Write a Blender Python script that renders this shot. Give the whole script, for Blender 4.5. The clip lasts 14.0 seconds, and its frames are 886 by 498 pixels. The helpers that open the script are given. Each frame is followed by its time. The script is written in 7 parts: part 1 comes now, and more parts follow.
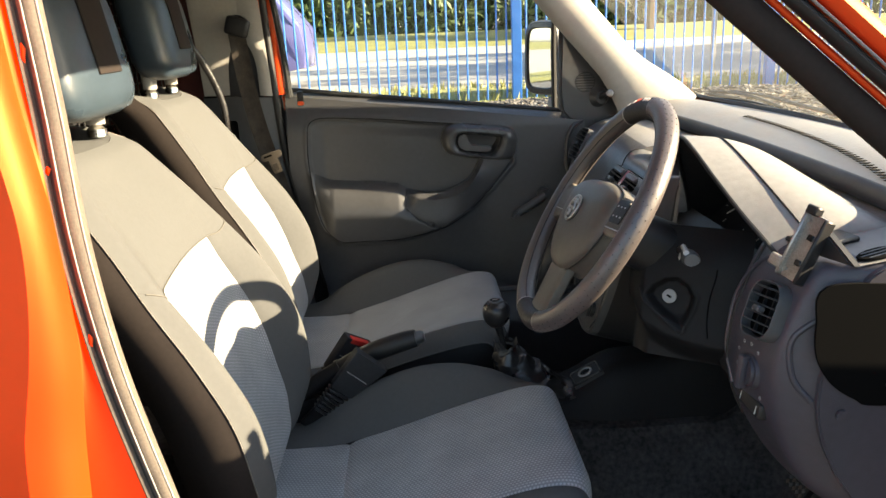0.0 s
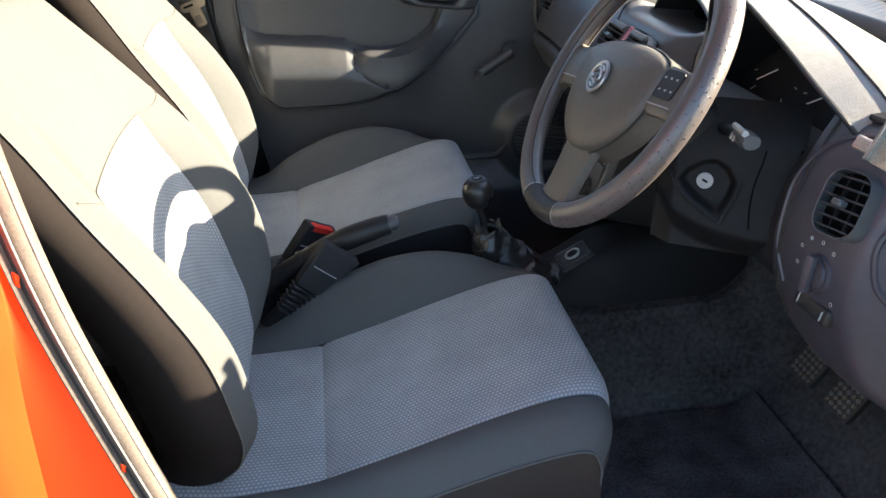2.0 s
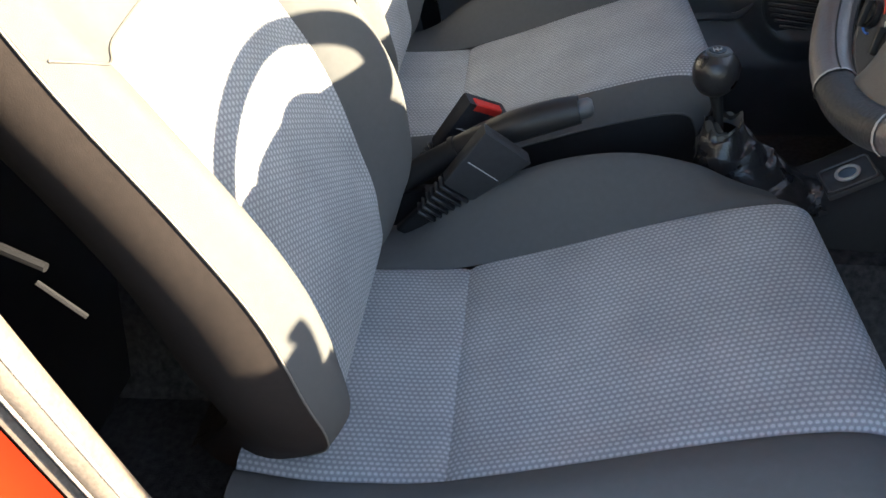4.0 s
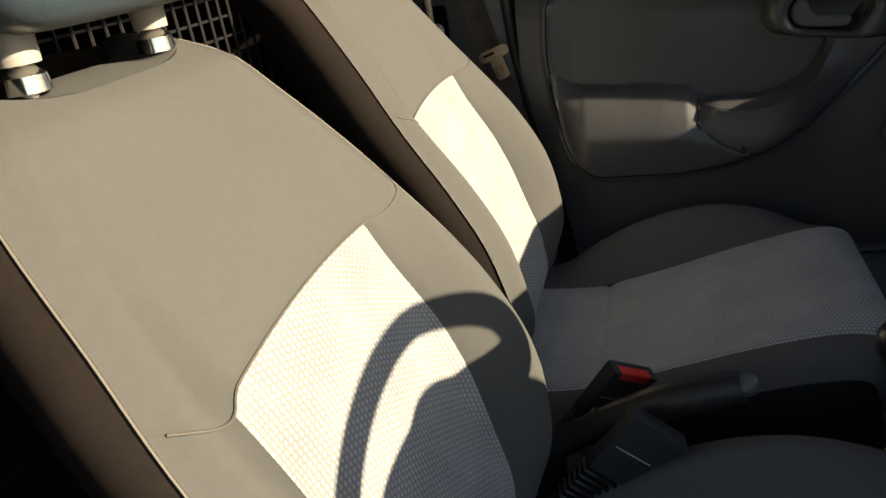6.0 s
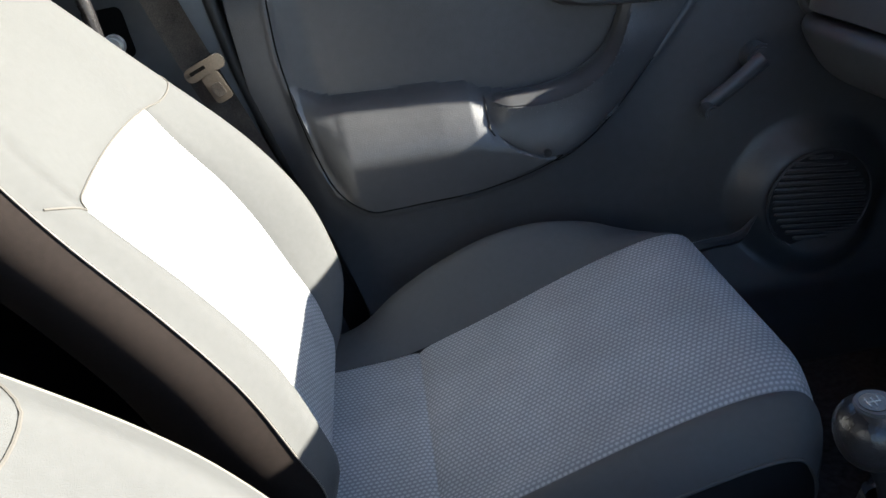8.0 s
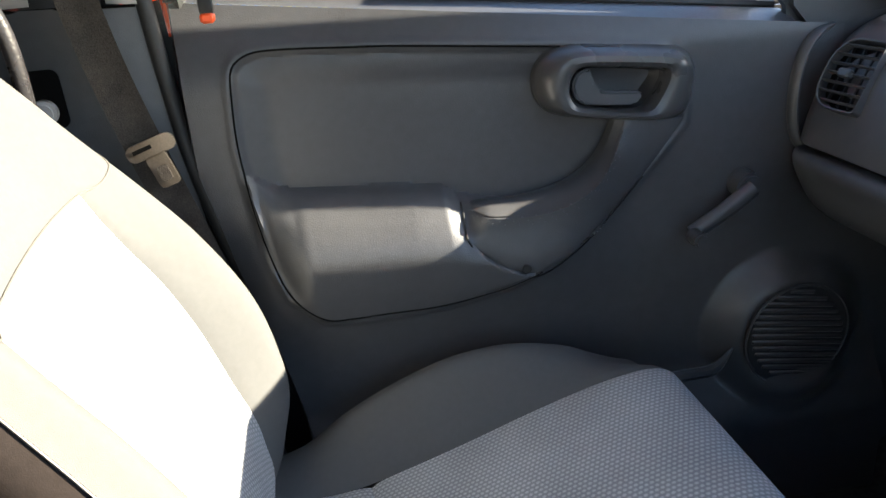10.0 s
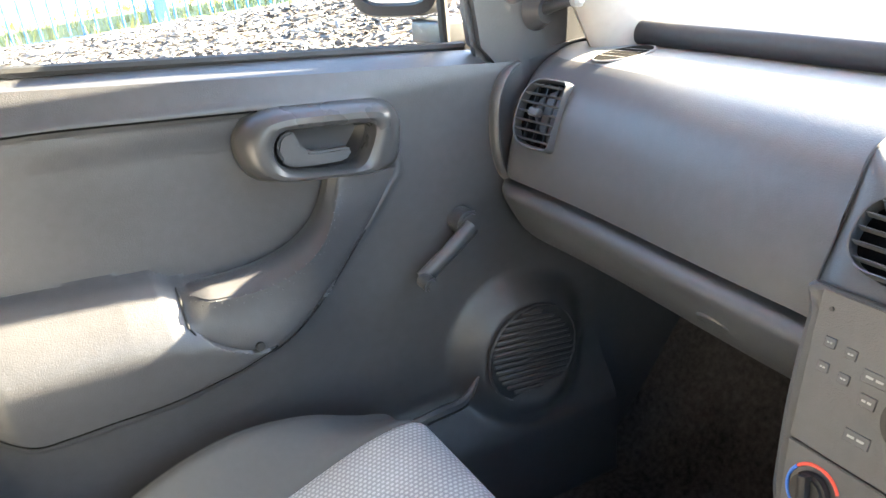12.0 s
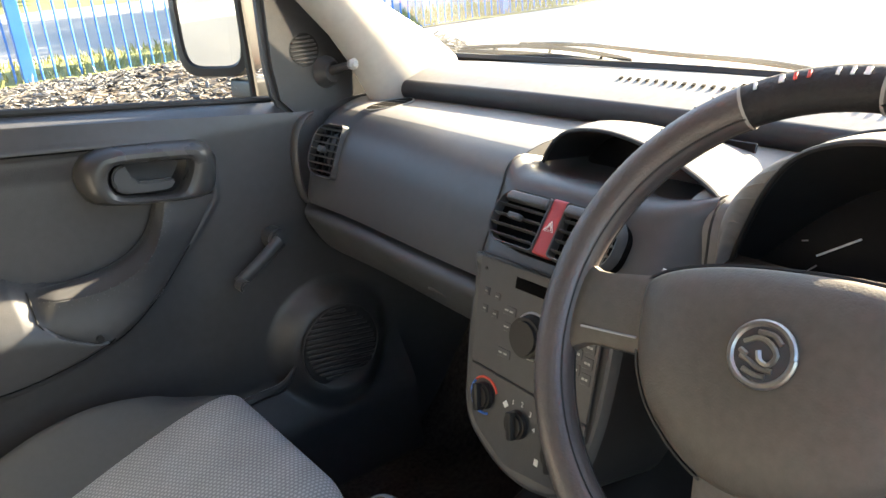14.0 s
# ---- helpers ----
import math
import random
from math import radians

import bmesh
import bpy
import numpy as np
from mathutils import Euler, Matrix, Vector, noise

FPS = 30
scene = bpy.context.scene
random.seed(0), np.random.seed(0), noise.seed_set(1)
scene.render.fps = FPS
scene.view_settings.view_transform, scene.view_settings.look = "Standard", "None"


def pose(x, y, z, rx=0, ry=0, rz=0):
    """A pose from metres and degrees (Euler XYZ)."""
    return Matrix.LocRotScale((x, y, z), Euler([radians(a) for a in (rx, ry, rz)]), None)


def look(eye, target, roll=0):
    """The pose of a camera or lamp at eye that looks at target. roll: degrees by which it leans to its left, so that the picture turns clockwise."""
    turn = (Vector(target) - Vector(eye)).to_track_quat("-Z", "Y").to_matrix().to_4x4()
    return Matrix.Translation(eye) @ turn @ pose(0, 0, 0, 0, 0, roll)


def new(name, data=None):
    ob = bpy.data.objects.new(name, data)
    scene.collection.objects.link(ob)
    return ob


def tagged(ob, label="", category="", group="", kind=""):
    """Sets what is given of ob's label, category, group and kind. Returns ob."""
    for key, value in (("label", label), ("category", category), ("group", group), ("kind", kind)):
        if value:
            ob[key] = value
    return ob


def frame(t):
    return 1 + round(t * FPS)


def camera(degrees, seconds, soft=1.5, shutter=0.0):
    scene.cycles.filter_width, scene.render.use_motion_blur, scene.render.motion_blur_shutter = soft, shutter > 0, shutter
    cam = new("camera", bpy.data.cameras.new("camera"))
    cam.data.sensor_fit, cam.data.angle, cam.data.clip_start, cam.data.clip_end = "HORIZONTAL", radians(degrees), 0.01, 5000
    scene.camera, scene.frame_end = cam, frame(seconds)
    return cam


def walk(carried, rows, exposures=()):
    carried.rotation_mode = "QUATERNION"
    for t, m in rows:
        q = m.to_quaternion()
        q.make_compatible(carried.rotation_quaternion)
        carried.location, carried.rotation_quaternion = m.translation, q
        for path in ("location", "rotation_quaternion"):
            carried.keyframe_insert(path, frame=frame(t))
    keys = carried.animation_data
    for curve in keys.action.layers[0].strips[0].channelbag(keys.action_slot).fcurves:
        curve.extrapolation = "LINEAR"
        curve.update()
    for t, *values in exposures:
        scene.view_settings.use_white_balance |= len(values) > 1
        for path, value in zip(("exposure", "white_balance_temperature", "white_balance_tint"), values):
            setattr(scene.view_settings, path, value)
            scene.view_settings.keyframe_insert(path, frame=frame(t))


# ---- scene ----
cam = camera(60.4, 14.0, soft=1.5)
PATH = [
    (0, (0.2561, -1.5225, 1.485), (0.3162, 0.3966, 0.923), -2.5),
    (0.5, (0.2528, -1.5064, 1.49), (0.3076, 0.408, 0.914), -2.4),
    (1, (0.2275, -1.4363, 1.49), (0.3348, 0.4619, 0.869), -1.9),
    (1.5, (0.1765, -1.3622, 1.48), (0.3562, 0.4721, 0.705), -1.5),
    (2, (0.1506, -1.3081, 1.471), (0.4091, 0.4429, 0.54), -1.4),
    (2.2, (0.1626, -1.2836, 1.466), (0.4148, 0.4347, 0.475), -1.8),
    (4.3, (0.1823, -0.9171, 1.325), (-0.1415, 0.6382, 0.11), -5.6),
    (4.5, (0.1779, -0.9039, 1.341), (-0.1953, 0.6694, 0.164), -6),
    (5, (0.1708, -0.8796, 1.383), (-0.3132, 0.7732, 0.365), -7.1),
    (5.5, (0.1803, -0.8689, 1.412), (-0.3796, 0.8659, 0.59), -8.8),
    (6, (0.1647, -0.8343, 1.398), (-0.4075, 0.9171, 0.62), -9.4),
    (6.5, (0.1009, -0.7517, 1.367), (-0.4332, 1.0012, 0.564), -10.1),
    (7, (0.0678, -0.6552, 1.404), (-0.2558, 1.1552, 0.616), -13.4),
    (7.5, (0.0949, -0.5523, 1.381), (0.0099, 1.2436, 0.506), -14.1),
    (7.7, (0.1109, -0.5029, 1.356), (0.0724, 1.2801, 0.452), -13.7),
    (9.8, (0.0507, -0.3083, 1.342), (0.3475, 1.5003, 0.541), -4.3),
    (10, (0.0459, -0.3031, 1.367), (0.3313, 1.5199, 0.595), -4.9),
    (10.5, (0.0402, -0.2939, 1.4), (0.3389, 1.5597, 0.71), -6.7),
    (11, (0.0574, -0.2645, 1.43), (0.4926, 1.5495, 0.711), -7.5),
    (11.5, (0.0911, -0.2479, 1.433), (0.7446, 1.4703, 0.645), -6.9),
    (12, (0.123, -0.2511, 1.429), (0.9732, 1.355, 0.594), -6.1),
    (12.5, (0.1424, -0.2679, 1.443), (1.1671, 1.2241, 0.593), -5),
    (13, (0.1539, -0.3304, 1.456), (1.2822, 1.1004, 0.631), -4.3),
    (13.5, (0.1296, -0.4606, 1.461), (1.2397, 0.989, 0.645), -4.8),
    (14, (0.0876, -0.584, 1.457), (1.2103, 0.9042, 0.734), -4.7),
]
EXPOSURES = [(0, 2.65, 7900, 10), (1, 2.62, 7800, 10), (2, 3.22, 6900, 10), (4.3, 3.42, 7200, 10), (4.5, 3.32, 7700, 10), (5, 1.97, 9500, 10), (5.5, 1.52, 8700, 10), (6.5, 1.67, 7100, 10), (7, 1.4, 6200, 10), (7.5, 2.42, 5900, 10), (10, 3.25, 6500, 10), (11, 3.17, 7100, 10), (11.5, 3.62, 6900, 10), (12, 4.92, 7200, 10), (12.5, 5.47, 7700, 10), (13, 4.92, 8000, 10), (13.5, 3.52, 8000, 10), (14, 3.62, 7600, 10)]
walk(cam, [(t, look(eye, target, roll)) for t, eye, target, roll in PATH], EXPOSURES)

# ---- light ----
world = bpy.data.worlds.new("world")
scene.world = world
world.use_nodes = True
wn = world.node_tree.nodes
sky = wn.new("ShaderNodeTexSky")
sky.sky_type = "NISHITA"
sky.sun_disc = False
sky.ozone_density = 3.0
SUN_DIR = Vector((1.0, -0.134, 0.431)).normalized()  # towards the sun
sky.sun_elevation = math.asin(SUN_DIR.z)
sky.sun_rotation = math.atan2(SUN_DIR.x, SUN_DIR.y)
wn["Background"].inputs["Strength"].default_value = 0.086
world.node_tree.links.new(sky.outputs[0], wn["Background"].inputs["Color"])
sun_data = bpy.data.lights.new("sun", "SUN")
sun_data.energy, sun_data.angle, sun_data.color = 5.0, radians(0.5), (1.0, 0.895, 0.71)
sun = new("sun", sun_data)
sun.matrix_world = look((8, -2, 8), Vector((8, -2, 8)) - SUN_DIR)


# ---- materials ----
def mat(name, color, rough=0.5, metal=0.0, noise_scale=0.0, vary=0.15, bump=0.0, bump_scale=900.0, coat=0.0, spec=0.5, stain=0.0):
    """A surface with colour variation at two scales and a fine grain."""
    m = bpy.data.materials.new(name)
    m.use_nodes = True
    nt = m.node_tree
    b = nt.nodes["Principled BSDF"]
    b.inputs["Base Color"].default_value = (*color, 1)
    b.inputs["Roughness"].default_value = rough
    b.inputs["Metallic"].default_value = metal
    b.inputs["Coat Weight"].default_value = coat
    b.inputs["Specular IOR Level"].default_value = spec
    co = nt.nodes.new("ShaderNodeTexCoord")
    if noise_scale:
        n1 = nt.nodes.new("ShaderNodeTexNoise")
        n1.inputs["Scale"].default_value = noise_scale
        n1.inputs["Detail"].default_value = 6
        nt.links.new(co.outputs["Object"], n1.inputs["Vector"])
        n2 = nt.nodes.new("ShaderNodeTexNoise")
        n2.inputs["Scale"].default_value = noise_scale * 14
        n2.inputs["Detail"].default_value = 3
        nt.links.new(co.outputs["Object"], n2.inputs["Vector"])
        add = nt.nodes.new("ShaderNodeMath")
        add.operation = "ADD"
        nt.links.new(n1.outputs["Fac"], add.inputs[0])
        nt.links.new(n2.outputs["Fac"], add.inputs[1])
        ramp = nt.nodes.new("ShaderNodeMapRange")
        ramp.inputs["From Min"].default_value = 0.6
        ramp.inputs["From Max"].default_value = 1.4
        ramp.inputs["To Min"].default_value = 1 - vary
        ramp.inputs["To Max"].default_value = 1 + vary
        nt.links.new(add.outputs[0], ramp.inputs["Value"])
        mul = nt.nodes.new("ShaderNodeVectorMath")
        mul.operation = "SCALE"
        mul.inputs[0].default_value = color
        nt.links.new(ramp.outputs[0], mul.inputs["Scale"])
        nt.links.new(mul.outputs[0], b.inputs["Base Color"])
        rr = nt.nodes.new("ShaderNodeMapRange")
        rr.inputs["From Min"].default_value = 0.3
        rr.inputs["From Max"].default_value = 0.7
        rr.inputs["To Min"].default_value = max(0.02, rough - 0.08)
        rr.inputs["To Max"].default_value = min(1.0, rough + 0.08)
        nt.links.new(n1.outputs["Fac"], rr.inputs["Value"])
        nt.links.new(rr.outputs[0], b.inputs["Roughness"])
    if bump:
        n3 = nt.nodes.new("ShaderNodeTexNoise")
        n3.inputs["Scale"].default_value = bump_scale
        n3.inputs["Detail"].default_value = 2
        nt.links.new(co.outputs["Object"], n3.inputs["Vector"])
        bp = nt.nodes.new("ShaderNodeBump")
        bp.inputs["Strength"].default_value = bump
        bp.inputs["Distance"].default_value = 0.001
        nt.links.new(n3.outputs["Fac"], bp.inputs["Height"])
        nt.links.new(bp.outputs[0], b.inputs["Normal"])
    return m


def woven(name, ground, light, w=0.0084, h=0.0088):
    """A cloth with columns of small raised pale dots, laid by the panel's own metres."""
    m = bpy.data.materials.new(name)
    m.use_nodes = True
    nt = m.node_tree
    link = nt.links.new

    def math_node(op, a, b=None, c=None):
        nd = nt.nodes.new("ShaderNodeMath")
        nd.operation = op
        for k, q in enumerate((a, b, c)):
            if q is None:
                continue
            if isinstance(q, (int, float)):
                nd.inputs[k].default_value = q
            else:
                link(q, nd.inputs[k])
        return nd.outputs[0]
    b = nt.nodes["Principled BSDF"]
    b.inputs["Roughness"].default_value = 0.9
    b.inputs["Sheen Weight"].default_value = 0.1
    b.inputs["Specular IOR Level"].default_value = 0.2
    uv = nt.nodes.new("ShaderNodeUVMap")
    sep = nt.nodes.new("ShaderNodeSeparateXYZ")
    link(uv.outputs[0], sep.inputs[0])
    jit = nt.nodes.new("ShaderNodeTexNoise")
    jit.inputs["Scale"].default_value = 160
    link(uv.outputs[0], jit.inputs["Vector"])
    wob = math_node("MULTIPLY", math_node("SUBTRACT", jit.outputs["Fac"], 0.5), 0.22)
    col = math_node("ADD", math_node("DIVIDE", sep.outputs[0], w), wob)
    odd = math_node("MULTIPLY", math_node("MODULO", math_node("ABSOLUTE", math_node("FLOOR", col)), 2.0), 0.5)
    row = math_node("ADD", math_node("ADD", math_node("DIVIDE", sep.outputs[1], h), odd), wob)
    fx = math_node("SUBTRACT", math_node("FRACT", col), 0.5)
    fy = math_node("MULTIPLY", math_node("SUBTRACT", math_node("FRACT", row), 0.5), 0.86)
    r = math_node("SQRT", math_node("ADD", math_node("MULTIPLY", fx, fx), math_node("MULTIPLY", fy, fy)))
    dot = nt.nodes.new("ShaderNodeMapRange")
    dot.interpolation_type = "SMOOTHSTEP"
    dot.inputs["From Min"].default_value = 0.46
    dot.inputs["From Max"].default_value = 0.14
    link(r, dot.inputs["Value"])
    mix = nt.nodes.new("ShaderNodeMix")
    mix.data_type = "RGBA"
    mix.inputs["A"].default_value = (*ground, 1)
    mix.inputs["B"].default_value = (*light, 1)
    link(dot.outputs[0], mix.inputs["Factor"])
    co = nt.nodes.new("ShaderNodeTexCoord")
    n = nt.nodes.new("ShaderNodeTexNoise")
    n.inputs["Scale"].default_value = 12
    n.inputs["Detail"].default_value = 8
    link(co.outputs["Object"], n.inputs["Vector"])
    mr = nt.nodes.new("ShaderNodeMapRange")
    mr.inputs["From Min"].default_value = 0.3
    mr.inputs["From Max"].default_value = 0.7
    mr.inputs["To Min"].default_value = 0.88
    mr.inputs["To Max"].default_value = 1.10
    link(n.outputs["Fac"], mr.inputs["Value"])
    fib = nt.nodes.new("ShaderNodeTexNoise")
    fib.inputs["Scale"].default_value = 900
    link(co.outputs["Object"], fib.inputs["Vector"])
    fm = math_node("MULTIPLY", mr.outputs[0], math_node("MULTIPLY_ADD", fib.outputs["Fac"], 0.5, 0.75))
    sc = nt.nodes.new("ShaderNodeVectorMath")
    sc.operation = "SCALE"
    link(mix.outputs["Result"], sc.inputs[0])
    link(fm, sc.inputs["Scale"])
    link(sc.outputs[0], b.inputs["Base Color"])
    bp = nt.nodes.new("ShaderNodeBump")
    bp.inputs["Strength"].default_value = 0.35
    bp.inputs["Distance"].default_value = 0.0010
    link(dot.outputs[0], bp.inputs["Height"])
    link(bp.outputs[0], b.inputs["Normal"])
    return m


def glass(name, tint=(1, 1, 1), gloss=0.05, dust=0.0):
    """Clear glass with a mirror gloss and, if wanted, a film of dust that scatters the light."""
    m = bpy.data.materials.new(name)
    m.use_nodes = True
    nt = m.node_tree
    nt.nodes.remove(nt.nodes["Principled BSDF"])
    tr = nt.nodes.new("ShaderNodeBsdfTransparent")
    tr.inputs["Color"].default_value = (*tint, 1)
    gl = nt.nodes.new("ShaderNodeBsdfGlossy")
    gl.inputs["Roughness"].default_value = 0.02
    mx = nt.nodes.new("ShaderNodeMixShader")
    mx.inputs[0].default_value = gloss
    nt.links.new(tr.outputs[0], mx.inputs[1])
    nt.links.new(gl.outputs[0], mx.inputs[2])
    last = mx
    if dust:
        film = nt.nodes.new("ShaderNodeBsdfTranslucent")
        film.inputs["Color"].default_value = (0.80, 0.79, 0.74, 1)
        smear = nt.nodes.new("ShaderNodeTexNoise")
        smear.inputs["Scale"].default_value = 5
        smear.inputs["Detail"].default_value = 8
        amount = nt.nodes.new("ShaderNodeMapRange")
        amount.inputs["From Min"].default_value = 0.3
        amount.inputs["From Max"].default_value = 0.7
        amount.inputs["To Min"].default_value = dust * 0.6
        amount.inputs["To Max"].default_value = dust * 1.4
        last = nt.nodes.new("ShaderNodeMixShader")
        nt.links.new(smear.outputs["Fac"], amount.inputs["Value"])
        nt.links.new(amount.outputs[0], last.inputs[0])
        nt.links.new(mx.outputs[0], last.inputs[1])
        nt.links.new(film.outputs[0], last.inputs[2])
    nt.links.new(last.outputs[0], nt.nodes["Material Output"].inputs["Surface"])
    return m


M_FABRIC = mat("charcoal_cloth", (0.071, 0.0722, 0.0715), 0.92, noise_scale=9, vary=0.07, bump=0.4, bump_scale=1400, spec=0.2)
M_WOVEN = woven("woven_cloth", (0.190, 0.198, 0.207), (0.345, 0.348, 0.350), 0.0060, 0.0064)
M_SIDE = mat("black_cloth", (0.021, 0.016, 0.014), 0.8, noise_scale=12, vary=0.2, bump=0.15, bump_scale=1200, spec=0.18)
M_STITCH = mat("dark_stitching", (0.075, 0.070, 0.062), 0.8)
M_PIPING = mat("piping", (0.12, 0.11, 0.095), 0.7)
# Dash tops: dust plus sun glare, both put into the paler colour.
M_DASHTOP = mat("dusty_sunlit_plastic", (0.180, 0.177, 0.170), 0.46, noise_scale=7, vary=0.16, bump=0.3, bump_scale=700)
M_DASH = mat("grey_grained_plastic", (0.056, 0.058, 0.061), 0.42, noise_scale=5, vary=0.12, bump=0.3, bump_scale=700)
M_DOOR = mat("dark_grained_plastic", (0.044, 0.045, 0.048), 0.38, noise_scale=5, vary=0.15, bump=0.38, bump_scale=620)
M_BLACK = mat("black_plastic", (0.014, 0.014, 0.015), 0.45, noise_scale=8, vary=0.2, bump=0.15, spec=0.35)
M_GLOSSBLACK = mat("gloss_black", (0.008, 0.008, 0.009), 0.15)
M_PLUM = mat("worn_violet_grey_plastic", (0.043, 0.040, 0.050), 0.42, noise_scale=6, vary=0.15, bump=0.3, bump_scale=600, spec=0.5)
M_LEATHER = mat("wheel_leather", (0.062, 0.051, 0.049), 0.42, noise_scale=10, vary=0.2, bump=0.4, bump_scale=420, spec=0.9)
M_HUB = mat("worn_wheel_plastic", (0.080, 0.071, 0.059), 0.5, noise_scale=9, vary=0.18, bump=0.3, bump_scale=600)
M_CONSOLE = mat("matt_black_plastic", (0.009, 0.009, 0.010), 0.6, noise_scale=8, vary=0.2, bump=0.2, spec=0.2)
M_GREYBLACK = mat("grey_black_plastic", (0.024, 0.025, 0.028), 0.5, noise_scale=8, vary=0.2, bump=0.2, spec=0.35)
M_GAITER = mat("gaiter_leather", (0.018, 0.017, 0.018), 0.30, noise_scale=14, vary=0.3, bump=0.5, bump_scale=300)
M_VINYL = mat("headrest_vinyl", (0.031, 0.046, 0.060), 0.33, noise_scale=7, vary=0.15, bump=0.2, bump_scale=500)
M_CHROME = mat("chrome", (0.75, 0.74, 0.72), 0.15, metal=1.0)
M_STEEL = mat("worn_steel", (0.45, 0.44, 0.42), 0.35, metal=1.0, noise_scale=30, vary=0.2)
M_GREYTRIM = mat("silver_grey_plastic", (0.30, 0.30, 0.30), 0.4, noise_scale=10, vary=0.1)
M_SLEEVE = mat("grey_sleeve_plastic", (0.30, 0.29, 0.27), 0.5)
M_CREAM = mat("warm_grey_trim", (0.30, 0.285, 0.26), 0.75, noise_scale=6, vary=0.08, bump=0.15, bump_scale=500)
M_RED = mat("red_car_paint", (0.66, 0.006, 0.002), 0.5, noise_scale=3, vary=0.06, spec=0.3)
_amber_sheen = M_RED.node_tree.nodes.new("ShaderNodeBsdfGlossy")  # broad amber sheen put into the paint to imitate overexposed sunlit red
_amber_sheen.inputs["Color"].default_value = (1.0, 0.74, 0.10, 1)
_amber_sheen.inputs["Roughness"].default_value = 0.6
_blend = M_RED.node_tree.nodes.new("ShaderNodeMixShader")
_blend.inputs[0].default_value = 0.09
M_RED.node_tree.links.new(M_RED.node_tree.nodes["Principled BSDF"].outputs[0], _blend.inputs[1])
M_RED.node_tree.links.new(_amber_sheen.outputs[0], _blend.inputs[2])
M_RED.node_tree.links.new(_blend.outputs[0], M_RED.node_tree.nodes["Material Output"].inputs["Surface"])
# Darkened copy of the body red; shade behind the pillar is in the colour.
M_MAROON = mat("shaded_red_paint", (0.055, 0.006, 0.004), 0.6, noise_scale=4, vary=0.2)
M_RUBBER = mat("dusty_rubber_seal", (0.095, 0.075, 0.060), 0.8, noise_scale=25, vary=0.35, bump=0.3, bump_scale=300)
M_BLACKRUBBER = mat("black_rubber", (0.012, 0.012, 0.012), 0.6, noise_scale=20, vary=0.3)
M_CARPET = mat("dusty_carpet", (0.044, 0.041, 0.042), 0.98, noise_scale=7, vary=0.7, bump=0.9, bump_scale=500, spec=0.1)
M_REDBTN = mat("red_plastic", (0.60, 0.03, 0.02), 0.4)
M_HAZARD = mat("dusty_red_plastic", (0.34, 0.045, 0.05), 0.45, noise_scale=20, vary=0.15)
M_ORANGE = mat("orange_red_plastic", (0.75, 0.09, 0.02), 0.5)
M_WHITE = mat("white_print", (0.75, 0.75, 0.72), 0.6)
M_PALE = mat("faded_print", (0.34, 0.34, 0.33), 0.6)
M_SEALLINE = mat("seal_highlight", (0.30, 0.27, 0.24), 0.5, noise_scale=30, vary=0.5)
M_BLUE = mat("blue_print", (0.05, 0.18, 0.60), 0.5)
M_REDPRINT = mat("red_print", (0.65, 0.07, 0.04), 0.5)
M_BELT = mat("black_webbing", (0.042, 0.035, 0.029), 0.8, noise_scale=40, vary=0.75, bump=0.6, bump_scale=600, spec=0.3)
M_LINER = mat("headliner", (0.42, 0.40, 0.36), 0.95, noise_scale=8, vary=0.08)
M_BEZEL = mat("satin_bezel_plastic", (0.040, 0.040, 0.041), 0.30, noise_scale=8, vary=0.1)
M_VOID = mat("deep_gap", (0.003, 0.003, 0.003), 0.9, spec=0.05)
M_HOLDER = mat("scratched_dark_metal", (0.36, 0.34, 0.32), 0.36, metal=0.8, noise_scale=40, vary=0.4, bump=0.3, bump_scale=300)
M_TONGUE = mat("dull_bronze_steel", (0.17, 0.145, 0.12), 0.4, metal=0.9, noise_scale=30, vary=0.2)
M_BADGE = mat("dull_silver", (0.40, 0.39, 0.37), 0.38, metal=1.0, noise_scale=20, vary=0.15)
M_LEVER = mat("satin_grey_plastic", (0.058, 0.060, 0.063), 0.35, noise_scale=10, vary=0.1)
M_FENCE = mat("blue_painted_steel", (0.03, 0.16, 0.48), 0.4, noise_scale=6, vary=0.15)
M_GLASS = glass("window_glass", (0.93, 0.96, 0.95), 0.05)
M_SCREEN = glass("windscreen_glass", (0.88, 0.92, 0.90), 0.06, 0.028)
M_MIRROR = mat("mirror_glass", (0.9, 0.9, 0.9), 0.02, metal=1.0)


# ---- mesh helpers ----
def thing(name, label, category, group="", kind="", at=(0, 0, 0)):
    ob = new(name)
    ob.empty_display_size = 0.02
    ob.location = at
    return tagged(ob, label, category, group, kind)


def finish(name, bm, material, parent=None, label="", smooth=True):
    me = bpy.data.meshes.new(name)
    bm.normal_update()
    bm.to_mesh(me)
    bm.free()
    if smooth:
        for p in me.polygons:
            p.use_smooth = True
        me.set_sharp_from_angle(angle=radians(38))
    me.materials.append(material)
    ob = new(name, me)
    if parent:
        ob.parent = parent
    if label:
        ob["label"] = label
    return ob


def part(name, bm, material, parent, label=""):
    """One bmesh as one mesh object under a thing or a part."""
    return finish(name, bm, material, parent, label)


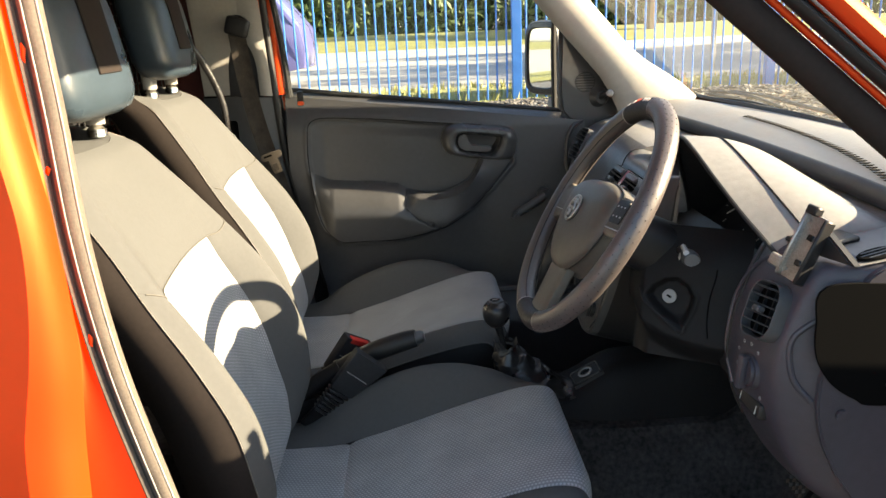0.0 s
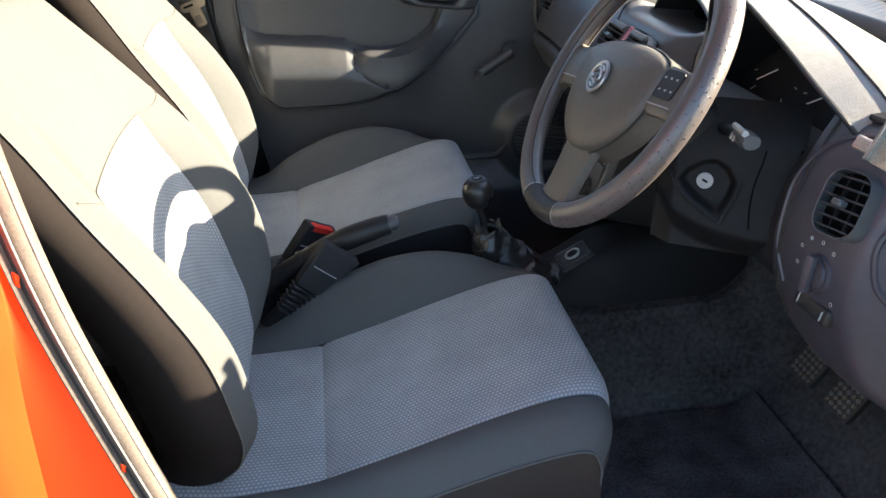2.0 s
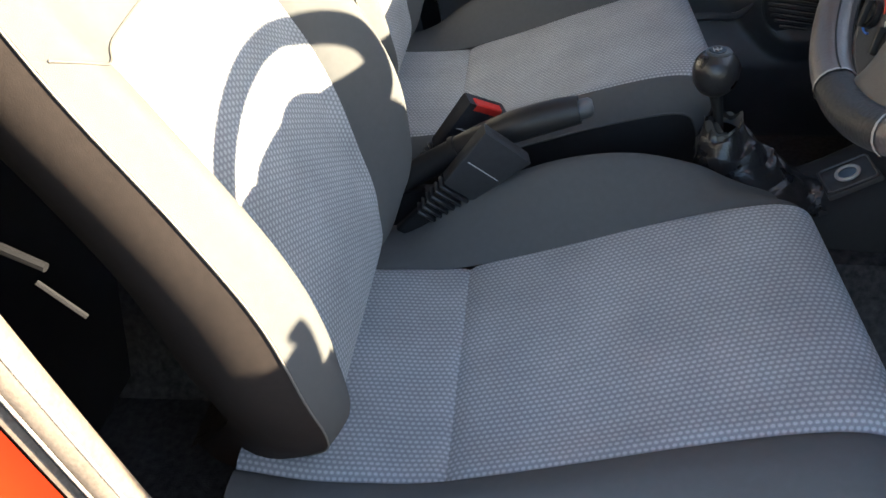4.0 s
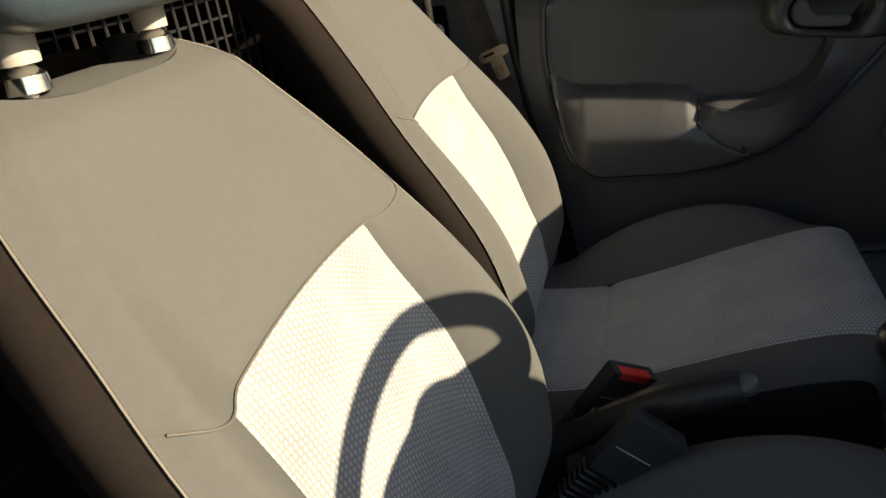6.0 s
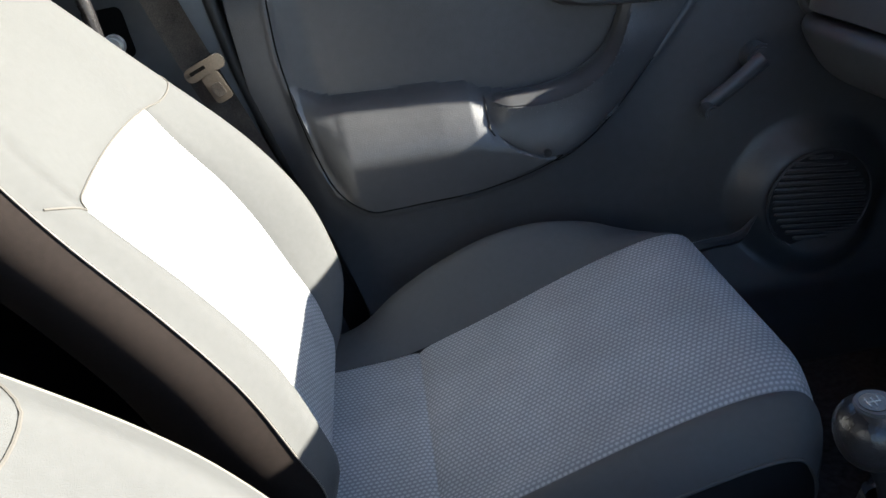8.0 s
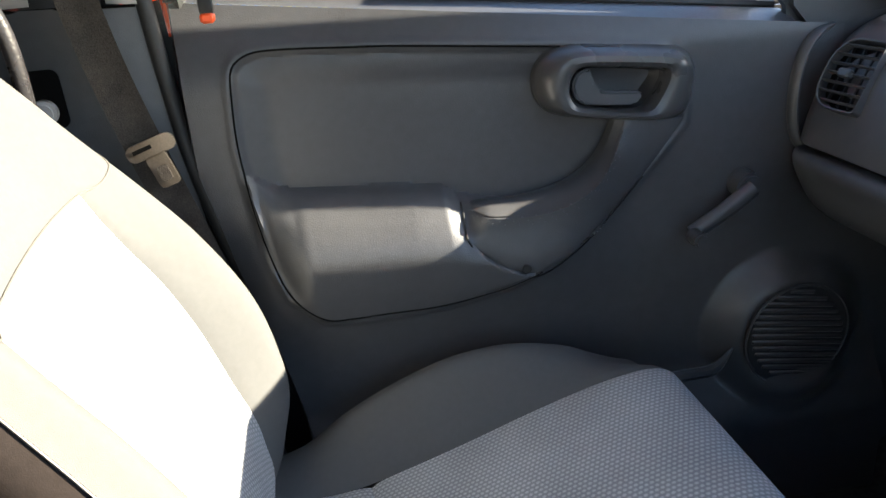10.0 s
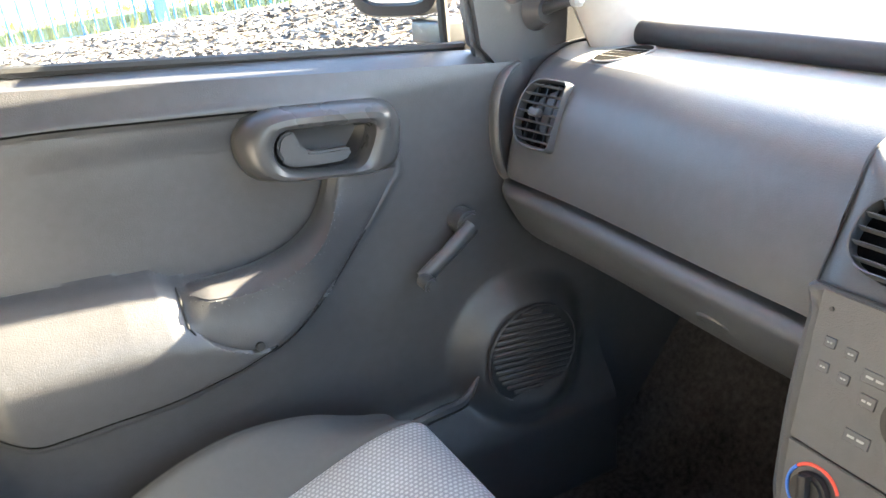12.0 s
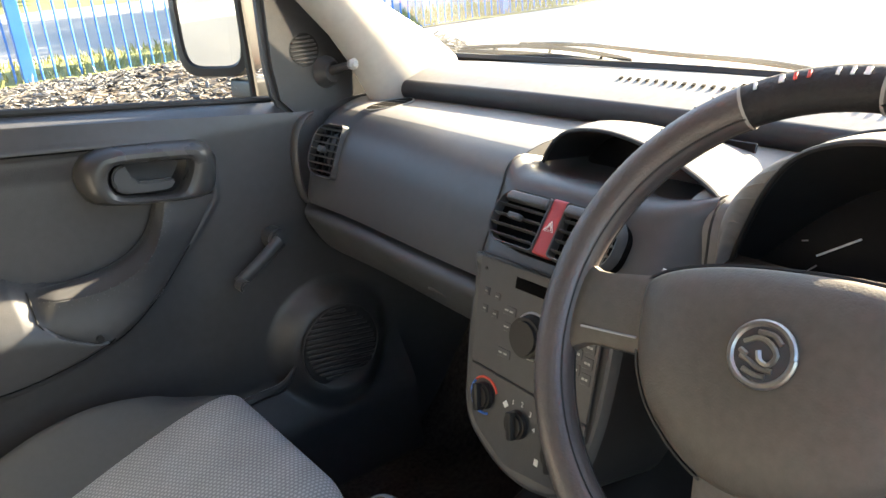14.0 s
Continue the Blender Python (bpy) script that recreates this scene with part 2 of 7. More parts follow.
def grid(fn, nu, nv, flip=False, wrap=False):
    """A sheet of fn(u, v), u and v in 0..1, with a UV map in metres."""
    bm = bmesh.new()
    uvl = bm.loops.layers.uv.new("UVMap")
    pts = [[Vector(fn(i / nu, j / nv)) for i in range(nu + 1)] for j in range(nv + 1)]
    rows = [[bm.verts.new(p) for p in r] for r in pts]
    mid = nv // 2
    su = [0.0]
    for i in range(nu):
        su.append(su[-1] + (pts[mid][i + 1] - pts[mid][i]).length)
    sv = [0.0]
    for j in range(nv):
        sv.append(sv[-1] + (pts[j + 1][nu // 2] - pts[j][nu // 2]).length)
    for j in range(nv):
        for i in range(nu):
            q = [(j, i), (j, i + 1), (j + 1, i + 1), (j + 1, i)]
            if flip:
                q.reverse()
            f = bm.faces.new([rows[a][b] for a, b in q])
            for lp, (a, b) in zip(f.loops, q):
                lp[uvl].uv = (su[b], sv[a])
    if wrap:
        bmesh.ops.remove_doubles(bm, verts=bm.verts[:], dist=1e-5)
    return bm


def loft(rings, closed=True, caps=True):
    """A skin over rings of equal point count."""
    bm = bmesh.new()
    vs = [[bm.verts.new(p) for p in r] for r in rings]
    n = len(rings[0])
    for a, b in zip(vs, vs[1:]):
        for i in range(n if closed else n - 1):
            j = (i + 1) % n
            bm.faces.new((a[i], a[j], b[j], b[i]))
    if caps and closed:
        bm.faces.new(list(reversed(vs[0])))
        bm.faces.new(vs[-1])
    bmesh.ops.recalc_face_normals(bm, faces=bm.faces[:])
    return bm


def spline(pts, n):
    """n + 1 points on a smooth curve through pts."""
    p = [Vector(q) for q in pts]
    p = [2 * p[0] - p[1]] + p + [2 * p[-1] - p[-2]]
    out = []
    segs = len(p) - 3
    for k in range(n + 1):
        f = k / n * segs
        i = min(int(f), segs - 1)
        t = f - i
        a, b, c, d = p[i:i + 4]
        out.append(0.5 * ((2 * b) + (c - a) * t + (2 * a - 5 * b + 4 * c - d) * t * t + (3 * b - 3 * c + d - a) * t ** 3))
    return out


def tube(path, r, n=8, flat=1.0, up=(0, 0, 1)):
    """A tube along a path; r: one radius or one a point; flat squeezes it along up."""
    path = [Vector(p) for p in path]
    rs = r if isinstance(r, (list, tuple)) else [r] * len(path)
    rings = []
    s = None
    for i, p in enumerate(path):
        d = (path[min(i + 1, len(path) - 1)] - path[max(i - 1, 0)]).normalized()
        if s is None or flat != 1.0:
            s = d.cross(Vector(up))
            if s.length < 0.05:
                s = d.cross(Vector((0, 1, 0)))
        else:
            s = s - d * s.dot(d)
        s.normalize()
        w = s.cross(d).normalized()
        rings.append([p + rs[i] * (math.cos(a) * s + math.sin(a) * flat * w) for a in (2 * math.pi * k / n for k in range(n))])
    return loft(rings)


def box(sx, sy, sz, bevel=0.004, seg=2, m=None):
    bm = bmesh.new()
    bmesh.ops.create_cube(bm, size=1)
    bmesh.ops.scale(bm, vec=(sx, sy, sz), verts=bm.verts)
    if bevel:
        bmesh.ops.bevel(bm, geom=bm.edges[:], offset=bevel, segments=seg, profile=0.6, affect="EDGES")
    if m is not None:
        bmesh.ops.transform(bm, matrix=m, verts=bm.verts)
    return bm


def cyl(r, h, n=24, bevel=0.0, m=None, r2=None):
    bm = bmesh.new()
    bmesh.ops.create_cone(bm, cap_ends=True, segments=n, radius1=r, radius2=r if r2 is None else r2, depth=h)
    if bevel:
        bmesh.ops.bevel(bm, geom=[e for e in bm.edges if e.is_boundary or e.calc_face_angle(0) > 1], offset=bevel, segments=2, affect="EDGES")
    if m is not None:
        bmesh.ops.transform(bm, matrix=m, verts=bm.verts)
    return bm


def prism(outline, h, m=None, bevel=0.0):
    """An outline in x, y raised by h in z."""
    bm = bmesh.new()
    f = bm.faces.new([bm.verts.new((x, y, 0)) for x, y in outline])
    ext = bmesh.ops.extrude_face_region(bm, geom=[f])
    bmesh.ops.translate(bm, vec=(0, 0, h), verts=[v for v in ext["geom"] if isinstance(v, bmesh.types.BMVert)])
    bmesh.ops.recalc_face_normals(bm, faces=bm.faces[:])
    if bevel:
        bmesh.ops.bevel(bm, geom=bm.edges[:], offset=bevel, segments=2, affect="EDGES")
    if m is not None:
        bmesh.ops.transform(bm, matrix=m, verts=bm.verts)
    return bm


def lerp(t, xs, ys):
    return float(np.interp(t, xs, ys))


def curve(xs, ys):
    """A smooth curve through the values ys at xs."""
    xs, ys = np.array(xs, float), np.array(ys, float)
    sl = np.gradient(ys, xs)
    tx = np.linspace(xs[0], xs[-1], 500)
    i = np.clip(np.searchsorted(xs, tx) - 1, 0, len(xs) - 2)
    h = xs[i + 1] - xs[i]
    t = (tx - xs[i]) / h
    ty = (2 * t ** 3 - 3 * t ** 2 + 1) * ys[i] + (t ** 3 - 2 * t ** 2 + t) * h * sl[i] + (3 * t ** 2 - 2 * t ** 3) * ys[i + 1] + (t ** 3 - t ** 2) * h * sl[i + 1]
    return lambda q: float(np.interp(q, tx, ty))


def sm(a, b, t):
    t = min(1.0, max(0.0, (t - a) / (b - a)))
    return t * t * (3 - 2 * t)


def basis(origin, xa, ya):
    """A pose with the given origin and x and y axes."""
    x = Vector(xa).normalized()
    z = x.cross(Vector(ya)).normalized()
    y = z.cross(x)
    m = Matrix((x, y, z)).transposed().to_4x4()
    m.translation = Vector(origin)
    return m


def rounded(w, h, r, n=5):
    """A rounded rectangle outline about the origin."""
    out = []
    for cx, cy, a0 in ((w / 2 - r, h / 2 - r, 0), (-w / 2 + r, h / 2 - r, 90), (-w / 2 + r, -h / 2 + r, 180), (w / 2 - r, -h / 2 + r, 270)):
        for k in range(n + 1):
            a = radians(a0 + 90 * k / n)
            out.append((cx + r * math.cos(a), cy + r * math.sin(a)))
    return out


# ---- van shell ----
def slab(name, corners, thick, material, label, kind="structure", category="van body"):
    """A flat panel with thickness; corners run round it, thickness goes along the normal."""
    bm = bmesh.new()
    f = bm.faces.new([bm.verts.new(c) for c in corners])
    bm.normal_update()
    n = f.normal.copy()
    ext = bmesh.ops.extrude_face_region(bm, geom=[f])
    bmesh.ops.translate(bm, vec=n * thick, verts=[v for v in ext["geom"] if isinstance(v, bmesh.types.BMVert)])
    bmesh.ops.recalc_face_normals(bm, faces=bm.faces[:])
    ob = finish(name, bm, material, None, smooth=False)
    return tagged(ob, label, category, "", kind)


FLOOR = 0.47


def floor_z(x, y):
    """The carpet: flat under the seats, a tunnel along the middle, rising towards the pedals."""
    z = FLOOR + 0.30 * sm(0.86, 1.15, x)
    return z + 0.20 * (1 - sm(0.10, 0.21, abs(y + 0.01)))


bm = grid(lambda u, v: (-0.5 + 1.75 * u, -0.70 + 1.40 * v, floor_z(-0.5 + 1.75 * u, -0.70 + 1.40 * v) + 0.006 * noise.noise(Vector((u * 9, v * 9, 0)))), 90, 70)
tagged(finish("floor", bm, M_CARPET), "dusty black carpet over the van floor and tunnel", "floor", "", "structure")
slab("ceiling", [(-2.0, -0.70, 1.78), (-2.0, 0.70, 1.78), (0.50, 0.66, 1.78), (0.50, -0.66, 1.78)], 0.03, M_LINER, "pale grey headliner under the van roof", category="ceiling")
slab("wall_firewall", [(1.13, -0.72, 0.45), (1.13, 0.72, 0.45), (1.13, 0.72, 1.22), (1.13, -0.72, 1.22)], 0.03, M_BLACK, "black bulkhead behind the dashboard", category="wall")
slab("wall_cargo_left", [(-2.0, 0.73, 0.4), (-2.0, 0.73, 1.80), (-0.62, 0.73, 1.80), (-0.62, 0.73, 0.4)], 0.04, M_SIDE, "dark lined side of the load bay", category="wall")
slab("wall_side_left", [(-0.62, 0.74, 0.4), (-0.62, 0.74, 1.80), (-0.26, 0.74, 1.80), (-0.26, 0.74, 0.4)], 0.04, M_MAROON, "red painted inner body side behind the pillar, shade in its colour", category="wall")
slab("wall_cargo_right", [(-2.0, -0.74, 0.4), (-0.30, -0.74, 0.4), (-0.30, -0.74, 1.80), (-2.0, -0.74, 1.80)], 0.04, M_SIDE, "dark lined side of the load bay", category="wall")
slab("wall_cargo_rear", [(-2.0, -0.74, 0.4), (-2.0, -0.74, 1.80), (-2.0, 0.74, 1.80), (-2.0, 0.74, 0.4)], 0.04, M_SIDE, "closed dark rear doors of the load bay", category="wall")
slab("floor_cargo", [(-2.0, -0.74, 0.44), (-0.5, -0.74, 0.44), (-0.5, 0.74, 0.44), (-2.0, 0.74, 0.44)], 0.02, M_CARPET, "dark load bay floor", category="floor")

# windscreen with its black lower edge
SB = [(1.06, -0.66, 1.262), (1.10, 0.0, 1.262), (1.06, 0.62, 1.262)]
ST = [(0.52, -0.60, 1.77), (0.58, 0.0, 1.80), (0.52, 0.58, 1.77)]
sb, st = spline(SB, 16), spline(ST, 16)
ws = thing("windscreen", "curved clear windscreen above the dashboard", "windscreen", kind="structure")
bm = grid(lambda u, v: sb[round(u * 16)].lerp(st[round(u * 16)], v), 16, 8)
pane = part("pane", bm, M_SCREEN, ws)
pane.visible_shadow = False
part("black_edge", tube([p + Vector((-0.006, 0, 0.004)) for p in sb], 0.008, 6), M_BLACKRUBBER, ws, "black rubber lower edge")

# left screen pillar, pale trim
def pillar(name, low, high, w_low, w_high, label, material, out=1):
    rings = []
    for k in range(13):
        t = k / 12
        c = Vector(low).lerp(Vector(high), t)
        w = w_low + (w_high - w_low) * sm(0, 0.35, t)
        ring = []
        for a in range(14):
            ang = 2 * math.pi * a / 14
            ring.append(c + Vector((0.74, 0, 0.67)) * (w * math.cos(ang)) + Vector((0, out * 0.036 * math.sin(ang), 0)))
        rings.append(ring)
    ob = finish(name, loft(rings), material)
    return tagged(ob, label, "pillar", "", "structure")


pillar("trim_pillar_left", (0.965, 0.590, 1.20), (0.50, 0.57, 1.72), 0.105, 0.055, "pale warm-grey moulded windscreen pillar trim", M_CREAM)

# right screen pillar, with its dark trim, red flange and seal, seen from outside
rp = thing("windscreen_pillar", "red windscreen pillar with dark trim and door seal", "pillar", kind="structure")
PD = Vector((0.204, 0.0, -0.180)).normalized()
PN = Vector((0.66, 0.0, 0.75)).normalized()
P0 = Vector((0.553, -0.735, 1.499))
for nm, a, b, y, th, material in (("inner_trim", 0.0, 0.036, 0.0, 0.03, M_SIDE), ("red_flange", 0.035, 0.043, -0.006, 0.010, M_RED), ("door_seal", 0.042, 0.056, -0.018, 0.024, M_BLACKRUBBER),
                                  ("seal_lip", 0.0555, 0.058, -0.030, 0.006, M_GREYTRIM), ("outer_panel", 0.057, 0.088, -0.012, 0.05, M_RED)):
    rings = []
    for k in range(9):
        c = P0 + PD * (-0.42 + 0.95 * k / 8) + Vector((0, -0.10 * (k / 8) ** 2 + 0.02, 0))
        rings.append([c + PN * (a + (b - a) * (0.5 - 0.5 * math.cos(q))) + Vector((0, y - th * 0.5 * math.sin(q), 0)) for q in (2 * math.pi * j / 12 for j in range(12))])
    part(nm, loft(rings), material, rp)

# right door pillar in the foreground: seal, red jamb, sunlit edge and outer skin
bp = thing("door_pillar", "glossy red door pillar with a dusty rubber seal", "pillar", kind="structure")
SEAL = spline([(-0.124, 0, 1.75), (-0.118, 0, 1.58), (-0.112, 0, 1.42), (-0.110, 0, 1.28), (-0.097, 0, 1.14), (-0.071, 0, 1.00), (-0.034, 0, 0.84), (0.024, 0, 0.62)], 60)


EDGE = spline([(-0.146, 0, 1.75), (-0.140, 0, 1.47), (-0.126, 0, 1.30), (-0.125, 0, 1.15), (-0.138, 0, 1.02), (-0.150, 0, 0.85), (-0.17, 0, 0.60)], 60)


def strip(fa, fb, n=6, lift=(0, 0)):
    """A vertical band between two edges, bowed a little."""
    return grid(lambda u, v: fa(v).lerp(fb(v), u) + Vector((lift[0], lift[1], 0)) * math.sin(math.pi * u), n, 60, flip=True)


seal_at = lambda dx, y: (lambda v: SEAL[round(v * 60)] + Vector((dx, y, 0)))
edge_at = lambda dx, y: (lambda v: EDGE[round(v * 60)] + Vector((dx, y, 0)))
part("rubber_seal", tube([p + Vector((-0.010, -0.6970, 0)) for p in SEAL], 0.013, 10), M_RUBBER, bp, "dusty brown-grey rubber seal")
# Two thin pale tubes stand in for the highlights along the rubber.
part("seal_line", tube([p + Vector((0.001, -0.7045, 0)) for p in SEAL], 0.0012, 6), M_SEALLINE, bp, "pale line painted as a highlight on the seal")
part("seal_line", tube([p + Vector((-0.012, -0.7105, 0)) for p in SEAL], 0.0010, 6), M_SEALLINE, bp)
part("rubber_seal_bead", tube([p + Vector((-0.026, -0.7060, 0)) for p in SEAL], 0.005, 8), M_RUBBER, bp)
for k, r in ((14, 0.010), (21, 0.005), (33, 0.008), (46, 0.006)):
    c = SEAL[k] + Vector((-0.021, -0.7095, 0))
    d = (SEAL[k + 1] - SEAL[k]).normalized()
    part("paint_patch", tube([c - d * r, c - d * r * 0.4 + Vector((0.0012, 0, 0)), c + d * r * 0.5 + Vector((-0.001, 0, 0)), c + d * r], [0.0006, 0.0030, 0.0024, 0.0006], 8, 0.4, (0, 1, 0)), M_RED, bp, "red paint rubbed onto the seal")
part("seal_groove", tube([p + Vector((-0.020, -0.7040, 0)) for p in SEAL], 0.003, 8), M_BLACKRUBBER, bp)
def turn_at(v):
    """Where the sunlit edge turns into the outer skin."""
    return EDGE[round(v * 60)] + Vector((-0.022 - 0.034 * sm(0.30, 0.65, v), -0.7600, 0))


part("jamb", strip(seal_at(-0.026, -0.7130), edge_at(-0.008, -0.7150), 6, (0.0, 0.002)), M_RED, bp)
part("pillar_edge", strip(edge_at(-0.008, -0.7150), turn_at, 10, (0.006, -0.006)), M_RED, bp)
part("outer_skin", strip(turn_at, edge_at(-0.42, -0.7170), 10), M_RED, bp)
part("pillar_core", strip(edge_at(-0.40, -0.6420), seal_at(-0.02, -0.6720)), M_BLACK, bp)

# lower sides, kick panels and sills that close the cabin
slab("wall_left_lower", [(-0.32, 0.742, 0.30), (-0.32, 0.742, 1.30), (1.14, 0.742, 1.20), (1.14, 0.742, 0.30)], 0.03, M_BLACK, "black inner body side behind the door trim", category="wall")
slab("wall_kick_left", [(0.70, 0.652, 0.45), (0.70, 0.652, 1.215), (1.14, 0.60, 1.24), (1.14, 0.60, 0.45)], 0.01, M_DOOR, "dark grey footwell side panel", category="wall")
slab("wall_kick_right", [(0.80, -0.70, 0.45), (1.14, -0.70, 0.45), (1.14, -0.70, 1.20), (0.80, -0.70, 1.20)], 0.01, M_BLACK, "black footwell side panel", category="wall")
slab("sill_right", [(-0.4, -0.80, 0.50), (1.1, -0.80, 0.50), (1.1, -0.69, 0.50), (-0.4, -0.69, 0.50)], 0.03, M_RED, "red door sill", category="sill")
slab("bonnet", [(1.16, -0.70, 1.14), (2.0, -0.62, 0.98), (2.0, 0.62, 0.98), (1.16, 0.70, 1.14)], 0.02, M_RED, "red bonnet ahead of the windscreen", category="bonnet")
slab("scuttle", [(1.06, -0.70, 1.235), (1.18, -0.70, 1.16), (1.18, 0.68, 1.16), (1.06, 0.68, 1.235)], 0.01, M_BLACK, "black scuttle panel below the windscreen", category="scuttle")
wip = thing("windscreen_wiper", "black wiper resting low on the windscreen", "wiper")
BLADE = spline([(1.098, 0.648, 1.268), (1.098, 0.440, 1.272), (1.104, 0.282, 1.266), (1.116, 0.160, 1.254)], 24)
part("blade", tube(BLADE, [0.003] + [0.0056] * 23 + [0.004], 6, 1.0), M_BLACKRUBBER, wip, "black rubber wiper blade")
part("frame", tube(spline([(1.102, 0.645, 1.273), (1.099, 0.560, 1.281), (1.097, 0.450, 1.286), (1.099, 0.330, 1.284), (1.108, 0.220, 1.272)], 24), [0.002] + [0.0044] * 23 + [0.003], 6), M_GREYBLACK, wip, "grey-black wiper frame")
part("arm", tube(spline([(1.100, 0.470, 1.290), (1.100, 0.313, 1.293), (1.109, 0.157, 1.285), (1.122, -0.014, 1.277), (1.150, -0.150, 1.255)], 24), [0.0030 + 0.0025 * k / 24 for k in range(25)], 8), M_GREYBLACK, wip, "grey-black wiper arm")
for q in (4, 10, 16):
    part("yoke", tube([BLADE[q], BLADE[q] + Vector((0.001, -0.004, 0.012))], 0.0030, 6), M_GREYBLACK, wip)


# the driver's own door, swung wide open ahead of its opening
dd = thing("driver_door", "driver's door swung open, red outside and black inside", "car door")
DM = basis((0.93, -0.80, 0.0), (0.22, -0.975, 0), (0, 0, 1))  # x along the door, y up, z towards the opening
part("outer_skin", box(0.92, 0.80, 0.03, 0.01, 2, DM @ pose(0.47, 0.84, -0.05)), M_RED, dd, "red outer skin")
part("inner_panel", box(0.90, 0.80, 0.05, 0.015, 2, DM @ pose(0.47, 0.84, -0.005)), M_DOOR, dd, "black inner door panel")
part("frame", tube([DM @ Vector(p) for p in spline([(0.02, 1.24, -0.03), (0.25, 1.50, -0.02), (0.48, 1.68, 0.0), (0.80, 1.70, 0.0), (0.90, 1.55, -0.01), (0.92, 1.24, -0.03)], 30)], 0.022, 8), M_RED, dd, "red window frame")
dpn = part("window_pane", grid(lambda u, v: DM @ Vector((0.05 + 0.85 * u, 1.24 + (0.05 + 0.40 * min(1, u * 2.0)) * v, -0.03)), 8, 2), M_GLASS, dd, "clear side window glass")
dpn.visible_shadow = False

slab("wing_right", [(0.90, -0.765, 0.42), (2.0, -0.765, 0.42), (2.0, -0.765, 1.02), (1.20, -0.765, 1.235), (0.90, -0.765, 1.26)], 0.03, M_RED, "red front wing ahead of the door", category="wing")
# outer skin of the body
slab("wall_skin_roof", [(-2.06, -0.76, 1.82), (-2.06, 0.76, 1.82), (0.52, 0.70, 1.82), (0.52, -0.70, 1.82)], 0.02, M_RED, "red painted van roof", category="van body")
slab("wall_skin_right", [(-2.06, -0.795, 0.36), (-0.52, -0.795, 0.36), (-0.52, -0.795, 1.82), (-2.06, -0.795, 1.82)], 0.012, M_RED, "red painted van side", category="van body")
slab("wall_skin_left", [(-2.06, 0.783, 0.36), (-2.06, 0.783, 1.82), (-0.17, 0.783, 1.82), (-0.10, 0.783, 0.36)], 0.012, M_RED, "red painted van side", category="van body")
slab("wall_skin_rear", [(-2.06, -0.79, 0.36), (-2.06, -0.79, 1.82), (-2.06, 0.79, 1.82), (-2.06, 0.79, 0.36)], 0.012, M_RED, "red painted rear of the van", category="van body")
slab("wing_left", [(0.80, 0.783, 0.42), (0.80, 0.783, 1.24), (1.20, 0.783, 1.20), (2.0, 0.783, 1.02), (2.0, 0.783, 0.42)], 0.03, M_RED, "red front wing ahead of the door", category="wing")
slab("wall_front", [(2.0, -0.76, 0.36), (2.0, 0.78, 0.36), (2.0, 0.78, 1.02), (2.0, -0.76, 1.02)], 0.02, M_RED, "red painted front of the van", category="van body")


# ---- seats ----
back_c = curve([-0.04, 0.0, 0.035, 0.08, 0.17, 0.30, 0.44, 0.52, 0.59, 0.64], [-0.050, -0.022, -0.004, -0.006, -0.030, -0.066, -0.114, -0.150, -0.194, -0.232])
half_w = curve([-0.04, 0.0, 0.05, 0.10, 0.17, 0.28, 0.42, 0.50, 0.57, 0.615, 0.64], [0.160, 0.176, 0.202, 0.228, 0.250, 0.253, 0.234, 0.210, 0.186, 0.166, 0.142])
bolster_c = curve([-0.04, 0.04, 0.14, 0.24, 0.34, 0.44, 0.55, 0.66], [0.0, 0.022, 0.056, 0.070, 0.056, 0.030, 0.010, 0.0])


RECLINE = [0.0]  # how far the top leans back beyond the driver's seat


def lean(z):
    return RECLINE[0] * sm(-0.02, 0.30, z)


def back_x(y, z):
    hw = half_w(z)
    a = abs(y)
    x = back_c(z) + bolster_c(z) * sm(0.13, 0.215, a) + lean(z)
    return x - 0.022 * sm(hw - 0.035, hw + 0.01, a) - 0.03 * sm(0.61, 0.65, z)


def groove(*ds):
    """How far a panel dips next to its seams."""
    return 0.006 * sum(math.exp(-max(0.0, d) / 0.005) for d in ds)


def ins_w(z, side=-1):
    """Half the width of the woven centre, fuller on the passenger-door side."""
    w = lerp(z, [-0.04, 0.1, 0.44], [0.136, 0.145, 0.151])
    return w + (0.010 * sm(-0.04, 0.14, z) * (1 - sm(0.22, 0.44, z)) - 0.010 * sm(0.30, 0.43, z) if side > 0 else 0.007 * sm(0.25, 0.43, z))


def seam_z(y):
    a = abs(y)
    return 0.433 + 0.030 * max(-0.16, min(0.16, y)) + 0.010 * (1 - min(1, a / 0.157) ** 2) + 0.035 * sm(0.157, 0.25, a)


def sway(z):
    """The upper back sits a little towards the door."""
    return -0.014 * sm(0.28, 0.55, z)


def back_insert(u, v):
    y0 = 2 * u - 1
    z = -0.04 + v * (seam_z(y0 * 0.157) + 0.04)
    y = y0 * ins_w(z, y0)
    w = ins_w(z, y0)
    return (back_x(y, z) - groove(w - abs(y)) - 0.15 * groove(seam_z(y) - z), y + sway(z), z)


def back_bolster(side):
    def fn(u, v):
        z = -0.04 + v * 0.50
        for _ in range(3):
            w = ins_w(z, side)
            y = w + u * (half_w(z) - w)
            z = -0.04 + v * (seam_z(side * y) + 0.04)
        w = ins_w(z, side)
        y = w + u * (half_w(z) - w)
        return (back_x(y, z) - groove(y - w) - 0.15 * groove(seam_z(side * y) - z), side * y + sway(z), z)
    return fn


def top_z(y):
    return 0.643 - 0.018 * math.exp(-((y - 0.008) / 0.115) ** 4)


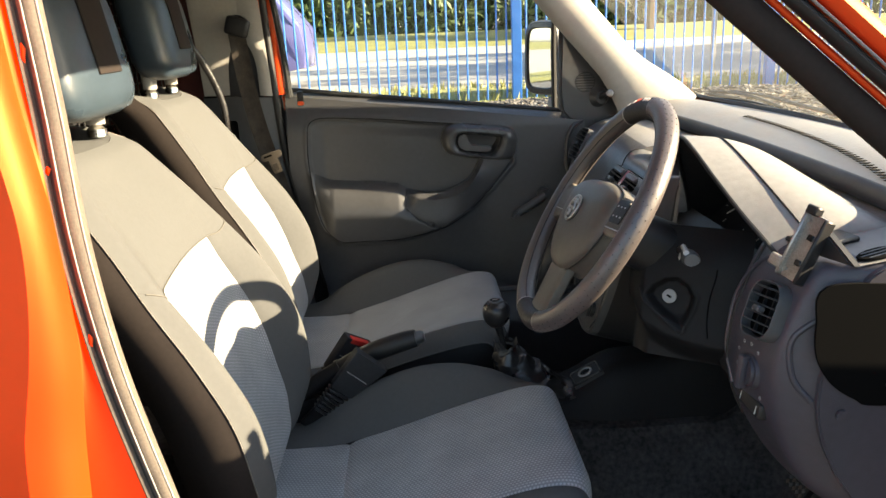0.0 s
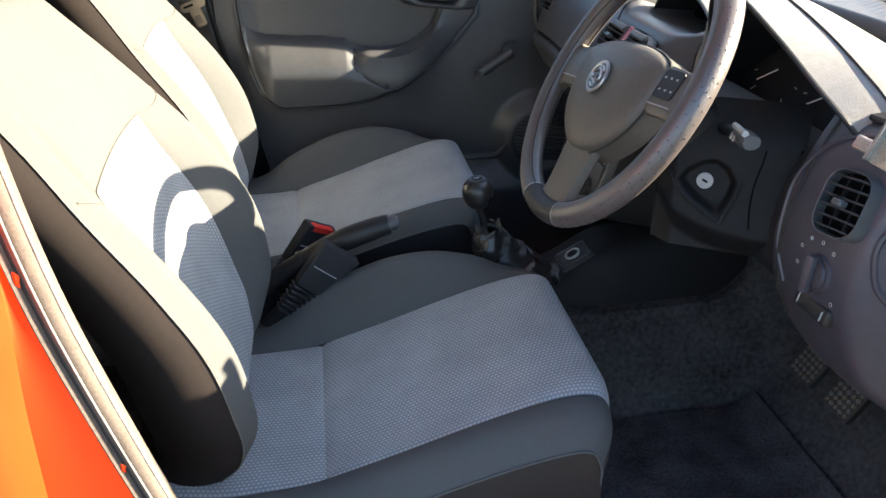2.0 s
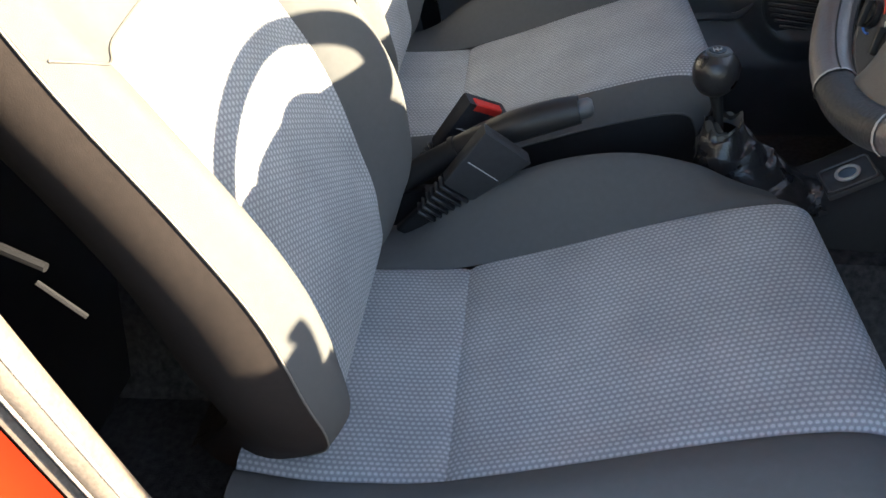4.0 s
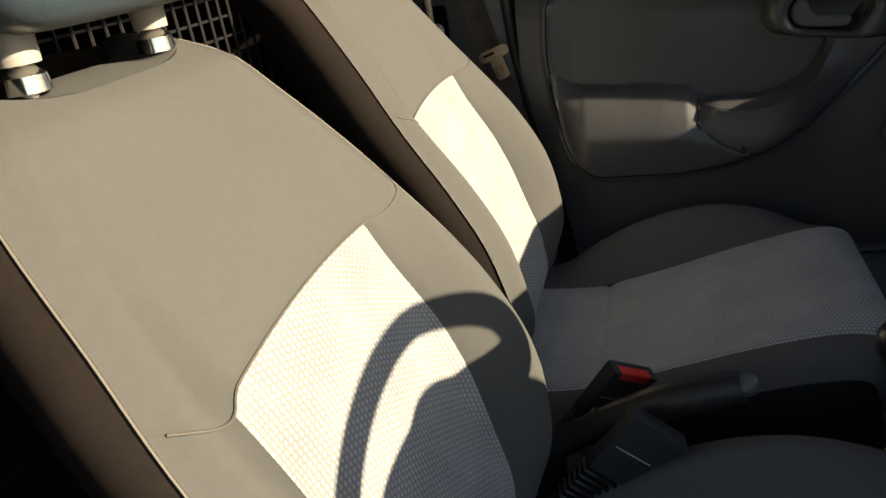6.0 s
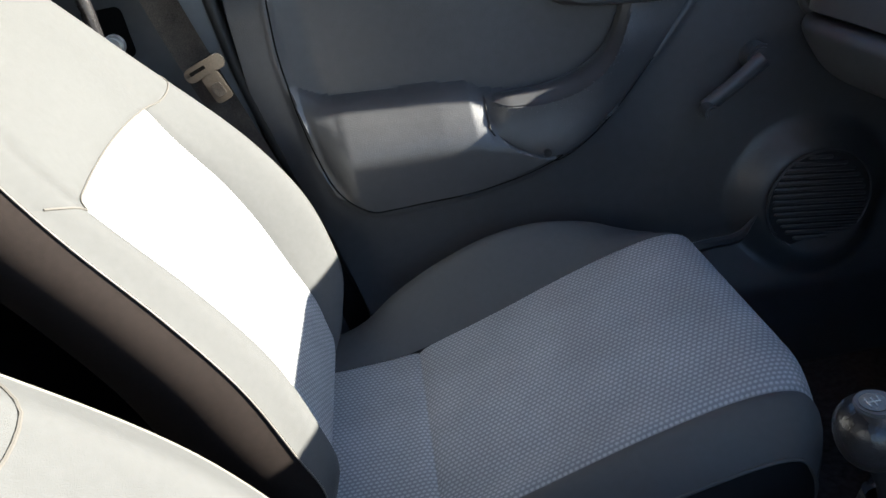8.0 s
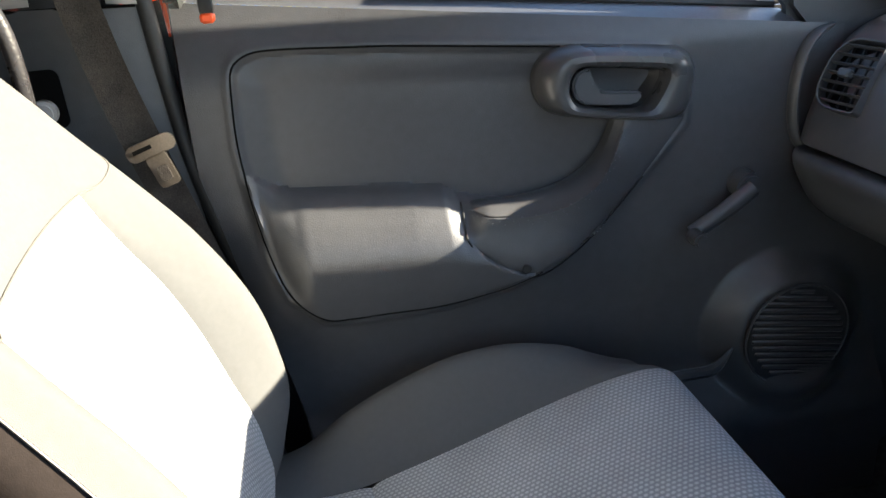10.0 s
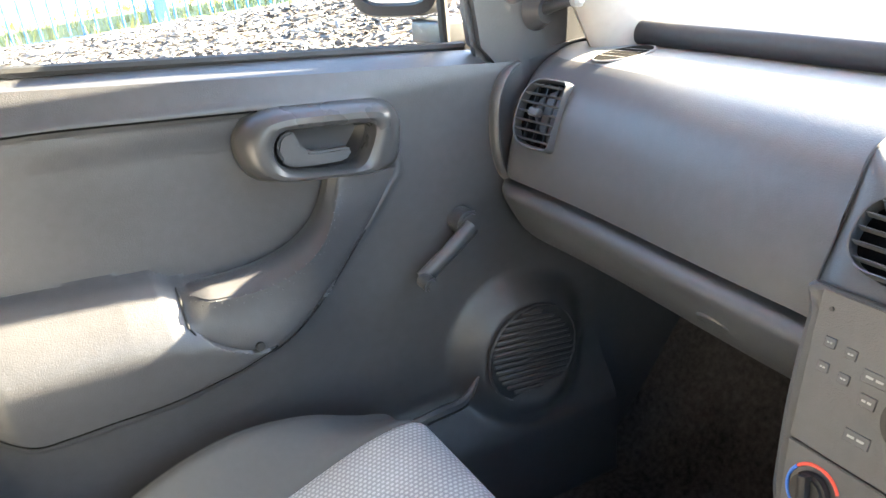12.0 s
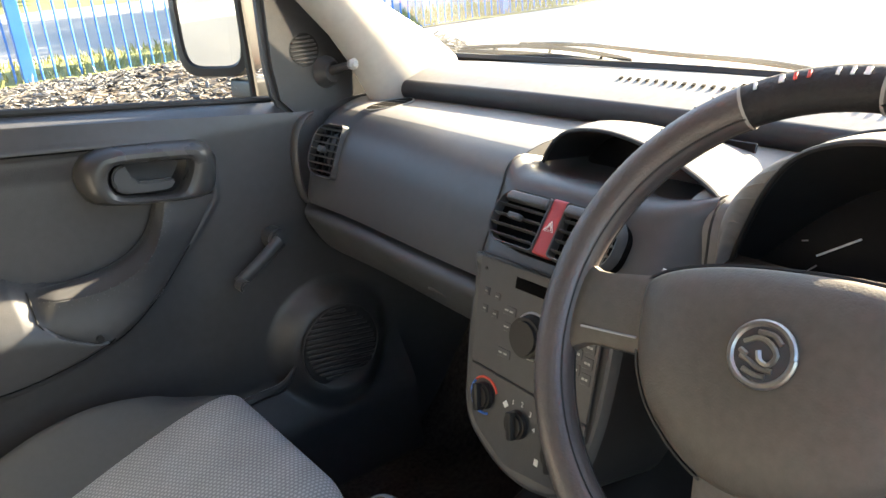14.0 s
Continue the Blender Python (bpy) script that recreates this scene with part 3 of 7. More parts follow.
def back_upper(u, v):
    y0 = 2 * u - 1
    z0 = seam_z(y0 * half_w(0.455))
    z0 = seam_z(y0 * half_w(z0)) - 0.005
    z = z0 + v * (top_z(y0 * 0.15) - z0)
    y = y0 * half_w(z)
    return (back_x(y, z) - 0.15 * groove(z - seam_z(y)) - 0.004 * sm(0.0, 0.006, seam_z(y) - z), y + sway(z), z)


def back_side(side):
    def fn(u, v):
        z = -0.04 + v * 0.68
        hw = half_w(z)
        x = back_x(hw, z)
        return (x - 0.115 * u, side * (hw + 0.012 * math.sin(math.pi * u) - 0.03 * u * u) + sway(z), z)
    return fn


CX = [-0.10, -0.03, 0.03, 0.09, 0.16, 0.24, 0.32, 0.40, 0.450, 0.484, 0.508, 0.520, 0.522, 0.514, 0.48]
CZ = [0.015, 0.002, 0.0, 0.0, 0.016, 0.040, 0.068, 0.094, 0.106, 0.108, 0.100, 0.080, 0.060, 0.040, 0.025]
QX = [-0.10, -0.03, 0.03, 0.09, 0.16, 0.24, 0.32, 0.395, 0.438, 0.468, 0.490, 0.503, 0.506, 0.500, 0.47]
QZ = [0.015, 0.004, 0.018, 0.058, 0.092, 0.118, 0.124, 0.108, 0.088, 0.075, 0.068, 0.060, 0.050, 0.038, 0.025]
CS = [i / 14 for i in range(15)]


cx_c, cz_c, qx_c, qz_c = curve(CS, CX), curve(CS, CZ), curve(CS, QX), curve(CS, QZ)


def cush(s, y):
    a = abs(y)
    k = sm(0.135, 0.225, a)
    x = cx_c(s) * (1 - k) + qx_c(s) * k
    if y < 0:  # the worn side towards the doors has sagged flat
        k *= 0.20
    z = cz_c(s) * (1 - k) + qz_c(s) * k
    d = max(0.0, a - (0.222 if y > 0 else 0.205))
    return x - 10.0 * d * d * sm(0.5, 0.8, s), z - (14.0 if y > 0 else 13.0) * d * d


S_SEAM, S_FRONT = 3.30 / 14, 11.5 / 14


def cush_panel(s0, s1, y0, y1, seams="abcd"):
    def fn(u, v):
        y = y0 + (y1 - y0) * u
        s = s0 + (s1 - s0) * v
        x, z = cush(s, y)
        ds = []
        if "a" in seams:
            ds.append(abs(y - y0))
        if "b" in seams:
            ds.append(abs(y1 - y))
        if "c" in seams:
            ds.append((s - s0) * 0.6)
        if "d" in seams:
            ds.append((s1 - s) * 0.6)
        return (x, y - 0.018, z - groove(*ds))
    return fn


def make_seat(name, label, near=-0.184):
    seat = thing(name, label, "seat", "front seats")
    cu = part("cushion", grid(cush_panel(S_SEAM, S_FRONT, near, 0.150), 48, 60), M_WOVEN, seat, "pale dotted woven cushion centre")
    part("rear_cushion_panel", grid(cush_panel(0.0, S_SEAM, near, 0.150, "abd"), 44, 30), M_WOVEN, seat)
    for side in (-1, 1):
        part("cushion_bolster", grid(cush_panel(0.0, S_FRONT, 0.150 if side > 0 else near, side * 0.258, "a"), 26, 60, flip=side < 0), M_FABRIC, seat)
    part("cushion_front", grid(cush_panel(S_FRONT, 1.0, -0.258, 0.258, "c"), 60, 22), M_FABRIC, seat)
    part("backrest", grid(back_insert, 44, 60), M_WOVEN, seat, "pale dotted woven backrest centre")
    for side in (-1, 1):
        part("backrest_bolster", grid(back_bolster(side), 22, 60, flip=side < 0), M_FABRIC, seat)
        part("backrest_side", grid(back_side(side), 8, 40, flip=side > 0), M_SIDE, seat, "black backrest side")
        edge = [(back_x(half_w(z), z) - 0.001, side * (half_w(z) + 0.001) + sway(z), z) for z in (-0.03 + 0.665 * k / 50 for k in range(51))]
        part("piping", tube(edge, 0.0011, 6), M_PIPING, seat)
        low = []
        for k in range(41):
            x, z = cush(0.05 + 0.9 * k / 40, side * 0.258)
            low.append((x, side * 0.259 - 0.018, z))
        part("cushion_piping", tube(low, 0.002, 6), M_FABRIC, seat)
    part("backrest_top", grid(back_upper, 120, 30), M_FABRIC, seat)
    line = []
    for k in range(61):
        y = (k / 30 - 1) * half_w(0.47) * 0.985
        z = seam_z(y)
        line.append((back_x(y, z) - 0.0003, y + sway(z), z))
    part("backrest_seam", tube(line, 0.0012, 6), M_STITCH, seat)

    def crown(u, v):
        y0 = 2 * u - 1
        y = y0 * 0.142
        x = back_x(y, top_z(y))
        a = math.pi / 2 * v
        return (x - 0.075 * math.sin(a), y - 0.014, top_z(y) + 0.010 * math.sin(math.pi * v) - 0.004 * v - 0.010 * (math.exp(-((y - 0.088) / 0.025) ** 2) + math.exp(-((y + 0.072) / 0.025) ** 2)) * math.sin(math.pi * v))
    part("backrest_crown", grid(crown, 24, 8), M_FABRIC, seat)
    part("backrest_shell", grid(lambda u, v: (back_x(0.2, -0.04 + 0.68 * v) - 0.112, (2 * u - 1) * (half_w(-0.04 + 0.68 * v) - 0.018) + sway(-0.04 + 0.68 * v), -0.04 + 0.68 * v), 12, 24, flip=True), M_SIDE, seat, "black backrest shell")
    # base below the cushion
    part("base", box(0.50, 0.46, 0.13, 0.02, 3, pose(0.19, -0.018, -0.075)), M_BLACK, seat, "black plastic seat base")
    for side in (-1, 1):
        def skirt(u, v):
            s = 0.03 + 0.92 * u
            x, z = cush(s, side * 0.258)
            return (x, side * (0.257 + 0.006 * math.sin(math.pi * v)) - 0.018, z - v * (z + 0.10))
        part("side_shield", grid(skirt, 24, 6, flip=side > 0), M_BLACK, seat, "black plastic side shield")
        part("rail", box(0.52, 0.03, 0.03, 0.004, 1, pose(0.18, side * 0.19 - 0.018, -0.20)), M_STEEL, seat)
        for px in (-0.02, 0.38):
            part("rail_foot", box(0.05, 0.04, 0.09, 0.004, 1, pose(px, side * 0.19 - 0.018, -0.17)), M_BLACK, seat)
    # headrest
    hr = []
    for k in range(23):
        t = k / 22
        e = abs(2 * t - 1) ** 5
        half = 0.138 * (1 - 0.08 * t) * (1 - 0.22 * e) if 0 < k < 22 else 0.09
        dep = 0.052 * (1 - 0.40 * e) if 0 < k < 22 else 0.022
        z = 0.672 + 0.215 * t
        cxx = -0.235 - 0.035 * t + RECLINE[0]
        hr.append([(cxx + dep * math.copysign(abs(math.cos(q)) ** 0.55, math.cos(q)), half * math.copysign(abs(math.sin(q)) ** 0.5, math.sin(q)) + 0.008, z) for q in (2 * math.pi * j / 40 for j in range(40))])
    part("headrest", loft(hr), M_VINYL, seat, "smooth dark vinyl headrest")
    part("headrest_inset", box(0.005, 0.088, 0.136, 0.002, 2, pose(-0.2042 + RECLINE[0], 0.008, 0.804, 0, -9.5, 0)), M_SIDE, seat, "dark brown inset panel")
    for y in (-0.072, 0.088):
        part("headrest_post", tube([(-0.262 + RECLINE[0], y, 0.60), (-0.262 + RECLINE[0], y, 0.71)], 0.0065, 10), M_CHROME, seat)
        part("post_sleeve", tube([(-0.262 + RECLINE[0], y, 0.652), (-0.262 + RECLINE[0], y, 0.695)], [0.015, 0.017], 14), M_SLEEVE, seat, "grey plastic post sleeve")
        part("post_guide", tube([(-0.262 + RECLINE[0], y, 0.632), (-0.262 + RECLINE[0], y, 0.644), (-0.262 + RECLINE[0], y, 0.651)], [0.017, 0.016, 0.008], 12), M_CHROME, seat, "shiny post guide")
    return seat


seat_d = make_seat("front_seat", "charcoal cloth driver's seat with pale dotted woven centre")
seat_d.location = (-0.012, -0.307, 0.70)
# tilt lever and its link on the outer flank
lever = part("backrest_lever", tube([(-0.190, -0.262, 0.345), (-0.160, -0.272, 0.340), (-0.132, -0.276, 0.328)], [0.003, 0.004, 0.0035], 8), M_CONSOLE, seat_d, "grey backrest release lever")
part("lever_link", tube([(-0.150, -0.270, 0.310), (-0.126, -0.268, 0.276)], 0.0022, 6), M_CONSOLE, lever)
part("pull_cord", tube(spline([(0.508, -0.163, 0.015), (0.514, -0.178, -0.040), (0.512, -0.188, -0.100), (0.502, -0.196, -0.190)], 16), [0.0045 + 0.0012 * math.sin(2.1 * k) for k in range(17)], 8), M_SLEEVE, seat_d, "frayed pale cord hanging from the cushion")
RECLINE[0] = -0.022
seat_p = make_seat("front_seat", "charcoal cloth passenger seat with pale dotted woven centre", -0.200)
seat_p.location = (-0.058, 0.356, 0.722)
for piece in seat_p.children:  # its back is a little slimmer towards the handbrake
    if piece.name.startswith(("backrest", "piping")):
        for vert in piece.data.vertices:
            if vert.co.y < 0:
                vert.co.y *= 0.955
            vert.co.z -= 0.010 * sm(0.22, 0.42, vert.co.z) * (1 - sm(0.47, 0.60, vert.co.z))


# ---- passenger door ----
def door_y(x, z):
    """The inner face of the door panel."""
    return 0.672 - 0.065 * x + 0.05 * sm(1.20, 1.34, z)


RECESS = [(-0.049, 1.203), (-0.045, 1.227), (-0.034, 1.239), (-0.016, 1.2455), (0.008, 1.2465), (0.045, 1.2450), (0.10, 1.2415), (0.168, 1.237), (0.368, 1.218), (0.50, 1.20), (0.535, 1.15),
          (0.533, 1.102), (0.480, 1.040), (0.409, 0.974), (0.321, 0.929), (0.270, 0.910), (0.186, 0.894), (0.107, 0.892), (0.061, 0.891),
          (0.024, 0.895), (-0.014, 0.931), (-0.034, 0.988), (-0.047, 1.056), (-0.053, 1.134)]
POCKET = [(-0.045, 1.078), (-0.018, 1.060), (0.004, 1.052), (0.159, 1.040), (0.202, 1.033), (0.222, 1.020), (0.30, 1.0), (0.36, 0.98)]


def inside(poly):
    """Signed distance to a closed outline, positive inside."""
    pts = np.array(poly)
    nxt = np.roll(pts, -1, axis=0)

    def f(x, z):
        p = np.array((x, z))
        d = nxt - pts
        t = np.clip(((p - pts) * d).sum(1) / (d * d).sum(1), 0, 1)
        dist = np.linalg.norm(pts + d * t[:, None] - p, axis=1).min()
        c = False
        for (x0, z0), (x1, z1) in zip(pts, nxt):
            if (z0 > z) != (z1 > z) and x < (x1 - x0) * (z - z0) / (z1 - z0) + x0:
                c = not c
        return dist if c else -dist
    return f


recess_d = inside(RECESS)
SPK = (0.705, 0.77)
PADI = spline([(0.226, 0, 1.027), (0.264, 0, 1.0205), (0.322, 0, 1.022), (0.370, 0, 1.034), (0.404, 0, 1.055), (0.425, 0, 1.083), (0.440, 0, 1.119)], 36)
PADO = spline([(0.224, 0, 0.987), (0.240, 0, 0.959), (0.280, 0, 0.932), (0.325, 0, 0.925), (0.405, 0, 0.970), (0.475, 0, 1.038), (0.530, 0, 1.112)], 36)
pad_d = inside([(p.x, p.z) for p in PADI[::3]] + [(p.x, p.z) for p in reversed(PADO[::3])])


def swell(x, z, d):
    """The lower door stands proud round the pocket."""
    return 0.040 * math.exp(-max(0.0, -d) / 0.10) * (1 - sm(0.94, 1.07, z)) * sm(-0.115, -0.040, x) * (1 - sm(0.30, 0.50, x))


def door_face(x, z, cut=0.6):
    y = door_y(x, z)
    d = recess_d(x, z)
    w = sm(-0.007, 0.004, d)
    yo = y - swell(x, z, d)
    if w > 0.0:
        zp = lerp(x, [p[0] for p in POCKET], [p[1] for p in POCKET])
        k = 1 - sm(-0.026, 0.005, z - zp)
        t = min(1.0, max(0.0, (zp - z) / max(0.02, zp - 0.885)))
        left = sm(-0.085, 0.020, x)
        # pocket bulge, cut away where the grab handle sits
        y += 0.018 * (0.5 * sm(0.0, 0.010, d) + 0.5 * sm(0.0, 0.05, d)) * (1 - k * left * sm(0.0, 0.5, t))
        e = min(1.0, max(0.0, (zp + 0.014 - z) / 0.100))
        y -= (0.064 * math.sqrt(1 - (1 - e) ** 2) - 0.024 * t ** 2) * left * (1 - cut * sm(0.003, 0.014, pad_d(x, z)))
        y = y * w + yo * (1 - w)
    else:
        y = yo
    y -= 0.003 * math.exp(-((d + 0.005) / 0.005) ** 2)
    r = math.hypot(x - SPK[0], z - SPK[1])
    y -= 0.035 * (1 - sm(0.078, 0.135, r))
    return y - 0.05 * (1 - sm(0.62, 0.74, z))


door = thing("passenger_door", "closed black plastic front passenger door with a red frame", "car door")
XL = lambda z: lerp(z, [0.45, 0.87, 0.965, 1.10, 1.24, 1.33], [0.02, -0.050, -0.079, -0.108, -0.106, -0.110])
XR = lambda z: lerp(z, [0.45, 0.9, 1.04, 1.08, 1.14, 1.17, 1.215, 1.33], [0.86, 0.86, 0.75, 0.74, 0.74, 0.74, 0.74, 0.74])
SILL = lambda x: 1.318 - 0.115 * (x + 0.05)


def panel_pt(u, v):
    z = 0.45 + v * (1.20 - 0.45)
    x = XL(z) + u * (XR(z) - XL(z))
    zt = SILL(x) - 0.014
    z = 0.45 + v * (zt - 0.45)
    x = XL(z) + u * (XR(z) - XL(z))
    return (x, door_face(x, z), z)


panel = part("door_panel", grid(panel_pt, 280, 240), M_DOOR, door, "charcoal grained door panel with moulded pocket")

rl = spline([(a, 0, b) for a, b in RECESS[14:] + RECESS[:9]], 110)
part("panel_groove", tube([(p.x, door_face(p.x, p.z) + 0.0004, p.z) for p in rl], 0.0014, 8), M_VOID, panel, "fine dark moulding line")


def sill_pt(u, v):
    x = -0.115 + u * 0.80
    z = SILL(x) - 0.014
    y = door_face(x, z)
    a = v * 1.5
    return (x, y + 0.045 * v, z + 0.014 * math.sin(min(a, math.pi / 2)))


part("sill", grid(sill_pt, 40, 8), M_DOOR, door)
part("sill_seal", tube([(-0.115 + 0.80 * k / 20, door_y(-0.115 + 0.8 * k / 20, 1.25) + 0.045, SILL(-0.115 + 0.8 * k / 20) + 0.003) for k in range(21)], 0.007, 8), M_BLACKRUBBER, door, "black window seal")

# grab handle pad that sweeps up from the pocket

def pad_pt(u, v):
    a, b = PADI[round(u * 36)], PADO[round(u * 36)]
    p = a.lerp(b, v)
    y = door_y(p.x, p.z) - 0.004 - 0.034 * (1 - v) ** 0.6 * sm(-0.02, 0.10, v) * (1 - 0.90 * sm(0.6, 1.0, u)) - 0.008 * sm(0, 0.15, v) - 0.85 * swell(p.x, p.z, 0.0) * v
    w = 1 - sm(0.0, 0.16, u)  # flush with the pocket at the seam
    return (p.x, y * (1 - w) + (door_face(p.x, p.z, 0.0) - 0.0015) * w, p.z)


pad = part("grab_handle", grid(pad_pt, 36, 14), M_DOOR, door, "moulded grab handle with raised dots")


def pad_top(u, v):
    a = PADI[round(u * 36)]
    p0 = Vector(pad_pt(u, 0.10))
    q = Vector((a.x, door_y(a.x, a.z) + 0.012, a.z + 0.002))
    return q.lerp(p0, v) + Vector((0, 0, 0.008 * math.sin(math.pi * v) * (1 - 0.8 * sm(0.5, 1.0, u)) * sm(0.0, 0.2, u)))


part("grab_handle_top", grid(pad_top, 36, 5, flip=True), M_DOOR, door)
part("pad_seam", tube([Vector(pad_pt(0, 1 - k / 12)) + Vector((-0.001, -0.001, 0)) for k in range(13)], 0.0014, 6), M_BLACKRUBBER, pad)
part("pad_seam", tube([Vector(pad_pt(k / 36, 1.0)) + Vector((0, -0.0008, -0.001)) for k in range(31)], 0.0013, 6), M_CONSOLE, pad)
bm = bmesh.new()
for i in range(2, 35):
    for j, v in enumerate((0.13, 0.19, 0.25)):
        if (i + j) % 2:
            continue
        p = Vector(pad_pt(i / 36, v))
        bmesh.ops.create_icosphere(bm, subdivisions=1, radius=0.0011, matrix=Matrix.Translation(p))
part("grip_dots", bm, M_LEVER, pad)
part("pad_screw", cyl(0.006, 0.006, 12, 0, basis(Vector(pad_pt(14 / 36, 0.88)) + Vector((0, -0.001, 0)), (1, 0, 0), (0, 0, 1))), M_BLACK, pad, "black screw head")

# handle bezel, hollow and lever
BO = [(0.333, 1.177), (0.339, 1.198), (0.355, 1.214), (0.382, 1.220), (0.415, 1.218), (0.499, 1.209), (0.530, 1.200), (0.545, 1.182), (0.548, 1.158), (0.530, 1.112), (0.446, 1.116), (0.362, 1.130), (0.339, 1.150)]
BI = [(0.375, 1.168), (0.380, 1.183), (0.392, 1.191), (0.420, 1.189), (0.453, 1.185), (0.490, 1.180), (0.501, 1.176), (0.501, 1.165), (0.490, 1.144), (0.475, 1.129), (0.449, 1.129), (0.395, 1.139), (0.379, 1.151)]


def ring_curve(pts, n):
    p = [Vector((a, 0, b)) for a, b in pts]
    m = len(p)
    out = []
    for k in range(n):
        f = k / n * m
        i = int(f)
        t = f - i
        a, b, c, d = p[(i - 1) % m], p[i % m], p[(i + 1) % m], p[(i + 2) % m]
        out.append(0.5 * ((2 * b) + (c - a) * t + (2 * a - 5 * b + 4 * c - d) * t * t + (3 * b - 3 * c + d - a) * t ** 3))
    return out


RO, RI = ring_curve(BO, 78), ring_curve(BI, 78)
RC = Vector((0.44, 0, 1.16))


def bez_pt(u, v):
    i = round(u * 78) % 78
    prof = [(-0.03, 0.010), (0.0, -0.004), (0.2, -0.020), (0.45, -0.029), (0.7, -0.030), (0.9, -0.026), (1.0, -0.016), (1.02, 0.000)]
    k = v * 7
    j = min(int(k), 6)
    w, dy = (prof[j][0] + (prof[j + 1][0] - prof[j][0]) * (k - j), prof[j][1] + (prof[j + 1][1] - prof[j][1]) * (k - j))
    p = RO[i].lerp(RI[i], w)
    return (p.x, door_y(p.x, p.z) + dy + 0.004, p.z)


part("handle_bezel", grid(bez_pt, 78, 14, flip=True, wrap=True), M_BEZEL, door, "satin grey door handle surround")


def dish_pt(u, v):
    p = RI[round(u * 78) % 78].lerp(RC, v)
    return (p.x, door_y(p.x, p.z) + 0.004 + 0.030 * sm(0, 0.5, v), p.z)


part("handle_hollow", grid(dish_pt, 78, 8, flip=True, wrap=True), M_BLACK, door)
LEV = [(0.379, 1.168), (0.384, 1.181), (0.392, 1.187), (0.403, 1.188), (0.407, 1.178), (0.410, 1.168), (0.420, 1.157), (0.440, 1.154), (0.474, 1.151), (0.477, 1.146), (0.474, 1.139), (0.465, 1.134), (0.430, 1.137), (0.395, 1.142), (0.383, 1.152)]
part("door_lever", prism([(x - 0.43, z - 1.16) for x, z in LEV], 0.012, basis((0.43, door_y(0.43, 1.16) + 0.004, 1.16), (1, 0, 0), (0, 0, 1)), 0.003), M_LEVER, door, "satin grey door release lever")

# window winder
wx, wz = 0.622, 1.008
part("winder_hub", cyl(0.020, 0.035, 24, 0.004, basis((wx, door_y(wx, wz) - 0.014, wz), (1, 0, 0), (0, 0, 1))), M_DOOR, door)
part("winder_arm", tube([(wx, door_y(wx, wz) - 0.034, wz), (wx - 0.045, door_y(wx, wz) - 0.038, wz - 0.027), (wx - 0.088, door_y(wx, wz) - 0.036, wz - 0.053)], [0.013, 0.012, 0.012], 10, 0.8, (0, 1, 0)), M_DOOR, door)
part("winder_knob", cyl(0.011, 0.030, 16, 0.003, basis((wx - 0.088, door_y(wx, wz) - 0.052, wz - 0.053), (1, 0, 0), (0, 0, 1))), M_DOOR, door)

# loudspeaker grille in the door
SY = door_y(*SPK) - 0.038
grille = part("speaker_grille", cyl(0.083, 0.008, 48, 0.003, basis((SPK[0], SY - 0.001, SPK[1]), (1, 0, 0), (0, 0, 1))), M_GREYBLACK, door, "round black ribbed speaker grille")
for k in range(-7, 8):
    h = k * 0.0105
    half = math.sqrt(0.076 ** 2 - h * h)
    part("rib", box(2 * half, 0.0040, 0.0062, 0.0015, 1, pose(SPK[0], SY - 0.0062, SPK[1] + h, 0, 10, 0)), M_DOOR, grille)
part("speaker_rim", tube([(SPK[0] + 0.083 * math.cos(a), SY - 0.005, SPK[1] + 0.083 * math.sin(a)) for a in (2 * math.pi * k / 48 for k in range(49))], 0.0014, 6), M_DOOR, grille)
# lower storage lip
part("storage_lip", tube(spline([(0.20, 0.585, 0.735), (0.40, 0.578, 0.735), (0.52, 0.580, 0.738), (0.575, 0.587, 0.735), (0.612, 0.600, 0.757)], 24), [0.009] * 18 + [0.009 - 0.0012 * k for k in range(7)], 8), M_DOOR, door)

# locking pin
part("lock_pin", box(0.017, 0.014, 0.030, 0.004, 2, pose(-0.060, 0.680, 1.311)), M_BLACK, door, "black locking pin")
part("lock_pin_base", box(0.017, 0.016, 0.012, 0.003, 1, pose(-0.060, 0.679, 1.292)), M_ORANGE, door, "orange-red ring of the locking pin")

# corner trim with tweeter and mirror adjuster
TRI = [(0.672, 1.236), (0.665, 1.30), (0.668, 1.41), (0.672, 1.52), (0.70, 1.54), (0.75, 1.47), (0.82, 1.385), (0.870, 1.30), (0.890, 1.22), (0.77, 1.20), (0.70, 1.205)]
tri = part("corner_trim", prism([(x - 0.75, z - 1.3) for x, z in TRI], 0.03, basis((0.75, 0.668, 1.3), (1, 0.04, 0), (0, 0, 1)), 0.010), M_DOOR, door, "dark triangular corner trim")
part("pillar_seal", tube(spline([(0.700, 0.634, 1.535), (0.755, 0.634, 1.468), (0.824, 0.632, 1.383), (0.874, 0.628, 1.300), (0.893, 0.624, 1.222)], 20), 0.0085, 8), M_BLACKRUBBER, door, "black seal along the screen pillar")
bm = cyl(0.029, 0.003, 28, 0.001, basis((0.742, 0.6378, 1.318), (1, 0, 0), (0, 0, 1)))
part("tweeter", bm, M_BLACK, tri, "small round tweeter grille")
for k in range(-3, 4):
    h = k * 0.0072
    part("tweeter_rib", box(2 * math.sqrt(0.0265 ** 2 - h * h), 0.003, 0.0040, 0.001, 1, pose(0.742, 0.6372, 1.318 + h)), M_DOOR, tri)
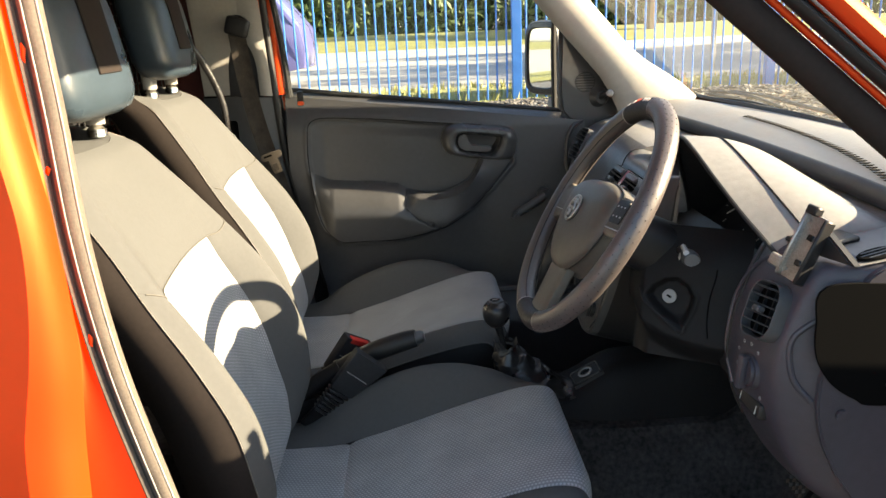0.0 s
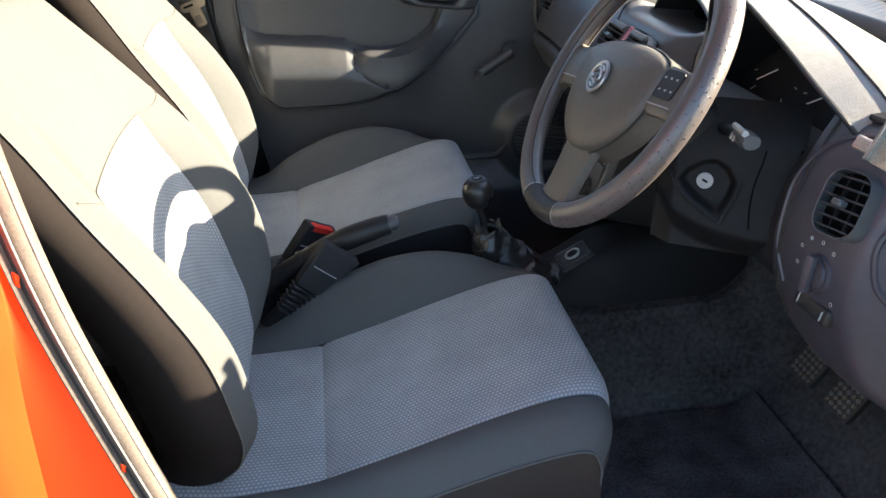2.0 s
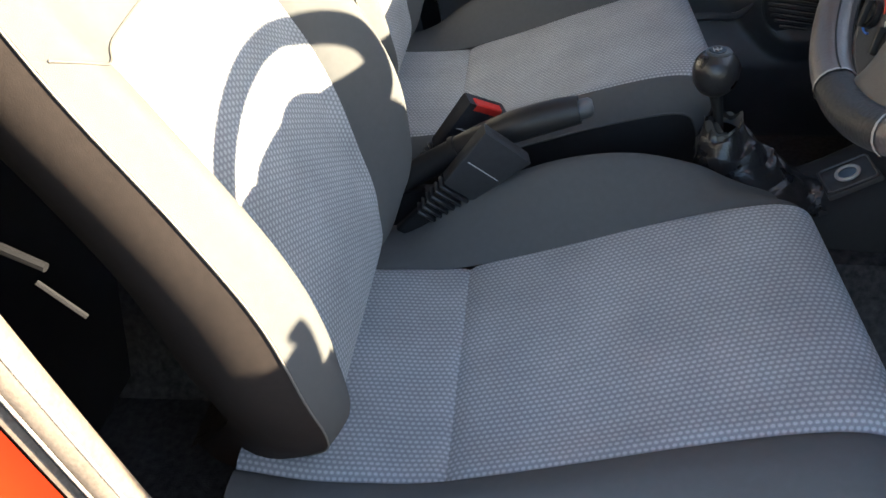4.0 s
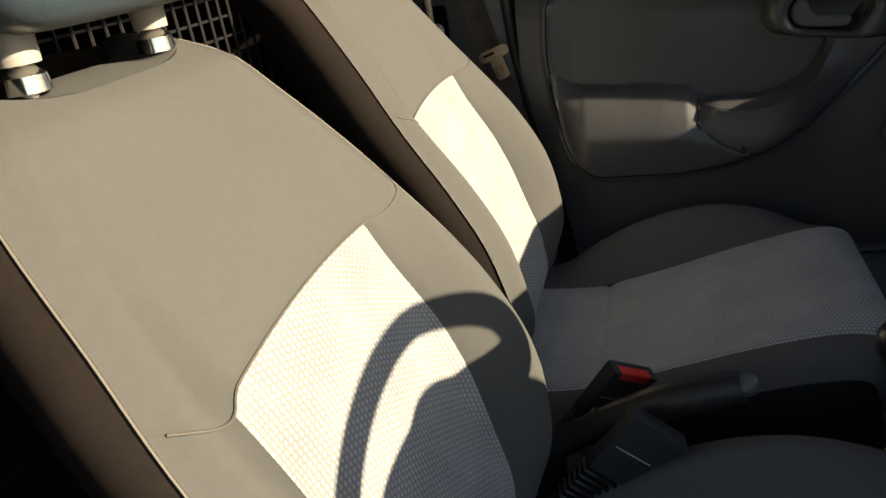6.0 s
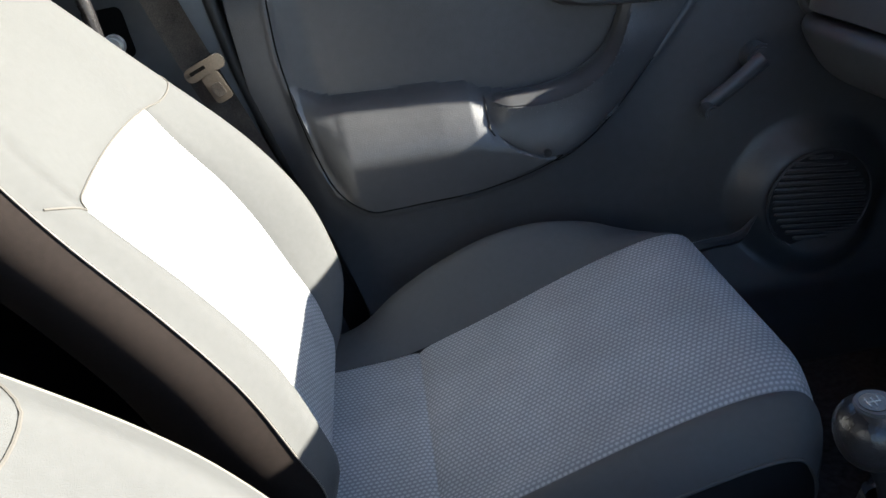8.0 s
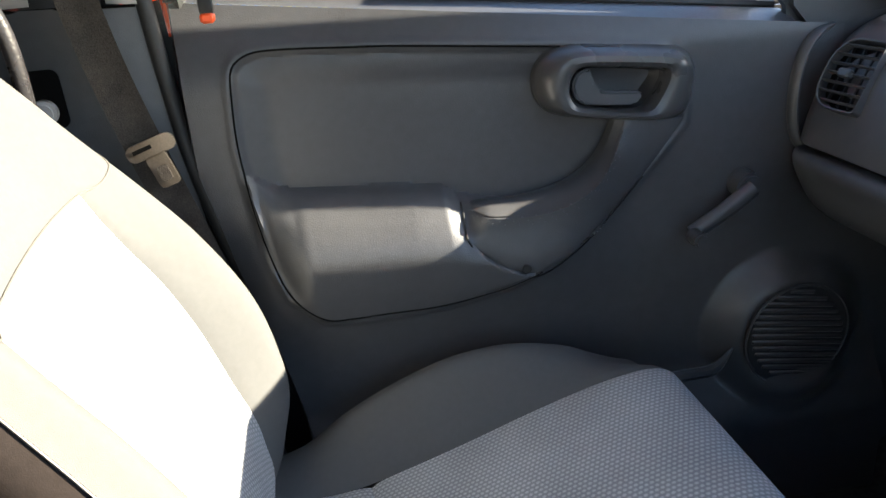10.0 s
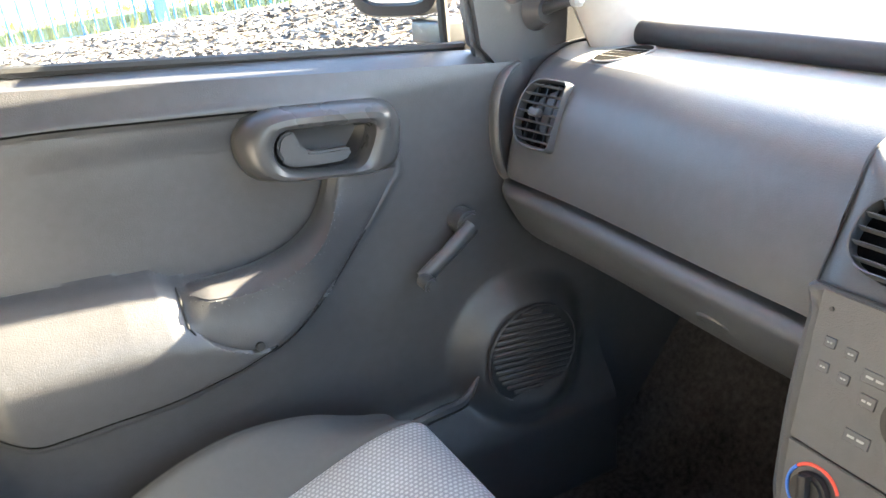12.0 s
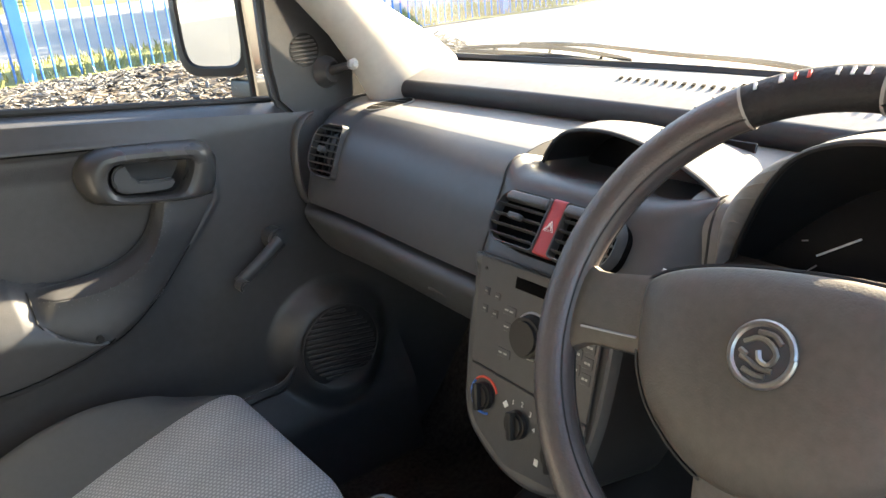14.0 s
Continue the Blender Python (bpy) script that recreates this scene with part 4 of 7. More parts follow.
part("adjuster_boss", cyl(0.034, 0.024, 28, 0.006, basis((0.785, 0.636, 1.275), (1, 0.2, 0), (0, 0, 1)), 0.018), M_DOOR, tri)
part("adjuster_stem", tube([(0.786, 0.625, 1.277), (0.790, 0.595, 1.285), (0.794, 0.568, 1.290)], [0.009, 0.007, 0.006], 10), M_DOOR, tri, "black mirror adjuster stem")
part("adjuster_tip", tube([(0.793, 0.574, 1.289), (0.795, 0.564, 1.291), (0.795, 0.558, 1.291)], [0.008, 0.010, 0.005], 12), M_GREYTRIM, tri, "pale mirror adjuster tip")

# window frame and pane
FR = [(-0.104, 0.736, 1.270), (-0.106, 0.736, 1.315), (-0.112, 0.732, 1.42), (-0.125, 0.722, 1.56), (-0.145, 0.710, 1.70)]
part("window_frame", tube([p + Vector((-0.007, 0, 0)) for p in spline(FR, 16)], 0.0065, 16), M_RED, door, "red painted window frame")
part("window_seal", tube([p + Vector((0.010, -0.008, 0)) for p in spline(FR, 16)], 0.009, 8), M_BLACKRUBBER, door)
part("frame_top", tube(spline([(-0.145, 0.710, 1.70), (0.10, 0.66, 1.715), (0.40, 0.655, 1.70), (0.62, 0.668, 1.56)], 20), 0.022, 8), M_RED, door)
part("front_channel", tube([(0.668, 0.705, 1.235), (0.664, 0.698, 1.40), (0.662, 0.680, 1.54)], 0.008, 8), M_BLACKRUBBER, door, "black front window channel")
gp = part("window_pane", grid(lambda u, v: (-0.13 + 0.81 * u, 0.722 - 0.05 * v, 1.215 + (0.50 * v) + 0.06 * (1 - u) * (1 - v)), 6, 4), M_GLASS, door, "clear side window glass")
gp.visible_shadow = False
part("outer_skin", box(0.84, 0.02, 0.85, 0.006, 1, pose(0.33, 0.785, 0.80)), M_RED, door, "red outer door skin")
part("door_edge", grid(lambda u, v: (XL(0.45 + 0.88 * v) - 0.008 * math.sin(math.pi * u), door_face(XL(0.45 + 0.88 * v) + 0.001, 0.45 + 0.88 * v if v < 0.97 else 1.30) + 0.10 * u, 0.45 + 0.88 * v), 4, 24, flip=True), M_BLACK, door)

part("shut_face", box(0.070, 0.016, 0.16, 0.004, 1, pose(-0.122, 0.752, 1.238)), M_BLACK, door)

# wing mirror outside
wm = thing("wing_mirror", "black wing mirror on the passenger door", "mirror")
ring = [(0.082 * math.copysign(abs(math.cos(a)) ** 0.45, math.cos(a)), 0.105 * math.copysign(abs(math.sin(a)) ** 0.45, math.sin(a))) for a in (2 * math.pi * k / 40 for k in range(40))]
MM = basis((0.6625, 0.8225, 1.38), (0.614, -0.789, 0), (0, 0.03, 1))
rings = [[MM @ Vector((x * s, y * s, d + (0.21 * x * s if d > 0.01 else 0))) for x, y in ring] for s, d in ((0.80, 0.014), (0.86, 0.022), (1.0, 0.020), (1.04, 0.0), (1.02, -0.04), (0.80, -0.085), (0.3, -0.10))]
part("housing", loft(rings), M_BLACK, wm, "black mirror housing")
part("mirror_glass", prism([(x * 0.83, y * 0.85) for x, y in ring], 0.003, MM @ pose(0, 0, 0.014, 0, -12, 0)), M_MIRROR, wm, "mirror glass")
part("arm", box(0.060, 0.075, 0.036, 0.007, 3, pose(0.700, 0.770, 1.249, 0, 4, 8)), M_LEVER, wm, "dusty mirror foot")

# ---- left door pillar, belt and guide ----
lp = thing("seat_belt_pillar", "pale grey door pillar trim over a dark lower panel", "pillar", kind="structure")
def band(pa, pb, y, bow=0.0):
    """An upright band between two edges given as (x, z) lists, bowed towards the cabin."""
    a, b = spline([(p[0], y, p[1]) for p in pa], 24), spline([(p[0], y, p[1]) for p in pb], 24)
    return grid(lambda u, v: a[round(v * 24)].lerp(b[round(v * 24)], u) + Vector((0, -bow * math.sin(math.pi * u), 0)), 8, 24)


part("upper_trim", band([(-0.33, 1.322), (-0.335, 1.42), (-0.345, 1.55), (-0.36, 1.76)], [(-0.258, 1.322), (-0.250, 1.42), (-0.214, 1.52), (-0.220, 1.76)], 0.694, 0.004), M_CREAM, lp, "pale grey upper trim behind the belt")
part("belt_channel", band([(-0.275, 1.290), (-0.270, 1.42), (-0.260, 1.54)], [(-0.160, 1.290), (-0.165, 1.42), (-0.175, 1.54)], 0.706, 0.0), M_GREYBLACK, lp, "dark channel behind the belt")
part("upper_trim", band([(-0.174, 1.318), (-0.180, 1.42), (-0.214, 1.52), (-0.220, 1.76)], [(-0.139, 1.314), (-0.144, 1.42), (-0.150, 1.52), (-0.163, 1.76)], 0.696, 0.005), M_CREAM, lp, "pale grey upper trim beside the seal")
part("trim_joint", tube([(-0.33, 0.690, 1.319), (-0.225, 0.684, 1.317), (-0.141, 0.693, 1.313)], 0.002, 6), M_VOID, lp)
part("access_hole", prism(rounded(0.052, 0.070, 0.010), 0.003, basis((-0.268, 0.6795, 1.217), (1, 0, 0), (0, 0, 1))), M_VOID, lp, "dark opening in the pillar trim")
part("access_knob", cyl(0.015, 0.018, 24, 0.004, basis((-0.266, 0.672, 1.203), (1, 0, 0), (0, 0, 1))), M_GREYTRIM, lp, "grey round knob in the opening")
part("lower_trim", band([(-0.36, 0.50), (-0.35, 0.90), (-0.335, 1.321)], [(-0.05, 0.50), (-0.105, 0.95), (-0.140, 1.315)], 0.700, 0.018), M_DASH, lp, "dark grey lower trim")
part("door_seal", tube(spline([(-0.150, 0.706, 1.76), (-0.138, 0.706, 1.42), (-0.133, 0.704, 1.315), (-0.124, 0.700, 1.20), (-0.112, 0.696, 1.10), (-0.08, 0.692, 0.95), (-0.03, 0.690, 0.75)], 40), 0.0105, 10), M_BLACKRUBBER, lp, "black door seal")
part("red_jamb", band([(-0.134, 1.312), (-0.134, 1.42), (-0.150, 1.76)], [(-0.110, 1.318), (-0.116, 1.42), (-0.135, 1.76)], 0.716, 0.002), M_RED, lp)

belt = thing("seat_belt", "black seat belt hanging from a pillar guide", "seat belt")
part("guide", cyl(0.030, 0.04, 24, 0.008, basis((-0.210, 0.665, 1.508), (1, 0, 0), (0, 0, 1))), M_BLACK, belt, "black belt guide")
part("guide_cover", box(0.065, 0.02, 0.05, 0.012, 3, pose(-0.208, 0.648, 1.506, 0, 18, 0)), M_BLACK, belt)
BPT = spline([(-0.212, 0.648, 1.50), (-0.203, 0.655, 1.38), (-0.186, 0.660, 1.26), (-0.163, 0.664, 1.155), (-0.135, 0.664, 1.05), (-0.10, 0.664, 0.92), (-0.07, 0.664, 0.80)], 30)
part("webbing", grid(lambda u, v: BPT[round(v * 30)] + Vector((0.046 * (u - 0.5), 0.004 * math.sin(u * 3.1), 0.010 * (u - 0.5))), 4, 30), M_BELT, belt, "dusty black webbing")
TM = basis((-0.156, 0.652, 1.150), (1, 0, 0.32), (-0.32, 0, 1))
tg = part("tongue", prism(rounded(0.062, 0.021, 0.009), 0.004, TM @ Matrix.Translation((0.004, 0, 0)), 0.001), M_TONGUE, belt, "dull steel belt tongue")
part("tongue_slot", box(0.024, 0.005, 0.001, 0, 1, TM @ pose(-0.006, 0.002, 0.0044)), M_VOID, tg)
part("tongue_plate", prism(rounded(0.027, 0.044, 0.006), 0.003, TM @ Matrix.Translation((0.004, -0.030, 0)), 0.001), M_TONGUE, tg)
part("plate_window", prism(rounded(0.014, 0.020, 0.003), 0.0008, TM @ Matrix.Translation((0.004, -0.034, 0.0032))), M_BELT, tg)


# ---- dashboard ----
dash = thing("dashboard", "dark grey grained plastic dashboard under the windscreen", "dashboard")
RIDGE = lambda y: 0.885 + 0.030 * (1 - (y / 0.62) ** 2)


def top_pad(u, v):
    y = -0.70 + 1.315 * u
    xf = 1.10 - 0.10 * (y / 0.65) ** 2
    xr = RIDGE(y)
    k = v
    if k < 0.8:
        t = k / 0.8
        return (xf + (xr - xf) * t, y, 1.264 + 0.010 * math.sin(math.pi * t) - 0.016 * t)
    t = (k - 0.8) / 0.2
    return (xr - 0.010 * math.sin(math.pi * t / 2) + 0.012 * t * t, y, 1.248 - 0.036 * t)


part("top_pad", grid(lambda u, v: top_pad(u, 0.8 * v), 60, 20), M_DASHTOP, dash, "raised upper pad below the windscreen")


def pad_edge(u, v):
    y = -0.70 + 1.315 * u
    a = -0.35 + 3.2 * v
    return (RIDGE(y) + 0.004 - 0.012 * math.sin(a), y, 1.2330 + 0.0165 * math.cos(a))


# Shade put into the colour: this edge turns away from the sun.
part("pad_edge", grid(pad_edge, 60, 12), M_GREYBLACK, dash, "thick rolled edge of the upper pad, coloured dark for shade")

part("pad_foot", grid(lambda u, v: (RIDGE(-0.70 + 1.315 * u) - 0.020 + 0.05 * v, -0.70 + 1.315 * u, 1.2150 - 0.002 * v), 40, 2), M_DASHTOP, dash)
FACE = [(0.905, 1.216), (0.86, 1.219), (0.81, 1.220), (0.772, 1.216), (0.740, 1.205), (0.716, 1.187), (0.698, 1.158), (0.684, 1.122), (0.673, 1.090), (0.668, 1.066)]
LOWER = [(0.682, 1.057), (0.668, 1.055), (0.660, 1.049), (0.659, 1.038), (0.672, 1.010), (0.695, 0.975), (0.735, 0.945), (0.80, 0.925), (1.05, 0.900)]


def face_shift(y):
    return 0.018 * sm(0.10, 0.50, y) - 0.004 - 0.004 * math.exp(-max(0.0, y - 0.09) / 0.016) + 0.05 * max(0.0, (y - 0.575) / 0.07) ** 2


def face_prof(prof, n):
    c = spline([(a, 0, b) for a, b in prof], n)
    return lambda u, v: (c[round(v * n)].x + face_shift(0.1015 + 0.5435 * u) * (1 - sm(0.76, 0.90, c[round(v * n)].x)), 0.1015 + 0.5435 * u, c[round(v * n)].z)


fp = face_prof(FACE, 45)
# The shelf's paler colour carries sun glare as well as dust.
part("shelf", grid(lambda u, v: fp(u, round(v * 16) / 45), 60, 16, flip=True), M_DASHTOP, dash, "dusty shelf above the glovebox, sun glare in its colour")
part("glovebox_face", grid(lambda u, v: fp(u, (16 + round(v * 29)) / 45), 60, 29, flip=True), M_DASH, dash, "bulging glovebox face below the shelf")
lowbox = part("glovebox_lid", grid(face_prof(LOWER, 35), 60, 35, flip=True), M_DASH, dash, "lower glovebox lid")
part("glovebox_slot", grid(lambda u, v: (0.671 + face_shift(0.1015 + 0.5435 * u) + 0.012 * v, 0.1015 + 0.5435 * u, 1.068 - 0.012 * v), 40, 2), M_VOID, dash)
part("lid_boss", loft([[basis((0.679, 0.214, 1.003), (0, -1, 0), (-0.60, 0, 0.80)) @ Vector((0.027 * k * math.cos(q), 0.015 * k * math.sin(q), d)) for q in (2 * math.pi * j / 28 for j in range(28))] for k, d in ((1.15, -0.006), (1.0, 0.001), (0.85, 0.0035), (0.6, 0.0025))]), M_DASH, lowbox, "low oval boss on the glovebox lid")
part("dash_end", grid(lambda u, v: (0.75 + 0.36 * u, 0.644, 0.92 + 0.30 * v), 4, 4), M_DASH, dash)


def face_point(y, z):
    """Where the passenger face lies at y and z, and its outward normal."""
    c = spline([(a, 0, b) for a, b in FACE], 90)
    i = min(range(1, 90), key=lambda k: abs(c[k].z - z) + (0 if k > 30 else 1))
    d = c[i + 1] - c[i - 1] if i < 90 else c[i] - c[i - 1]
    return Vector((c[i].x + face_shift(y), y, c[i].z)), Vector((d.z, 0, -d.x)).normalized()


def vent(name, m, w, h, parent, label, slats=5, left_round=0.03, right_round=0.012, vertical=0, brow=False):
    """An air vent in the local x, y plane, facing +z."""
    def outline(s):
        pts = []
        for cx, cy, r, a0 in ((w / 2 - right_round, h / 2 - right_round, right_round, 0), (-w / 2 + left_round, h / 2 - left_round, left_round, 90), (-w / 2 + left_round, -h / 2 + left_round, left_round, 180), (w / 2 - right_round, -h / 2 + right_round, right_round, 270)):
            for k in range(7):
                a = radians(a0 + 15 * k)
                pts.append(((cx + r * math.cos(a)) * s, (cy + r * math.sin(a)) * s))
        return pts
    prof = [(1.05, -0.016), (1.04, -0.002), (1.02, 0.0025), (0.985, 0.002), (0.965, -0.004), (0.95, -0.012)]
    rim = part(name, loft([[m @ Vector((x, y, d)) for x, y in outline(s)] for s, d in prof], caps=False), M_DASH, parent, label)
    part("vent_back", prism(outline(0.97), 0.002, m @ Matrix.Translation((0, 0, -0.013))), M_VOID, rim)
    for k in range(slats):
        y = (k + 0.5) / slats * h * 0.94 - h * 0.47
        yy = abs(y)
        hw = w * 0.47
        cut = lambda r: max(0.0, yy - (h / 2 - r))
        cl = left_round - math.sqrt(max(0, left_round ** 2 - cut(left_round) ** 2))
        cr = right_round - math.sqrt(max(0, right_round ** 2 - cut(right_round) ** 2))
        x0, x1 = -hw + cl, hw - cr
        part("slat", box(x1 - x0, h / slats * 0.12, 0.008, 0.0008, 1, m @ pose((x0 + x1) / 2, y, -0.001, -12, 0, 0)), M_LEVER, rim)
    for k in range(vertical):
        x = (k + 1) / (vertical + 1) * w - w / 2
        part("vane", box(0.002, h * 0.9, 0.008, 0, 1, m @ pose(x, 0, -0.010)), M_BLACK, rim)
    if brow:
        part("vent_brow", box(w * 0.80, h * 0.20, 0.010, 0.004, 3, m @ pose((left_round - right_round) * 0.30, h * 0.375, 0.001, -20, 0, 0)), M_DASH, rim, "solid upper band of the vent")
    part("tab", box(w * 0.24, h * 0.12, 0.012, 0.002, 1, m @ pose(0, 0, 0.004)), M_DASH, rim)
    return rim


END = spline([(0.735, 0.624, 1.212), (0.706, 0.622, 1.198), (0.690, 0.622, 1.165), (0.686, 0.622, 1.11), (0.694, 0.622, 1.066), (0.716, 0.622, 1.040)], 30)
part("end_moulding", tube(END, [0.006, 0.008, 0.010] + [0.0115] * 25 + [0.010, 0.008, 0.006], 12, 0.5, (1, 0, 0.2)), M_DASH, dash, "rounded end moulding beside the door")
part("end_seam", tube([p + Vector((-0.002, 0.017, 0)) for p in END], 0.0030, 6), M_VOID, dash)
p, n = face_point(0.543, 1.158)
vent("passenger_vent", basis(p + n * 0.0095, Vector((0.10, -1, 0)), Vector((0.46, 0, 0.88))), 0.074, 0.089, dash, "side air vent with black slats", 7, 0.034, 0.006, 3)
# small demister on the shelf
DL = pose(0.828, 0.515, 1.2188, 0, -2, -4)
dm = part("side_demister", prism([(0.046 * math.cos(q), 0.026 * math.sin(q)) for q in (2 * math.pi * k / 28 for k in range(28))], 0.003, DL, 0.001), M_VOID, dash, "small dark side window demister")
for k in range(6):
    q = (k - 2.5) / 3.2
    part("demister_rib", box(0.0024, 2 * 0.025 * math.sqrt(1 - q * q), 0.0012, 0.0004, 1, DL @ pose(0.046 * q, 0, 0.0024, 0, 0, 14)), M_DASHTOP, dm)
part("demister_rim", tube([DL @ Vector((0.047 * math.cos(q), 0.027 * math.sin(q), 0.0016)) for q in (2 * math.pi * k / 36 for k in range(37))], 0.0014, 6), M_DASHTOP, dm)
DE = pose(0.800, -0.680, 1.2035, 0, -8, 12)
de = part("side_demister", prism([(0.030 * math.cos(q), 0.015 * math.sin(q)) for q in (2 * math.pi * k / 28 for k in range(28))], 0.003, DE, 0.001), M_VOID, dash, "small dark side window demister")
for k in (-1, 0, 1):
    part("demister_rib", box(0.052 - 0.012 * abs(k), 0.0028, 0.003, 0.0008, 1, DE @ pose(0, 0.0075 * k, 0.0022)), M_DASH, de)
# windscreen demister slots in the pad
for k in range(46):
    y = 0.150 - 0.0155 * k
    x = 0.998 - 0.22 * max(0.0, 0.10 - y) ** 2
    xf = 1.10 - 0.10 * (y / 0.65) ** 2
    t = (x - xf) / (RIDGE(y) - xf)
    part("demister_slot", box(0.030, 0.0050, 0.0012, 0, 1, pose(x, y, 1.264 + 0.010 * math.sin(math.pi * t) - 0.016 * t + 0.0002, 0, 2, 30 - 40 * max(0.0, 0.1 - y))), M_VOID, dash)

# centre stack: lower plate frame, and a vent frame that leans further back
CY = -0.0175
ST_A = math.atan(0.27)
SM = basis((0.6745, CY, 1.158), (0, -1, 0), (math.sin(ST_A), 0, math.cos(ST_A)))
VM = basis((0.681, CY, 1.151), (0, -1, 0), (0.040, 0, 0.053))
stack = thing("centre_console", "grey centre console with vents, radio and heater dials", "console")
OUT = [(0.108, -0.054), (0.0, -0.054), (-0.112, -0.054), (-0.114, -0.08), (-0.112, -0.15), (-0.105, -0.215), (-0.098, -0.252), (-0.078, -0.280), (-0.020, -0.308), (0.04, -0.310), (0.085, -0.285), (0.108, -0.20), (0.112, -0.08)]


def stack_ring(s, dz):
    out = []
    m_ = len(OUT)
    for k in range(78):
        f = k / 78 * m_
        i = int(f)
        t = f - i
        a, b, c, d = (Vector((*OUT[(i + q) % m_], 0)) for q in (-1, 0, 1, 2))
        q = 0.5 * ((2 * b) + (c - a) * t + (2 * a - 5 * b + 4 * c - d) * t * t + (3 * b - 3 * c + d - a) * t ** 3)
        out.append(SM @ Vector((q.x * s, -0.17 + (q.y + 0.17) * (1 + (s - 1) * 0.8), dz)))
    return out


part("console_side", loft([stack_ring(s, dz) for s, dz in ((1.03, -0.16), (1.02, -0.04), (1.010, -0.008))]), M_BLACK, stack)
part("surround", loft([stack_ring(s, dz) for s, dz in ((1.012, -0.010), (1.004, -0.001), (0.985, 0.004), (0.95, 0.005), (0.90, 0.002))]), M_DASH, stack, "rounded grey console surround")
# fascia that carries the vents and rolls back into the clock hollow
ROLL = spline([(0.655, 0, 1.098), (0.661, 0, 1.112), (0.672, 0, 1.130), (0.686, 0, 1.152), (0.698, 0, 1.172), (0.706, 0, 1.186), (0.717, 0, 1.194), (0.735, 0, 1.196), (0.752, 0, 1.192), (0.785, 0, 1.183), (0.86, 0, 1.180)], 60)


def fascia_pt(u, v):
    y = 0.101 - 0.275 * u
    c = ROLL[round(v * 60)]
    el = max(0.0, 0.10 - u) / 0.10
    er = max(0.0, u - 0.74) / 0.26
    back = sm(0.66, 0.74, c.x)
    return (c.x + 0.012 * el ** 2.5 * (1 - 0.5 * back) + 0.060 * er ** 2 * (1 - 0.6 * back), y, c.z + (0.016 * el * el + 0.010 * er * er) * back)


part("vent_fascia", grid(fascia_pt, 48, 60), M_DASH, stack, "smooth grey fascia round the vents")
part("fascia_seam", tube([Vector(fascia_pt(0.004, q)) + Vector((-0.001, 0.001, 0.001)) for q in np.linspace(0, 0.70, 40)], 0.0014, 5), M_BLACKRUBBER, stack)
part("radio_seam", tube([SM @ Vector((x, -0.0525, 0.0045)) for x in np.linspace(-0.112, 0.105, 12)], 0.0011, 5), M_BLACKRUBBER, stack)
well = []
for s_, d_ in ((1.0, 0.0035), (1.0, -0.004)):
    ring = [(0.0965 * math.copysign(abs(math.cos(a)) ** 0.55, math.cos(a)) * s_, 0.0365 * math.copysign(abs(math.sin(a)) ** 0.6, math.sin(a)) * s_) for a in (2 * math.pi * k / 48 for k in range(48))]
    well.append([VM @ Vector((x, y, d_)) for x, y in ring])
part("vent_well", loft(well), M_VOID, stack, "dark gap round the vents")
plate = [(0.096, -0.0555), (-0.104, -0.0555), (-0.102, -0.10), (-0.096, -0.190), (0.096, -0.196)]
radio = part("radio", prism(plate, 0.003, SM @ Matrix.Translation((0, 0, 0.004)), 0.001), M_DASH, stack, "dark grey built-in radio with round volume knob")
heat = part("heater_panel", prism([(-0.096, -0.192), (-0.089, -0.248), (-0.070, -0.270), (-0.015, -0.298), (0.070, -0.290), (0.096, -0.255), (0.096, -0.198)], 0.003, SM @ Matrix.Translation((0, 0, 0.004)), 0.001), M_DASH, stack, "heater control panel")
vent("centre_vent", VM @ pose(-0.0525, 0.000, 0.0175), 0.080, 0.064, stack, "central air vent with curved black slats", 5, 0.026, 0.004, 0, True)
vent("centre_vent", VM @ pose(0.0525, 0.000, 0.0175), 0.080, 0.064, stack, "central air vent with curved black slats", 5, 0.004, 0.026, 0, True)
hz = part("hazard_button", box(0.025, 0.068, 0.014, 0.004, 3, VM @ pose(0, 0, 0.0105)), M_HAZARD, stack, "dusty red hazard warning button")
for r in (0.0080, 0.0045):
    tri_pts = [Vector((r * math.sin(a), r * math.cos(a) - 0.001, 0)) for a in (radians(120 * k) for k in range(4))]
    part("triangle_mark", tube([VM @ (pose(0, 0.0, 0.018) @ q) for q in tri_pts], 0.0006, 5), M_WHITE, hz)
